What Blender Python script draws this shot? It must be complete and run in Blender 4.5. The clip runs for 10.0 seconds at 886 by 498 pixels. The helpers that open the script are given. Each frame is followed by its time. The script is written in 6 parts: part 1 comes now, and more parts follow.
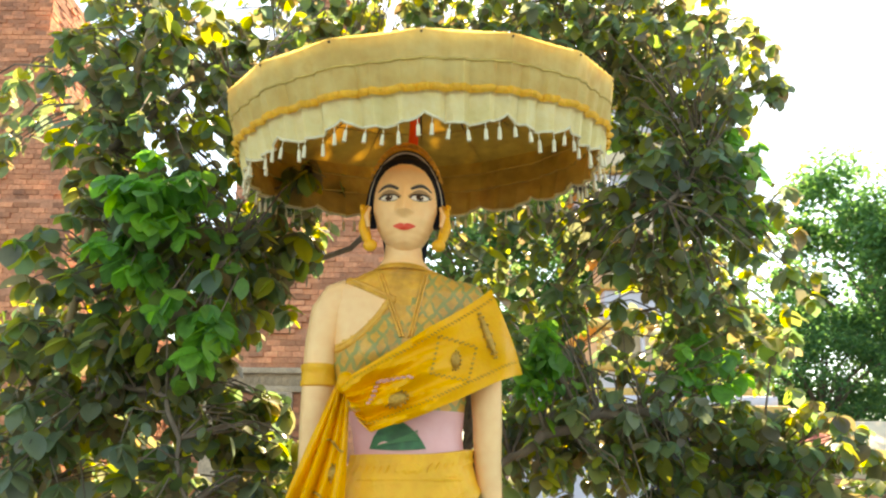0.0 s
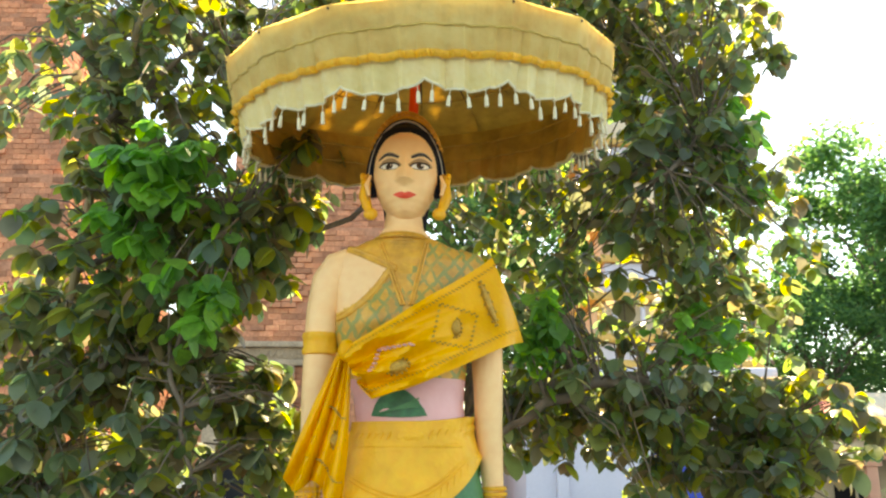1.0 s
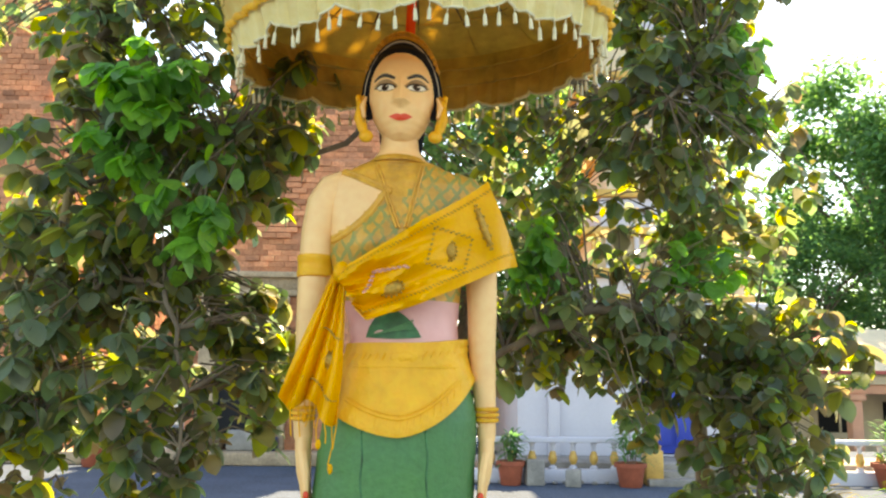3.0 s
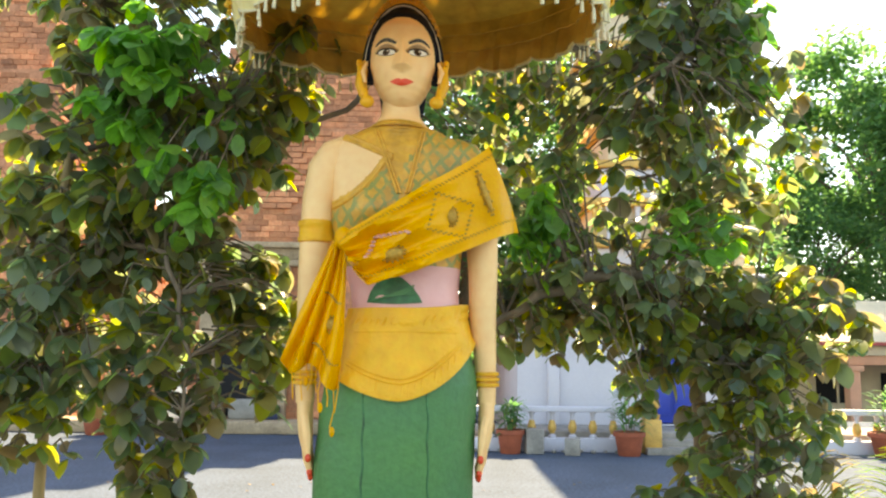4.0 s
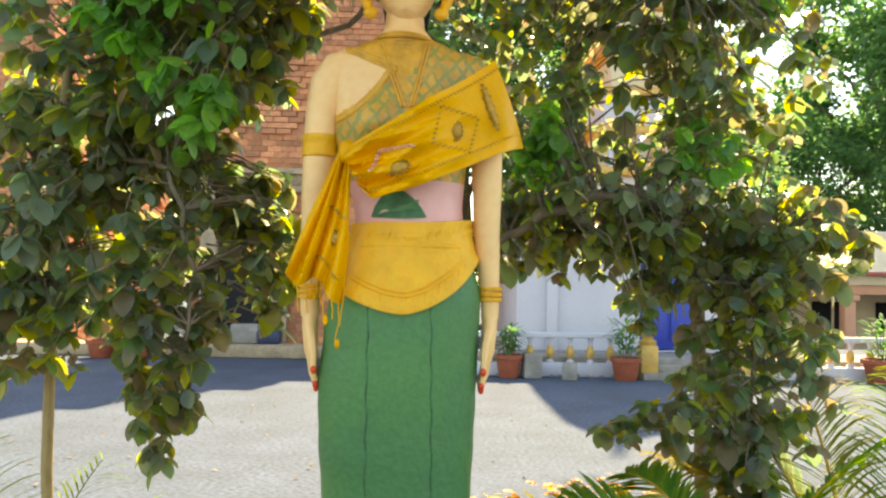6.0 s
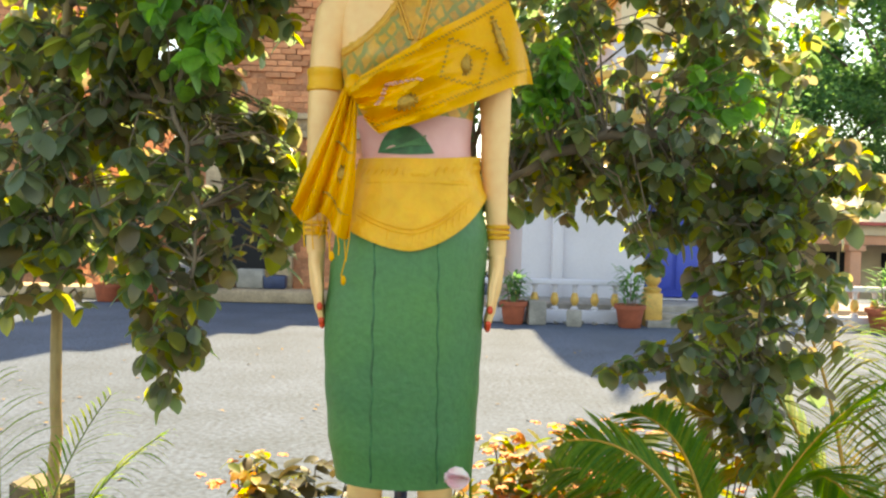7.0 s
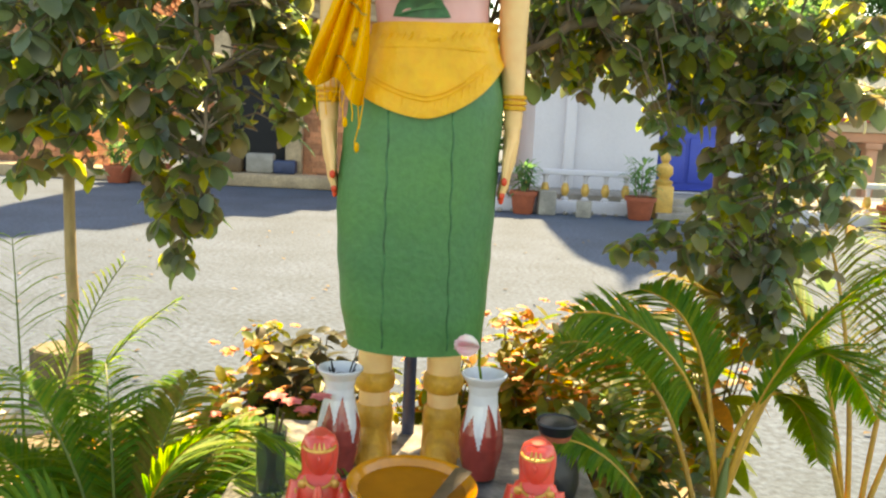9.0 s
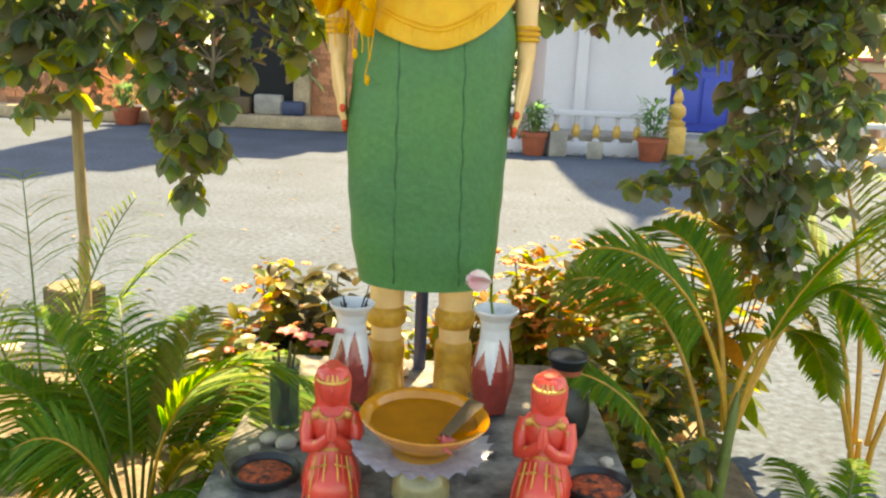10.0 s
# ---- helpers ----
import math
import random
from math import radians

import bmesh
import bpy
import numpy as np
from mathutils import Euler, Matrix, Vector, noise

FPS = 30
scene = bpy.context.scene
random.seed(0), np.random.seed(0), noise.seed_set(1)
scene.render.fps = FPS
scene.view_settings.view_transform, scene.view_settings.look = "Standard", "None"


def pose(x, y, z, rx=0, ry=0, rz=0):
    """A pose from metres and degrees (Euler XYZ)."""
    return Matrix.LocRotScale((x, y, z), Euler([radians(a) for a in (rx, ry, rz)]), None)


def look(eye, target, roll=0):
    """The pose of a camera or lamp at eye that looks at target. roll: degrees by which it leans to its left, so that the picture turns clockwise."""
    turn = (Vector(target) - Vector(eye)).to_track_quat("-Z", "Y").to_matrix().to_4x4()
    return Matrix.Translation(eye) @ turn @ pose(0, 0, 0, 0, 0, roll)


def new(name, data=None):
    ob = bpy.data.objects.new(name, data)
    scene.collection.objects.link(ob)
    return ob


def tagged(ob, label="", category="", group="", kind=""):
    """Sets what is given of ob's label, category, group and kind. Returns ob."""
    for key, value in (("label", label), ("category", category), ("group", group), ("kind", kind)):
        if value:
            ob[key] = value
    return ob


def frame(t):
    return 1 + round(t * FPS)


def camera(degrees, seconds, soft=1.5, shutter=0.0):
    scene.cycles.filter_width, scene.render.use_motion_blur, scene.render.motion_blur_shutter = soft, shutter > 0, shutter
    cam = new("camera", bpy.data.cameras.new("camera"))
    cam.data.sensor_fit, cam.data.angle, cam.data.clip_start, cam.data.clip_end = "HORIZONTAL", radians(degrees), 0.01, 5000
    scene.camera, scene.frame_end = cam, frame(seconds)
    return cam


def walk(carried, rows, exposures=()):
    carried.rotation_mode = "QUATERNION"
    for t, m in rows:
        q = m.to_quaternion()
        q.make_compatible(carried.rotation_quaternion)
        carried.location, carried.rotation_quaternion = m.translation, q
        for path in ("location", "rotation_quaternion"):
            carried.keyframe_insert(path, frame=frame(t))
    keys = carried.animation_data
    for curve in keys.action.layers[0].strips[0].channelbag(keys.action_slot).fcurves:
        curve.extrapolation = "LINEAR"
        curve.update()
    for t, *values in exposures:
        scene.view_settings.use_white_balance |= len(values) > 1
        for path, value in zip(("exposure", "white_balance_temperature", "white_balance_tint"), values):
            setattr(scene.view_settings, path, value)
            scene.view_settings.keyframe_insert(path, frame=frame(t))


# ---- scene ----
cam = camera(55.9, 10.0, soft=2.2, shutter=0.5)
PATH = [
    (0, (0.023, -0.071, 1.477), (0.056, 1.857, 2.008), 0.3),
    (0.5, (0.023, -0.069, 1.469), (0.054, 1.867, 1.971), 0.2),
    (1, (0.023, -0.067, 1.463), (0.055, 1.876, 1.934), 0.1),
    (1.5, (0.023, -0.069, 1.458), (0.057, 1.883, 1.891), 0.2),
    (2, (0.022, -0.063, 1.452), (0.06, 1.897, 1.846), 0.4),
    (2.5, (0.023, -0.054, 1.446), (0.066, 1.914, 1.799), 0.6),
    (4, (0.022, -0.056, 1.425), (0.067, 1.928, 1.673), 0.8),
    (4.5, (0.021, -0.06, 1.418), (0.064, 1.929, 1.63), 0.9),
    (5, (0.018, -0.058, 1.411), (0.063, 1.934, 1.587), 0.9),
    (5.5, (0.014, -0.057, 1.402), (0.062, 1.938, 1.534), 1.0),
    (7, (0.007, -0.031, 1.365), (0.047, 1.968, 1.319), 1.5),
    (7.5, (0.005, -0.022, 1.351), (0.035, 1.974, 1.239), 1.8),
    (8, (0.005, -0.02, 1.339), (0.03, 1.972, 1.16), 1.8),
    (8.5, (0.002, -0.019, 1.326), (0.032, 1.966, 1.082), 2.3),
    (9, (-0.001, -0.02, 1.313), (0.026, 1.956, 1.008), 2.7),
    (9.5, (-0.006, -0.016, 1.301), (0.013, 1.949, 0.927), 2.6),
    (10, (-0.006, -0.011, 1.291), (0.005, 1.94, 0.852), 2.6),
]
walk(cam, [(t, look(eye, target, roll)) for t, eye, target, roll in PATH], exposures=[(0, 2.15, 8800, 9), (4, 2.16, 9000, 9), (7, 2.02, 9700, 8), (10, 2.14, 10700, 7)])

# ---- world and sun ----
SUN_ELEV, SUN_AZ = radians(52), radians(15)      # azimuth from +y towards +x
world = bpy.data.worlds.new("sky")
scene.world = world
world.use_nodes = True
wn = world.node_tree
sky = wn.nodes.new("ShaderNodeTexSky")
sky.sky_type, sky.sun_disc, sky.sun_elevation, sky.sun_rotation = "NISHITA", False, SUN_ELEV, SUN_AZ
sky.dust_density, sky.air_density, sky.ozone_density = 0.8, 1.0, 2.0
wn.nodes["Background"].inputs["Strength"].default_value = 0.14
wn.links.new(sky.outputs[0], wn.nodes["Background"].inputs[0])
sun = new("sun", bpy.data.lights.new("sun", "SUN"))
sun.data.energy, sun.data.angle, sun.data.color = 4.6, radians(0.6), (1.0, 0.87, 0.68)
SUN_DIR = Vector((math.sin(SUN_AZ) * math.cos(SUN_ELEV), math.cos(SUN_AZ) * math.cos(SUN_ELEV), math.sin(SUN_ELEV)))
sun.matrix_world = look(SUN_DIR * 40, (0, 0, 0))


# ---- materials ----
def material(name, color, rough=0.6, metal=0.0, vary=0.25, scale=6.0, bump=0.15, fine=60.0, second=None,
             through_light=0.0, per="", stretch=(1, 1, 1), coat=0.0, shine=0.5, spread=(0.55, 1.4)):
    """Base colour with blotches (scale) and grain (fine), relief, and optional light passing through."""
    m = bpy.data.materials.new(name)
    m.use_nodes = True
    nt = m.node_tree
    n, l = nt.nodes, nt.links
    b = n["Principled BSDF"]
    tc = n.new("ShaderNodeTexCoord")
    mp = n.new("ShaderNodeMapping")
    mp.inputs["Scale"].default_value = stretch
    l.new(tc.outputs["Object"], mp.inputs[0])
    big, small = n.new("ShaderNodeTexNoise"), n.new("ShaderNodeTexNoise")
    big.inputs["Scale"].default_value, small.inputs["Scale"].default_value = scale, fine
    big.inputs["Detail"].default_value, small.inputs["Detail"].default_value = 5, 3
    for k in (big, small):
        l.new(mp.outputs[0], k.inputs["Vector"])
    sec = second or tuple(c * (1 - vary) for c in color)
    ramp = n.new("ShaderNodeValToRGB")
    ramp.color_ramp.elements[0].position, ramp.color_ramp.elements[1].position = 0.35, 0.68
    ramp.color_ramp.elements[0].color = (*sec, 1)
    ramp.color_ramp.elements[1].color = (*color, 1)
    l.new(big.outputs["Fac"], ramp.inputs[0])
    grain = n.new("ShaderNodeMix")
    grain.data_type, grain.blend_type = "RGBA", "OVERLAY"
    grain.inputs["Factor"].default_value = min(1.0, vary * 1.2)
    l.new(ramp.outputs[0], grain.inputs["A"])
    l.new(small.outputs["Fac"], grain.inputs["B"])
    col = grain.outputs["Result"]
    if per:
        if per == "object":
            src = n.new("ShaderNodeObjectInfo").outputs["Random"]
        else:
            src = n.new("ShaderNodeNewGeometry").outputs["Random Per Island"]
        hs = n.new("ShaderNodeHueSaturation")
        mr = n.new("ShaderNodeMapRange")
        mr.inputs["To Min"].default_value, mr.inputs["To Max"].default_value = spread
        l.new(src, mr.inputs["Value"])
        l.new(mr.outputs[0], hs.inputs["Value"])
        l.new(col, hs.inputs["Color"])
        col = hs.outputs[0]
    l.new(col, b.inputs["Base Color"])
    b.inputs["Roughness"].default_value, b.inputs["Metallic"].default_value = rough, metal
    b.inputs["Coat Weight"].default_value = coat
    b.inputs["Specular IOR Level"].default_value = shine
    if bump:
        bp = n.new("ShaderNodeBump")
        bp.inputs["Strength"].default_value, bp.inputs["Distance"].default_value = bump, 0.01
        l.new(small.outputs["Fac"], bp.inputs["Height"])
        l.new(bp.outputs[0], b.inputs["Normal"])
    if through_light:
        tr, mx = n.new("ShaderNodeBsdfTranslucent"), n.new("ShaderNodeMixShader")
        l.new(col, tr.inputs["Color"])
        mx.inputs[0].default_value = through_light
        l.new(b.outputs[0], mx.inputs[1])
        l.new(tr.outputs[0], mx.inputs[2])
        l.new(mx.outputs[0], n["Material Output"].inputs["Surface"])
    return m


def leaf_material(name, colors, glow=0.4, rough=0.45, per="island", shine=0.5):
    """Leaves whose colour differs from leaf to leaf, with light passing through."""
    m = bpy.data.materials.new(name)
    m.use_nodes = True
    n, l = m.node_tree.nodes, m.node_tree.links
    b = n["Principled BSDF"]
    if per == "object":
        src = n.new("ShaderNodeObjectInfo").outputs["Random"]
    else:
        src = n.new("ShaderNodeNewGeometry").outputs["Random Per Island"]
    ramp = n.new("ShaderNodeValToRGB")
    e = ramp.color_ramp.elements
    for i, c in enumerate(colors):
        k = e[i] if i < 2 else e.new(0)
        k.color = (*c, 1)
    for i, k in enumerate(list(e)):
        k.position = i / (len(colors) - 1)
    for i, c in enumerate(colors):
        e[i].color = (*c, 1)
    l.new(src, ramp.inputs[0])
    no = n.new("ShaderNodeTexNoise")
    no.inputs["Scale"].default_value = 35
    mx0 = n.new("ShaderNodeMix")
    mx0.data_type, mx0.blend_type = "RGBA", "OVERLAY"
    mx0.inputs["Factor"].default_value = 0.4
    l.new(ramp.outputs[0], mx0.inputs["A"])
    l.new(no.outputs["Fac"], mx0.inputs["B"])
    col = mx0.outputs["Result"]
    l.new(col, b.inputs["Base Color"])
    b.inputs["Roughness"].default_value, b.inputs["Specular IOR Level"].default_value = rough, shine
    hs = n.new("ShaderNodeHueSaturation")
    hs.inputs["Value"].default_value, hs.inputs["Saturation"].default_value, hs.inputs["Hue"].default_value = 2.2, 1.15, 0.482
    l.new(col, hs.inputs["Color"])
    tr, mx = n.new("ShaderNodeBsdfTranslucent"), n.new("ShaderNodeMixShader")
    l.new(hs.outputs[0], tr.inputs["Color"])
    mx.inputs[0].default_value = glow
    l.new(b.outputs[0], mx.inputs[1])
    l.new(tr.outputs[0], mx.inputs[2])
    l.new(mx.outputs[0], n["Material Output"].inputs["Surface"])
    return m


def lattice_material(name, base, line):
    """Painted diagonal lattice on a gold ground."""
    m = material(name, base, 0.45, 0.0, 0.3, 9, 0.2, 70)
    n, l = m.node_tree.nodes, m.node_tree.links
    b = n["Principled BSDF"]
    col = b.inputs["Base Color"].links[0].from_socket
    tc = n.new("ShaderNodeTexCoord")
    outs = []
    for tilt in (32, -38):
        mp = n.new("ShaderNodeMapping")
        mp.inputs["Rotation"].default_value = (0, radians(tilt), 0)
        l.new(tc.outputs["Object"], mp.inputs[0])
        w = n.new("ShaderNodeTexWave")
        w.inputs["Scale"].default_value, w.inputs["Distortion"].default_value, w.inputs["Detail Scale"].default_value = 10.5, 3.0, 2.5
        l.new(mp.outputs[0], w.inputs["Vector"])
        gt = n.new("ShaderNodeMath")
        gt.operation = "GREATER_THAN"
        gt.inputs[1].default_value = 0.84
        l.new(w.outputs["Fac"], gt.inputs[0])
        outs.append(gt.outputs[0])
    mxm = n.new("ShaderNodeMath")
    mxm.operation = "MAXIMUM"
    l.new(outs[0], mxm.inputs[0])
    l.new(outs[1], mxm.inputs[1])
    sc = n.new("ShaderNodeMath")
    sc.operation = "MULTIPLY"
    sc.inputs[1].default_value = 0.66
    l.new(mxm.outputs[0], sc.inputs[0])
    worn, fade, cut = n.new("ShaderNodeTexNoise"), n.new("ShaderNodeMapRange"), n.new("ShaderNodeMath")
    worn.inputs["Scale"].default_value, worn.inputs["Detail"].default_value = 26, 4
    fade.inputs["From Min"].default_value, fade.inputs["From Max"].default_value = 0.28, 0.48
    cut.operation = "MULTIPLY"
    l.new(tc.outputs["Object"], worn.inputs["Vector"])
    l.new(worn.outputs["Fac"], fade.inputs["Value"])
    l.new(sc.outputs[0], cut.inputs[0])
    l.new(fade.outputs[0], cut.inputs[1])
    mix = n.new("ShaderNodeMix")
    mix.data_type = "RGBA"
    mix.inputs["B"].default_value = (*line, 1)
    l.new(cut.outputs[0], mix.inputs["Factor"])
    l.new(col, mix.inputs["A"])
    l.new(mix.outputs["Result"], b.inputs["Base Color"])
    return m


M = dict(
    skin=material("cream_paint", (0.97, 0.59, 0.255), 0.45, 0, 0.12, 5, 0.06, 40, shine=0.35),
    pink=material("pink_paint", (0.80, 0.42, 0.38), 0.45, 0, 0.12, 6, 0.05, 40),
    gold=material("gold_paint", (0.90, 0.44, 0.025), 0.45, 0.0, 0.16, 14, 0.5, 45, shine=0.3),
    lattice=lattice_material("gold_lattice_paint", (0.68, 0.35, 0.05), (0.11, 0.25, 0.08)),
    ochre=material("ochre_gold_paint", (0.76, 0.38, 0.05), 0.42, 0.0, 0.32, 16, 0.3, 55, shine=0.35),
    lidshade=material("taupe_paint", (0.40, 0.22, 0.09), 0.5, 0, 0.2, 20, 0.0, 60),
    green=material("green_paint", (0.06, 0.21, 0.05), 0.5, 0, 0.22, 4, 0.22, 70, second=(0.040, 0.165, 0.055)),
    leafpaint=material("leaf_paint", (0.03, 0.17, 0.055), 0.5, 0, 0.5, 22, 0.2, 60),
    hair=material("black_paint", (0.008, 0.009, 0.014), 0.75, 0, 0.2, 8, 0.1, 50, shine=0.15),
    grey=material("grey_paint", (0.52, 0.46, 0.36), 0.5, 0, 0.2, 9, 0.1, 60),
    white_eye=material("white_paint", (0.88, 0.82, 0.68), 0.35, 0, 0.05, 9, 0.0, 60),
    iris=material("brown_paint", (0.026, 0.016, 0.012), 0.3, 0, 0.1, 9, 0.0, 60),
    red=material("red_paint", (0.86, 0.07, 0.02), 0.4, 0, 0.15, 9, 0.05, 60),
    sash=material("yellow_satin", (0.95, 0.445, 0.004), 0.28, 0, 0.14, 9, 0.12, 120, through_light=0.12, shine=0.2),
    pleat=material("shaded_pleat_cloth", (0.58, 0.40, 0.09), 0.8, 0, 0.25, 12, 0.3, 60),
    stitch=material("bronze_thread", (0.52, 0.27, 0.025), 0.45, 0.3, 0.3, 40, 0.3, 200),
    sequin=material("pink_sequins", (0.75, 0.36, 0.25), 0.25, 0.4, 0.3, 80, 0.3, 200),
    bead=material("gold_beads", (0.55, 0.30, 0.04), 0.3, 0.5, 0.4, 60, 0.4, 200),
    canopy=material("yellow_canopy_cloth", (0.88, 0.71, 0.25), 0.7, 0, 0.30, 7, 0.8, 26, second=(0.76, 0.55, 0.16), through_light=0.45),
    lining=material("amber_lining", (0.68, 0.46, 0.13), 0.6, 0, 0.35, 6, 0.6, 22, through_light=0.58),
    valance=material("pale_canopy_cloth", (0.94, 0.81, 0.40), 0.75, 0, 0.24, 11, 0.4, 50, second=(0.84, 0.72, 0.30), through_light=0.3),
    ruffle=material("golden_ruffle", (0.96, 0.50, 0.03), 0.6, 0, 0.2, 20, 0.3, 120, through_light=0.2),
    fringe=material("cream_thread", (0.76, 0.68, 0.42), 0.8, 0, 0.15, 30, 0.2, 200),
    blue_metal=material("blue_painted_metal", (0.03, 0.05, 0.12), 0.45, 0.2, 0.3, 10, 0.1, 80),
    concrete=material("grey_concrete", (0.36, 0.33, 0.29), 0.85, 0, 0.35, 5, 0.4, 60),
    stained=material("stained_plinth_concrete", (0.24, 0.23, 0.21), 0.55, 0, 0.6, 13, 0.6, 50, second=(0.030, 0.034, 0.040)),
    # blue of sky-lit shade is put into the grey paving's base colour
    paving=material("courtyard_paving_shade_blue", (0.056, 0.084, 0.128), 0.92, 0, 0.85, 1.4, 1.0, 26, second=(0.040, 0.062, 0.092)),
    bed=material("dry_bed_soil", (0.26, 0.20, 0.13), 0.95, 0, 0.5, 9, 0.8, 40, second=(0.12, 0.09, 0.055)),
    soil=material("garden_soil", (0.10, 0.07, 0.045), 0.95, 0, 0.4, 6, 0.6, 40),
    # brick colour brightened in place of sunlight, which these faces turn away from
    brick=material("red_brick", (0.76, 0.30, 0.14), 0.9, 0, 0.45, 1.6, 0.6, 20, second=(0.46, 0.20, 0.11), per="island", spread=(0.62, 1.22)),
    brick_part=material("red_brick_single", (0.76, 0.30, 0.14), 0.9, 0, 0.45, 1.6, 0.6, 20, second=(0.46, 0.20, 0.11), per="object", spread=(0.62, 1.22)),
    brick_core=material("brick_mortar", (0.60, 0.27, 0.15), 0.95, 0, 0.4, 1.2, 0.6, 12),
    sandstone=material("carved_sandstone", (0.52, 0.38, 0.24), 0.9, 0, 0.35, 3, 0.5, 25),
    whitewash=material("whitewashed_wall", (0.62, 0.60, 0.65), 0.8, 0, 0.08, 1.2, 0.1, 30),
    gold_trim=material("golden_trim", (0.72, 0.42, 0.10), 0.45, 0.1, 0.25, 6, 0.2, 40),
    blue=material("blue_door_paint", (0.02, 0.06, 0.42), 0.5, 0, 0.15, 3, 0.1, 30),
    # near-black colour standing in for the shade inside openings
    dark=material("opening_shade", (0.012, 0.012, 0.013), 0.9, 0, 0.2, 3, 0.0, 30),
    terracotta=material("terracotta", (0.40, 0.095, 0.045), 0.75, 0, 0.25, 7, 0.2, 50),
    roof=material("red_roof_sheet", (0.50, 0.09, 0.07), 0.6, 0, 0.2, 2, 0.2, 20),
    salmon=material("salmon_plaster", (0.72, 0.36, 0.22), 0.8, 0, 0.12, 2, 0.1, 30),
    cream=material("cream_plaster", (0.76, 0.62, 0.42), 0.8, 0, 0.12, 2, 0.1, 30),
    stump_bark=material("mossy_bark", (0.13, 0.11, 0.06), 0.95, 0, 0.5, 9, 0.7, 50, stretch=(1, 1, 0.3)),
    bark=material("grey_bark", (0.20, 0.15, 0.10), 0.9, 0, 0.4, 10, 0.6, 60, stretch=(1, 1, 0.3)),
    stake=material("young_bark", (0.42, 0.30, 0.14), 0.85, 0, 0.35, 14, 0.4, 70, stretch=(1, 1, 0.25)),
    dry=material("dry_leaf_litter", (0.24, 0.16, 0.07), 0.9, 0, 0.4, 20, 0.2, 60, per="island"),
    celadon=material("pale_glazed_jar", (0.27, 0.24, 0.11), 0.25, 0, 0.3, 12, 0.1, 50, coat=0.4),
    green_stalk=material("green_palm_stalk", (0.13, 0.17, 0.03), 0.5, 0, 0.3, 12, 0.1, 60),
    cutwood=material("cut_wood", (0.17, 0.14, 0.08), 0.85, 0, 0.25, 18, 0.3, 80),
    red_glaze=material("red_glaze", (0.42, 0.06, 0.045), 0.18, 0, 0.3, 8, 0.05, 40, coat=0.5),
    white_glaze=material("white_glaze", (0.68, 0.66, 0.66), 0.2, 0, 0.1, 12, 0.05, 40, coat=0.5),
    black_clay=material("black_clay", (0.014, 0.015, 0.018), 0.36, 0, 0.4, 9, 0.2, 50),
    figure_red=material("red_lacquer", (0.80, 0.065, 0.04), 0.32, 0, 0.18, 9, 0.1, 40, coat=0.3),
    figure_gold=material("figure_gold", (0.72, 0.36, 0.08), 0.35, 0.3, 0.2, 20, 0.2, 80),
    bowl=material("amber_bowl", (0.62, 0.22, 0.008), 0.2, 0.0, 0.25, 7, 0.08, 40, coat=0.4),
    tray=material("silver_foil", (0.62, 0.68, 0.84), 0.28, 0.45, 0.3, 24, 0.35, 80),
    lotus=material("lotus_petal", (0.90, 0.84, 0.76), 0.5, 0, 0.1, 22, 0.05, 60, second=(0.86, 0.46, 0.50), through_light=0.2),
    pinkflower=material("pink_petal", (0.76, 0.16, 0.15), 0.5, 0, 0.25, 25, 0.1, 60, through_light=0.2),
    orangeflower=material("orange_petal", (0.80, 0.30, 0.07), 0.6, 0, 0.3, 25, 0.1, 60, through_light=0.15),
    leaf=leaf_material("broad_leaf", [(0.095, 0.14, 0.085), (0.10, 0.18, 0.07), (0.175, 0.135, 0.07), (0.10, 0.15, 0.105), (0.20, 0.22, 0.03), (0.145, 0.125, 0.075), (0.12, 0.21, 0.055), (0.26, 0.26, 0.025)], 0.60, 0.30, shine=0.75),
    leaf_one=leaf_material("broad_leaf_single", [(0.12, 0.155, 0.10), (0.12, 0.19, 0.085), (0.15, 0.19, 0.075), (0.165, 0.145, 0.08), (0.11, 0.18, 0.115)], 0.45, 0.28, per="object", shine=0.75),
    # brighter green that paints sunlight into some leaf clusters
    leaf_sunlit=leaf_material("sunlit_bright_leaf", [(0.09, 0.24, 0.065), (0.12, 0.31, 0.055), (0.085, 0.20, 0.07), (0.17, 0.36, 0.04)], 0.55, 0.36),
    far_leaf=leaf_material("fine_leaf", [(0.06, 0.14, 0.06), (0.08, 0.18, 0.07), (0.12, 0.23, 0.07)], 0.55, 0.6),
    palm=leaf_material("palm_leaflet", [(0.05, 0.15, 0.014), (0.07, 0.19, 0.016), (0.16, 0.23, 0.014), (0.085, 0.185, 0.016)], 0.44, 0.6, shine=0.25),
    palm_yellow=leaf_material("yellow_palm_leaflet", [(0.20, 0.19, 0.02), (0.14, 0.17, 0.02), (0.22, 0.15, 0.03)], 0.4, 0.6, shine=0.2),
    rachis=material("palm_stalk", (0.56, 0.28, 0.02), 0.5, 0, 0.3, 12, 0.1, 60),
    shrub=leaf_material("croton_leaf", [(0.07, 0.13, 0.02), (0.16, 0.18, 0.02), (0.09, 0.15, 0.02), (0.34, 0.27, 0.03), (0.08, 0.12, 0.02), (0.50, 0.22, 0.04), (0.16, 0.22, 0.02)], 0.45),
    dark_shrub=leaf_material("dark_shrub_leaf", [(0.03, 0.04, 0.018), (0.05, 0.055, 0.02), (0.07, 0.055, 0.025)], 0.3),
    ember=material("red_ash", (0.62, 0.11, 0.03), 0.9, 0, 0.6, 55, 1.0, 90, second=(0.02, 0.016, 0.015)),
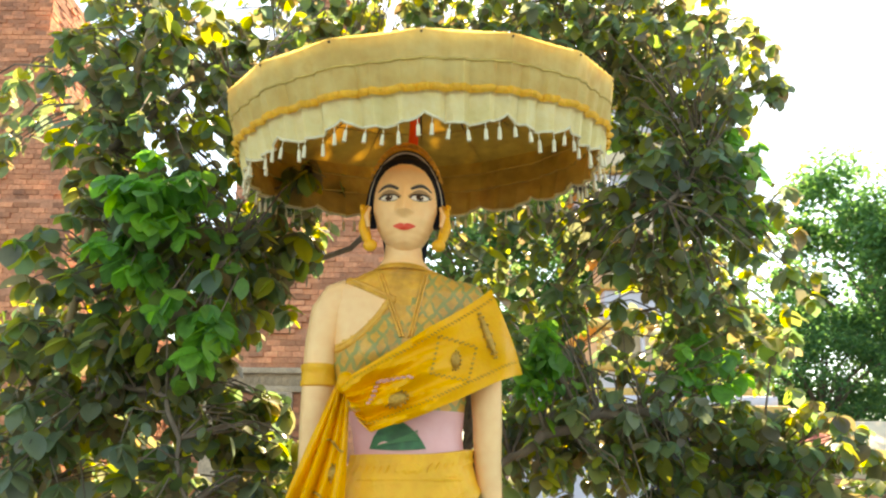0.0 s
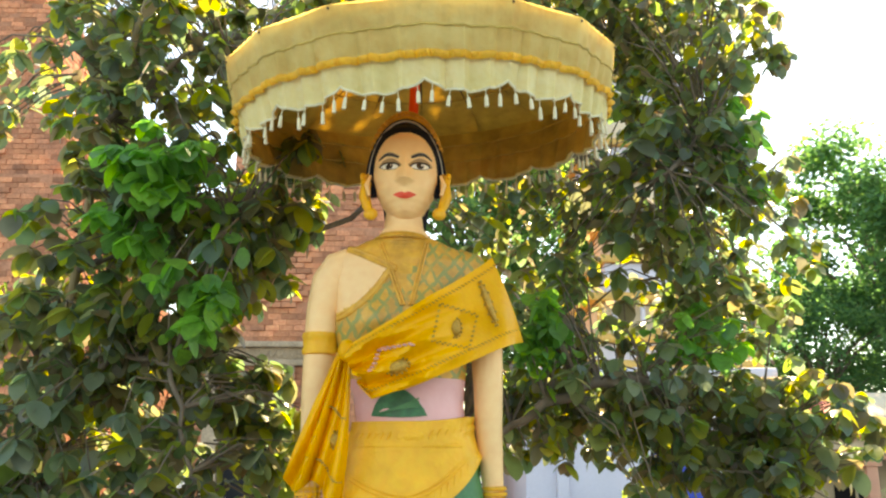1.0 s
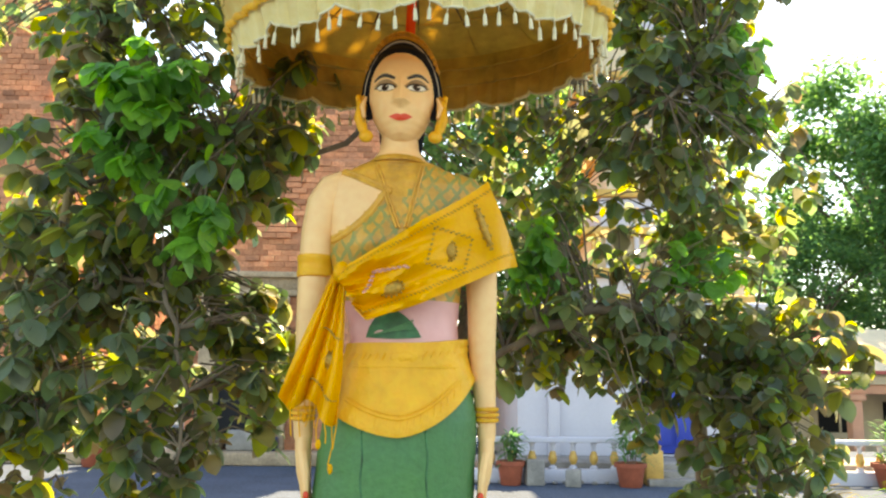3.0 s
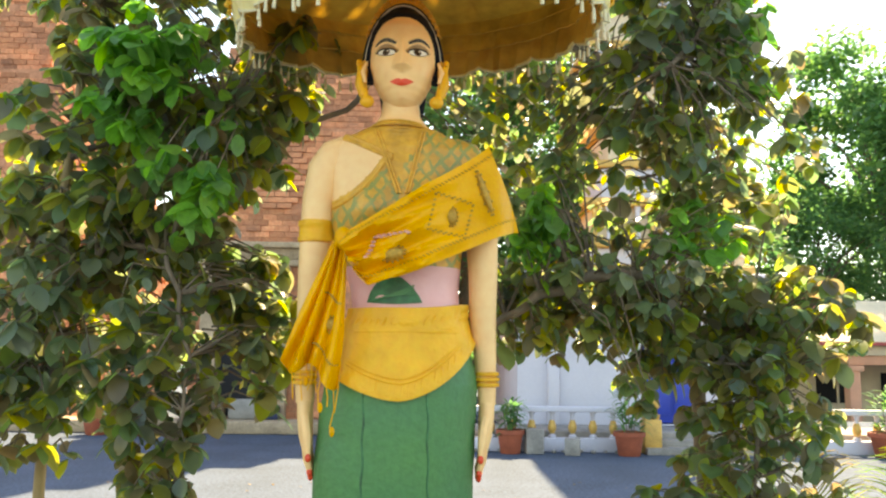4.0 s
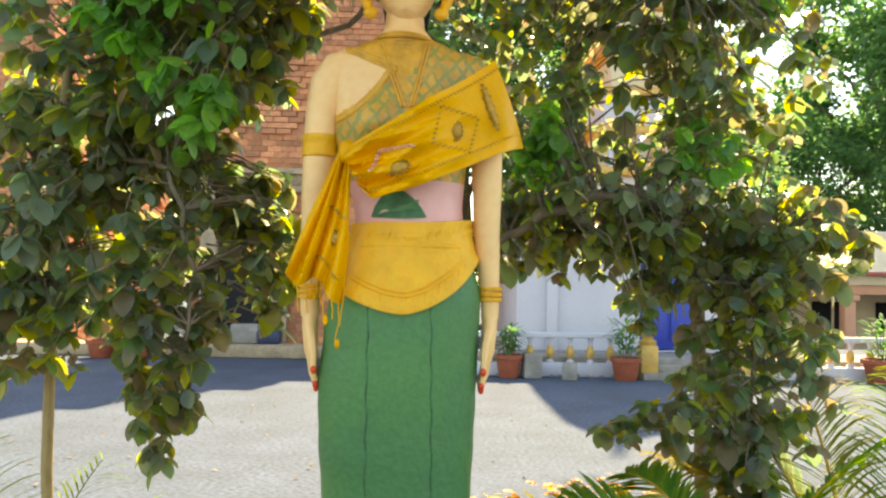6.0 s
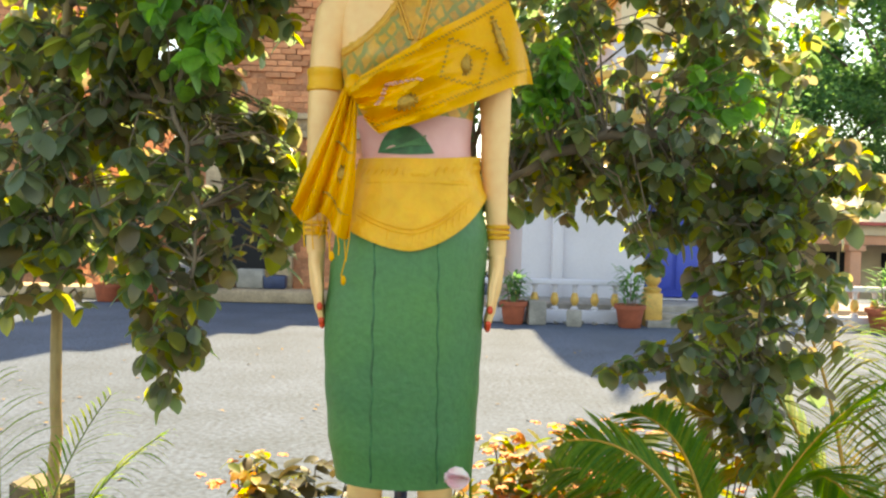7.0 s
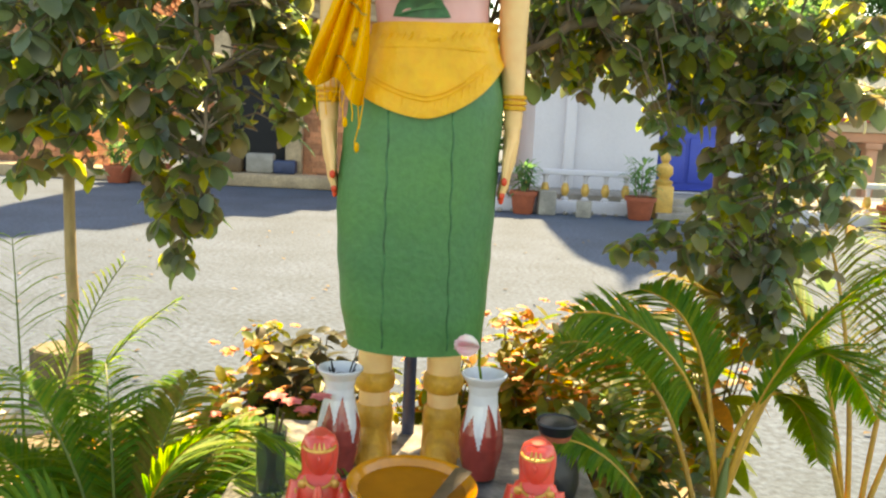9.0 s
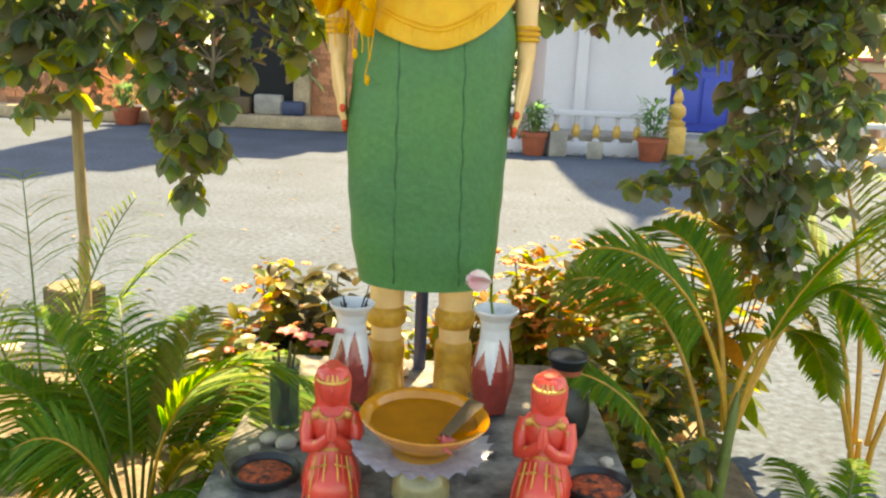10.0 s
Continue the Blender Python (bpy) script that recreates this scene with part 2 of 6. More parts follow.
    palm_lime=leaf_material("lime_palm_leaflet", [(0.16, 0.26, 0.012), (0.22, 0.28, 0.012), (0.12, 0.22, 0.012)], 0.55, 0.55),
    wood=material("dark_wood", (0.12, 0.07, 0.03), 0.6, 0, 0.3, 20, 0.2, 90),
    jar_glass=material("jar_glass", (0.36, 0.46, 0.40), 0.05, 0, 0.2, 9, 0.0, 40),
    rubble=material("pale_stone", (0.52, 0.46, 0.38), 0.9, 0, 0.3, 9, 0.4, 50),
)

M["jar_glass"].node_tree.nodes["Principled BSDF"].inputs["Transmission Weight"].default_value = 0.9


# ---- building helpers ----
def finish(bm, mats, smooth=True, name="mesh"):
    me = bpy.data.meshes.new(name)
    bmesh.ops.recalc_face_normals(bm, faces=bm.faces)
    bm.to_mesh(me)
    bm.free()
    for m in (mats if isinstance(mats, (list, tuple)) else [mats]):
        me.materials.append(m)
    if smooth:
        me.polygons.foreach_set("use_smooth", [True] * len(me.polygons))
        me.set_sharp_from_angle(angle=radians(42))
    return me


def part(name, bm, mats, parent=None, label="", smooth=True):
    """Links a bmesh as one mesh object, in world coordinates, under parent."""
    ob = new(name, finish(bm, mats, smooth, name))
    if parent:
        ob.parent = parent
        ob.matrix_parent_inverse = base_matrix(parent).inverted()
    return tagged(ob, label)


def base_matrix(ob):
    m = ob.matrix_basis.copy()
    if ob.parent:
        m = base_matrix(ob.parent) @ ob.matrix_parent_inverse @ m
    return m


def thing(name, place, label, category, group="", kind=""):
    ob = new(name)
    ob.empty_display_size = 0.05
    ob.location = place
    return tagged(ob, label, category, group, kind)


def loft(bm, rings, mat=0, cap=True):
    """Skins closed rings of points."""
    vs = [[bm.verts.new(p) for p in r] for r in rings]
    n = len(rings[0])
    out = []
    for a, b in zip(vs, vs[1:]):
        for i in range(n):
            f = bm.faces.new((a[i], a[(i + 1) % n], b[(i + 1) % n], b[i]))
            f.material_index = mat
            out.append(f)
    if cap:
        for r in (vs[0], vs[-1]):
            f = bm.faces.new(r)
            f.material_index = mat
            out.append(f)
    return out


def oval(cx, cy, z, rx, ry, n=32, p=2.0):
    out = []
    for i in range(n):
        a = 2 * math.pi * i / n
        c, s = math.cos(a), math.sin(a)
        out.append((cx + rx * math.copysign(abs(c) ** (2 / p), c), cy + ry * math.copysign(abs(s) ** (2 / p), s), z))
    return out


def lathe(bm, profile, cx=0, cy=0, seg=24, mat=0, wobble=0.0):
    return loft(bm, [oval(cx, cy, z, r * (1 + wobble * math.sin(7 * z)), r, seg) for r, z in profile], mat)


def tube(bm, pts, radii, seg=8, mat=0):
    """A tapering tube along points."""
    pts = [Vector(p) for p in pts]
    if not isinstance(radii, (list, tuple)):
        radii = [radii] * len(pts)
    rings, side = [], None
    for i, p in enumerate(pts):
        d = (pts[min(i + 1, len(pts) - 1)] - pts[max(i - 1, 0)]).normalized()
        if side is None:
            side = d.orthogonal().normalized()
        side = (side - d * side.dot(d)).normalized()
        up = d.cross(side)
        rings.append([p + (side * math.cos(a) + up * math.sin(a)) * radii[i] for a in (2 * math.pi * k / seg for k in range(seg))])
    return loft(bm, rings, mat)


def box(bm, lo, hi, mat=0, bevel=0.0):
    x0, y0, z0 = lo
    x1, y1, z1 = hi
    v = [bm.verts.new(p) for p in ((x0, y0, z0), (x1, y0, z0), (x1, y1, z0), (x0, y1, z0), (x0, y0, z1), (x1, y0, z1), (x1, y1, z1), (x0, y1, z1))]
    fs = [bm.faces.new([v[i] for i in q]) for q in ((3, 2, 1, 0), (4, 5, 6, 7), (0, 1, 5, 4), (1, 2, 6, 5), (2, 3, 7, 6), (3, 0, 4, 7))]
    for f in fs:
        f.material_index = mat
    if bevel:
        es = list({e for f in fs for e in f.edges})
        r = bmesh.ops.bevel(bm, geom=es, offset=bevel, segments=2, affect="EDGES", profile=0.5)
        for f in r["faces"]:
            f.material_index = mat
    return v


def ball(bm, c, r, mat=0, seg=10, squash=(1, 1, 1)):
    k = [(math.sin(math.pi * i / 6), -math.cos(math.pi * i / 6)) for i in range(7)]
    return loft(bm, [oval(c[0], c[1], c[2] + z * r * squash[2], max(s, 0.03) * r * squash[0], max(s, 0.03) * r * squash[1], seg) for s, z in k], mat)


def lerp(table, z):
    """Values of a table of rows (z, a, b, ...) between its rows, smoothly."""
    if z <= table[0][0]:
        return table[0][1:]
    for a, b in zip(table, table[1:]):
        if z <= b[0]:
            k = (z - a[0]) / (b[0] - a[0])
            k = k * k * (3 - 2 * k) * 0.5 + k * 0.5
            return tuple(p + (q - p) * k for p, q in zip(a[1:], b[1:]))
    return table[-1][1:]


# ---- ground ----
def sheet(x0, x1, y0, y1, step, height, mat, name, label):
    nx, ny = max(1, int((x1 - x0) / step)), max(1, int((y1 - y0) / step))
    bm = bmesh.new()
    vs = [[bm.verts.new((x0 + (x1 - x0) * i / nx, y0 + (y1 - y0) * j / ny, height(x0 + (x1 - x0) * i / nx, y0 + (y1 - y0) * j / ny))) for i in range(nx + 1)] for j in range(ny + 1)]
    for j in range(ny):
        for i in range(nx):
            bm.faces.new((vs[j][i], vs[j][i + 1], vs[j + 1][i + 1], vs[j + 1][i]))
    return tagged(part(name, bm, mat), label, "ground", kind="structure")


def lie(x, y):
    """The courtyard: level, falling towards the far side beyond the temple."""
    k = max(0.0, min(1.0, (y - 19) / 7)) * max(0.0, min(1.0, (x - 7) / 3))
    return 0.006 * noise.noise((x * 0.7, y * 0.7, 0)) - 1.1 * k * k * (3 - 2 * k)


sheet(-900, 900, -900, 900, 300, lambda x, y: -1.25, M["soil"], "ground", "bare brown earth reaching to the horizon")
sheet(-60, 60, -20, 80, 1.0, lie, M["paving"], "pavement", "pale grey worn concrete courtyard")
sheet(-2.2, 1.0, 0.9, 3.1, 0.12, lambda x, y: 0.035 + 0.03 * noise.noise((x * 3, y * 3, 2)), M["bed"], "flower_bed_soil", "dry brown soil of the flower bed")

# ---- temple with balustrade ----
temple = thing("temple", (4.2, 16.5, 0), "whitewashed temple with golden cornices and a blue door", "temple")


def wall_with_door(parent):
    for lo, hi in (((1.62, 14.05, 0), (3.72, 14.35, 2.45)), ((4.75, 14.05, 0), (5.6, 14.35, 2.45)), ((3.72, 14.05, 2.2), (4.75, 14.35, 2.45)), ((3.72, 14.05, 0), (4.75, 14.35, 0.3)),
                   ((1.62, 14.35, 0), (1.92, 19, 2.45)), ((5.3, 14.35, 0), (5.6, 19, 2.45)), ((1.62, 18.7, 0.0), (5.6, 19, 2.45))):
        bm = bmesh.new()
        box(bm, lo, hi)
        part("wall", bm, M["whitewash"], parent)
    bm = bmesh.new()
    box(bm, (2.12, 13.93, 0), (2.3, 14.046, 2.45), 0, 0.01)
    part("pilaster", bm, M["whitewash"], parent)
    bm = bmesh.new()
    box(bm, (5.2, 13.93, 0), (5.4, 14.046, 2.45), 0, 0.01)
    part("pilaster", bm, M["whitewash"], parent)
    door = part("door", (lambda b: (box(b, (3.74, 14.1, 0.32), (4.72, 14.18, 2.18), 0, 0.01), b)[1])(bmesh.new()), M["blue"], parent, "deep blue painted wooden door")
    for x0 in (3.79, 4.26):
        for z0, z1 in ((0.45, 1.2), (1.32, 2.08)):
            bm = bmesh.new()
            box(bm, (x0, 14.07, z0), (x0 + 0.40, 14.098, z1), 0, 0.008)
            part("panel", bm, M["blue"], door)
    for lo, hi, nm, mt in (((1.3, 13.6, 2.752), (5.95, 19.3, 2.95), "cornice", "gold_trim"), ((1.45, 13.75, 2.952), (5.8, 19.2, 3.12), "cornice", "whitewash"),
                           ((1.6, 13.9, 3.122), (5.65, 19, 3.26), "cornice", "gold_trim")):
        bm = bmesh.new()
        box(bm, lo, hi, 0, 0.03)
        part(nm, bm, M[mt], parent)
    # upper storey in steps, with columns
    for lo, hi, mt in (((3.0, 15.2, 3.262), (5.0, 18.2, 3.7), "whitewash"), ((2.85, 15.05, 3.702), (5.15, 18.3, 3.86), "gold_trim"), ((3.2, 15.4, 3.862), (4.85, 18.1, 4.5), "cream"),
                       ((3.0, 15.2, 4.502), (5.0, 18.2, 4.66), "gold_trim"), ((3.4, 15.6, 4.662), (4.75, 17.9, 5.3), "whitewash"), ((3.3, 15.5, 5.302), (4.85, 18, 5.45), "gold_trim"),
                       ((3.6, 15.9, 5.452), (4.65, 17.6, 6.2), "cream"), ((3.5, 15.8, 6.202), (4.75, 17.7, 6.34), "gold_trim")):
        bm = bmesh.new()
        box(bm, lo, hi, 0, 0.025)
        part("roof_tier", bm, M[mt], parent)
    # extra upper tiers, mostly unseen, added to cast the courtyard's right-hand shadow
    for k in range(6):
        z, s = 6.342 + 0.75 * k, (1.25, 1.2, 1.12, 1.0, 0.85, 0.65)[k]
        bm = bmesh.new()
        box(bm, (4.3 - s * 0.9, 16.7 - s * 0.9, z), (4.3 + s * 0.9, 16.7 + s * 0.9, z + 0.6), 0, 0.03)
        part("roof_tier", bm, M["whitewash" if k % 2 else "cream"], parent)
        bm = bmesh.new()
        box(bm, (4.3 - s, 16.7 - s, z + 0.602), (4.3 + s, 16.7 + s, z + 0.748), 0, 0.03)
        part("roof_tier", bm, M["gold_trim"], parent)
    for i in range(7):
        bm = bmesh.new()
        lathe(bm, [(0.07, 3.862), (0.05, 3.92), (0.05, 4.42), (0.075, 4.5)], 3.2 + i * 0.27, 15.3, 10)
        part("column", bm, M["whitewash" if i % 2 else "gold_trim"], parent)
    # spire set on the added tiers, rounding off that shadow
    bm = bmesh.new()
    lathe(bm, [(0.62, 10.85), (0.6, 11.3), (0.42, 11.8), (0.3, 12.0), (0.1, 12.6), (0.02, 13.6)], 4.3, 16.7, 16)
    part("spire", bm, M["gold_trim"], parent)
    for x in (5.25, 5.5):
        bm = bmesh.new()
        lathe(bm, [(0.10, 3.262), (0.10, 3.42), (0.13, 3.45), (0.06, 3.52), (0.08, 3.6), (0.02, 3.75)], x, 14.3, 12)
        part("finial", bm, M["cream"], parent)
    # the cornices and all above them rest on the low walls
    for ob in parent.children:
        if ob.name.split(".")[0] in ("cornice", "roof_tier", "column", "spire", "finial"):
            ob.location.z -= 0.3


wall_with_door(temple)
terrace = part("terrace", (lambda b: (box(b, (0.3, 12.75, 0), (8.6, 14.049, 0.28), 0, 0.02), b)[1])(bmesh.new()), M["concrete"])
tagged(terrace, "low concrete terrace before the temple", "terrace", kind="structure")
bm = bmesh.new()
for i in range(2):
    box(bm, (3.3, 12.2 + i * 0.28, 0), (4.9, 12.48 + i * 0.28, 0.1 + 0.09 * i), 0, 0.012)
tagged(part("steps", bm, M["concrete"]), "two grey concrete steps up to the terrace", "steps", kind="structure")


def balustrade(x0, x1, y, count):
    ob = thing("balustrade", ((x0 + x1) / 2, y, 0), "white balustrade with gold-banded balusters", "balustrade", "terrace balustrades")
    for nm, lo, hi in (("top_rail", (x0, y - 0.08, 0.58), (x1, y + 0.08, 0.66)), ("bottom_rail", (x0, y - 0.1, 0.0), (x1, y + 0.1, 0.2))):
        bm = bmesh.new()
        box(bm, lo, hi, 0, 0.012)
        part(nm, bm, M["whitewash"], ob)
    bmw = bmesh.new()
    lathe(bmw, [(0.06, 0.2), (0.06, 0.23), (0.03, 0.25), (0.035, 0.30), (0.03, 0.45), (0.035, 0.55), (0.06, 0.58)], 0, 0, 10)
    bmg = bmesh.new()
    lathe(bmg, [(0.03, 0.26), (0.058, 0.31), (0.066, 0.35), (0.05, 0.42), (0.033, 0.46)], 0, 0, 12)
    mw, mg = finish(bmw, M["whitewash"], True, "baluster"), finish(bmg, M["gold_trim"], True, "bulb")
    for i in range(count):
        x = x0 + (x1 - x0) * (i + 0.5) / count
        b = new("baluster", mw)
        b.parent, b.matrix_parent_inverse, b.location = ob, Matrix.Translation(ob.location).inverted(), (x, y, 0)
        g = new("bulb", mg)
        g.parent = b
    return ob


balustrade(0.6, 3.05, 12.62, 8)
balustrade(5.2, 8.6, 12.62, 11)


def newel(x, y):
    ob = thing("newel_post", (x, y, 0), "gold-painted newel post with a bulb finial", "post", "newel posts")
    bm = bmesh.new()
    box(bm, (x - 0.13, y - 0.13, 0), (x + 0.13, y + 0.13, 0.5), 0, 0.015)
    part("post", bm, M["gold_trim"], ob)
    bm = bmesh.new()
    lathe(bm, [(0.12, 0.5), (0.14, 0.56), (0.07, 0.6), (0.13, 0.68), (0.12, 0.78), (0.05, 0.84), (0.08, 0.9), (0.06, 0.97), (0.015, 1.06)], x, y, 14)
    part("finial", bm, M["gold_trim"], ob)


newel(3.42, 12.45)
newel(4.95, 12.45)


# ---- brick towers ----
def tower(name, x0, x1, y0, y1, steps, label, courses, brick_parts):
    """A ruined brick tower of stepped stages with single courses of brick on its visible faces."""
    ob = thing(name, ((x0 + x1) / 2, (y0 + y1) / 2, 0), label, "tower", "brick towers")
    rnd = random.Random(len(name) + int(x0 * 10))
    lumps = bmesh.new()
    made = 0
    brick_mesh = {}
    for z0, z1, inset in steps:
        bm = bmesh.new()
        a, b, c, d = x0 + inset, x1 - inset, y0 + inset, y1 - inset
        box(bm, (a, c, z0), (b, d, z1 - 0.002))
        part("stage", bm, M["brick_core"], ob)
        h = courses
        k = 0
        z = z0
        while z < z1 - h:
            for side in (0, 1):
                lo, hi = (a, b) if side == 0 else (c, d)
                u = lo - (0.14 if k % 2 else 0.0)
                while u < hi:
                    w = 0.27 + rnd.uniform(-0.02, 0.02)
                    p0, p1 = max(u, lo), min(u + w, hi)
                    u += w + 0.012
                    if p1 - p0 < 0.06 or rnd.random() < 0.09:
                        continue
                    proud = rnd.uniform(0.006, 0.032) * (1.0 if rnd.random() < 0.9 else 2.5)
                    if side == 0:
                        q = ((p0, c - proud, z + 0.005), (p1, c - 0.001, z + h - 0.005))
                    else:
                        q = ((b + 0.001, p0, z + 0.008), (b + proud, p1, z + h - 0.008))
                    if side == 0 and brick_parts and made < 290 and 4.0 < z < 5.6 and p0 < -2.4 and p1 - p0 > 0.24:
                        key = made % 6
                        if key not in brick_mesh:
                            tb = bmesh.new()
                            box(tb, (-0.135, -0.03 - 0.006 * key, -h / 2 + 0.008), (0.135, 0.03, h / 2 - 0.008), 0)
                            brick_mesh[key] = finish(tb, M["brick_part"], False, "brick")
                        br = new("brick", brick_mesh[key])
                        br.parent = ob
                        br.matrix_parent_inverse = Matrix.Translation(ob.location).inverted()
                        br.location = ((p0 + p1) / 2, c - 0.03, z + h / 2)
                        made += 1
                    else:
                        box(lumps, *q)
            z += h
            k += 1
    tagged(part("brickwork", lumps, M["brick"], ob, smooth=False), kind="stuff")
    return ob


mid_tower = tower("brick_tower", -4.3, -0.2, 15.6, 19.6, [(0, 3.0, 0.0), (3.45, 5.7, 0.1), (5.7, 7.4, 0.4), (7.4, 9.0, 0.75), (9.0, 10.6, 1.1), (10.6, 12.0, 1.4), (12.0, 13.4, 1.7)],
                  "ruined red brick temple tower with a sandstone frieze", 0.11, True)
for z0, z1, out in ((3.0, 3.12, 0.12), (3.12, 3.34, 0.04), (3.34, 3.45, 0.16)):
    bm = bmesh.new()
    box(bm, (-4.3 - out, 15.6 - out, z0), (-0.2 + out, 19.6 + out, z1 - 0.002), 0, 0.02)
    part("frieze", bm, M["sandstone"], mid_tower)
bm = bmesh.new()
for i in range(30):
    cx = -4.2 + i * 0.135
    for s in (-1, 1):
        tube(bm, [(cx - 0.06, 15.55, 3.23 + 0.09 * s), (cx, 15.54, 3.23), (cx + 0.06, 15.55, 3.23 - 0.09 * s)], 0.012, 5)
part("carving", bm, M["sandstone"], mid_tower)
for x, w in ((-4.05, 0.3), (-2.75, 0.3)):
    bm = bmesh.new()
    box(bm, (x, 15.3, 0), (x + w, 15.52, 2.99), 0, 0.03)
    part("door_pillar", bm, M["sandstone"], mid_tower)
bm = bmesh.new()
# dark slab before the solid face paints the doorway's inner shade
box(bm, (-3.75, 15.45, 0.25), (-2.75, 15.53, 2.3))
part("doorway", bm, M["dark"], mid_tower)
tower("brick_tower", -16.0, -7.1, 16.5, 24.0, [(0, 3.2, 0.0), (3.2, 5.2, 0.12), (5.2, 7.2, 0.5), (7.2, 8.8, 0.95), (8.8, 10.2, 1.4), (10.2, 12, 1.9), (12, 14, 2.6)],
      "weathered brick temple tower with sunlit orange put into its brick colour", 0.12, False)
bm = bmesh.new()
box(bm, (-9.5, 14.6, 0), (-0.4, 15.28, 0.22), 0, 0.04)
tagged(part("tower_plinth", bm, M["sandstone"]), "low stone base along the towers", "plinth", kind="structure")


# ---- pavilion at the far side ----
PX, PY, PZ = 13.4, 29.0, -1.12
pavilion = thing("pavilion", (PX + 5, PY + 2, PZ), "open pavilion with salmon pillars and a red roof", "building")
for i in range(5):
    x = PX + 1.5 + i * 2.6
    bm = bmesh.new()
    box(bm, (x, PY, PZ), (x + 0.4, PY + 0.4, 1.2), 0, 0.02)
    box(bm, (x - 0.1, PY - 0.1, 1.0), (x + 0.5, PY + 0.5, 1.21), 0, 0.02)
    part("pillar", bm, M["salmon"], pavilion)
for y0, z0, z1, mt in ((0.0, 1.22, 1.55, "salmon"), (-0.15, 1.552, 1.9, "cream")):
    bm = bmesh.new()
    box(bm, (PX, PY + y0, z0), (PX + 13, PY + 0.5, z1), 0, 0.02)
    part("beam", bm, M[mt], pavilion)
bm = bmesh.new()
box(bm, (PX, PY + 4, PZ), (PX + 13, PY + 4.3, 1.9))
part("back_wall", bm, M["cream"], pavilion)
# windows are dark panels on the wall, painted in place of inner shade
for i in range(4):
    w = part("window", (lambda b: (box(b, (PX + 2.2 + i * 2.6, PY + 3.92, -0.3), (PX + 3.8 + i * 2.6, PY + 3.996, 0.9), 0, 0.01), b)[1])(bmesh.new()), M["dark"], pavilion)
    bm = bmesh.new()
    box(bm, (PX + 2.95 + i * 2.6, PY + 3.86, -0.3), (PX + 3.05 + i * 2.6, PY + 3.918, 0.9))
    part("mullion", bm, M["cream"], w)
bm = bmesh.new()
v = [bm.verts.new((PX + x, PY + y, z)) for x, y, z in ((-0.5, -0.6, 1.9), (13.5, -0.6, 1.9), (13.5, 2.2, 3.5), (1.9, 2.2, 3.5), (13.5, 5, 1.9), (-0.5, 5, 1.9),
                                                       (-0.5, -0.6, 2.02), (13.5, -0.6, 2.02), (13.5, 2.2, 3.62), (1.9, 2.2, 3.62), (13.5, 5, 2.02), (-0.5, 5, 2.02))]
for q in ((0, 1, 2, 3), (3, 2, 4, 5), (0, 3, 5), (6, 7, 8, 9), (9, 8, 10, 11), (6, 9, 11), (0, 1, 7, 6), (5, 4, 10, 11), (0, 5, 11, 6)):
    bm.faces.new([v[i] for i in q]).material_index = 1 if q == (6, 7, 8, 9) else 0
part("roof", bm, [M["roof"], M["cream"]], pavilion, "pale sheet roof with a red tiled hip", smooth=False)


# ---- statue ----
CY = 2.05
SKIRT = [(0.745, -0.035, 0.170, 0.120), (0.85, -0.042, 0.184, 0.135), (1.0, -0.045, 0.193, 0.145), (1.13, -0.045, 0.197, 0.150), (1.25, -0.038, 0.194, 0.150), (1.345, -0.03, 0.190, 0.146),
         (1.45, -0.02, 0.158, 0.122), (1.53, -0.015, 0.136, 0.102)]
TORSO = [(1.50, -0.018, 0.134, 0.100), (1.58, -0.026, 0.136, 0.100), (1.68, -0.040, 0.158, 0.108), (1.76, -0.045, 0.172, 0.112), (1.82, -0.045, 0.176, 0.106), (1.88, -0.045, 0.188, 0.092),
         (1.93, -0.043, 0.188, 0.078), (1.962, -0.045, 0.160, 0.068), (1.985, -0.045, 0.110, 0.060), (2.002, -0.045, 0.070, 0.056), (2.03, -0.045, 0.051, 0.048), (2.07, -0.045, 0.047, 0.045)]
HEAD = [(2.040, 0.018, 0.03), (2.048, 0.031, 0.055), (2.06, 0.042, 0.070), (2.075, 0.053, 0.080), (2.09, 0.063, 0.087), (2.12, 0.077, 0.094), (2.16, 0.087, 0.097), (2.20, 0.089, 0.097), (2.24, 0.085, 0.095), (2.275, 0.070, 0.084), (2.30, 0.045, 0.06), (2.312, 0.018, 0.025)]
HX, HY = -0.041, 2.045


def bust(x, z):
    return sum(0.040 * math.exp(-(((x + 0.045 - s) / 0.052) ** 2 + ((z - 1.775) / 0.052) ** 2)) for s in (-0.078, 0.078))


def torso_y(x, z):
    cx, hw, dp = lerp(TORSO, z)
    return CY - dp * math.sqrt(max(0.0, 1 - ((x - cx) / hw) ** 2)) - bust(x, z)


def skirt_y(x, z):
    cx, hw, dp = lerp(SKIRT, z)
    return CY - dp * math.sqrt(max(0.0, 1 - ((x - cx) / hw) ** 2))


def face_relief(x, z):
    r = 0.0
    if 2.116 < z < 2.21:
        k = (2.21 - z) / 0.078
        k = min(k, 1.0) * (1 if z > 2.131 else max(0, (z - 2.116) / 0.015))
        r += 0.028 * k * math.exp(-(x / (0.007 + 0.009 * k * k)) ** 2)
        r += sum(0.009 * k ** 3 * math.exp(-((x - s * 0.015) / 0.006) ** 2) for s in (-1, 1))
    r += 0.006 * math.exp(-((x / 0.024) ** 2 + ((z - 2.094) / 0.012) ** 2))
    r += 0.005 * math.exp(-((x / 0.02) ** 2 + ((z - 2.060) / 0.014) ** 2))
    for s in (-1, 1):
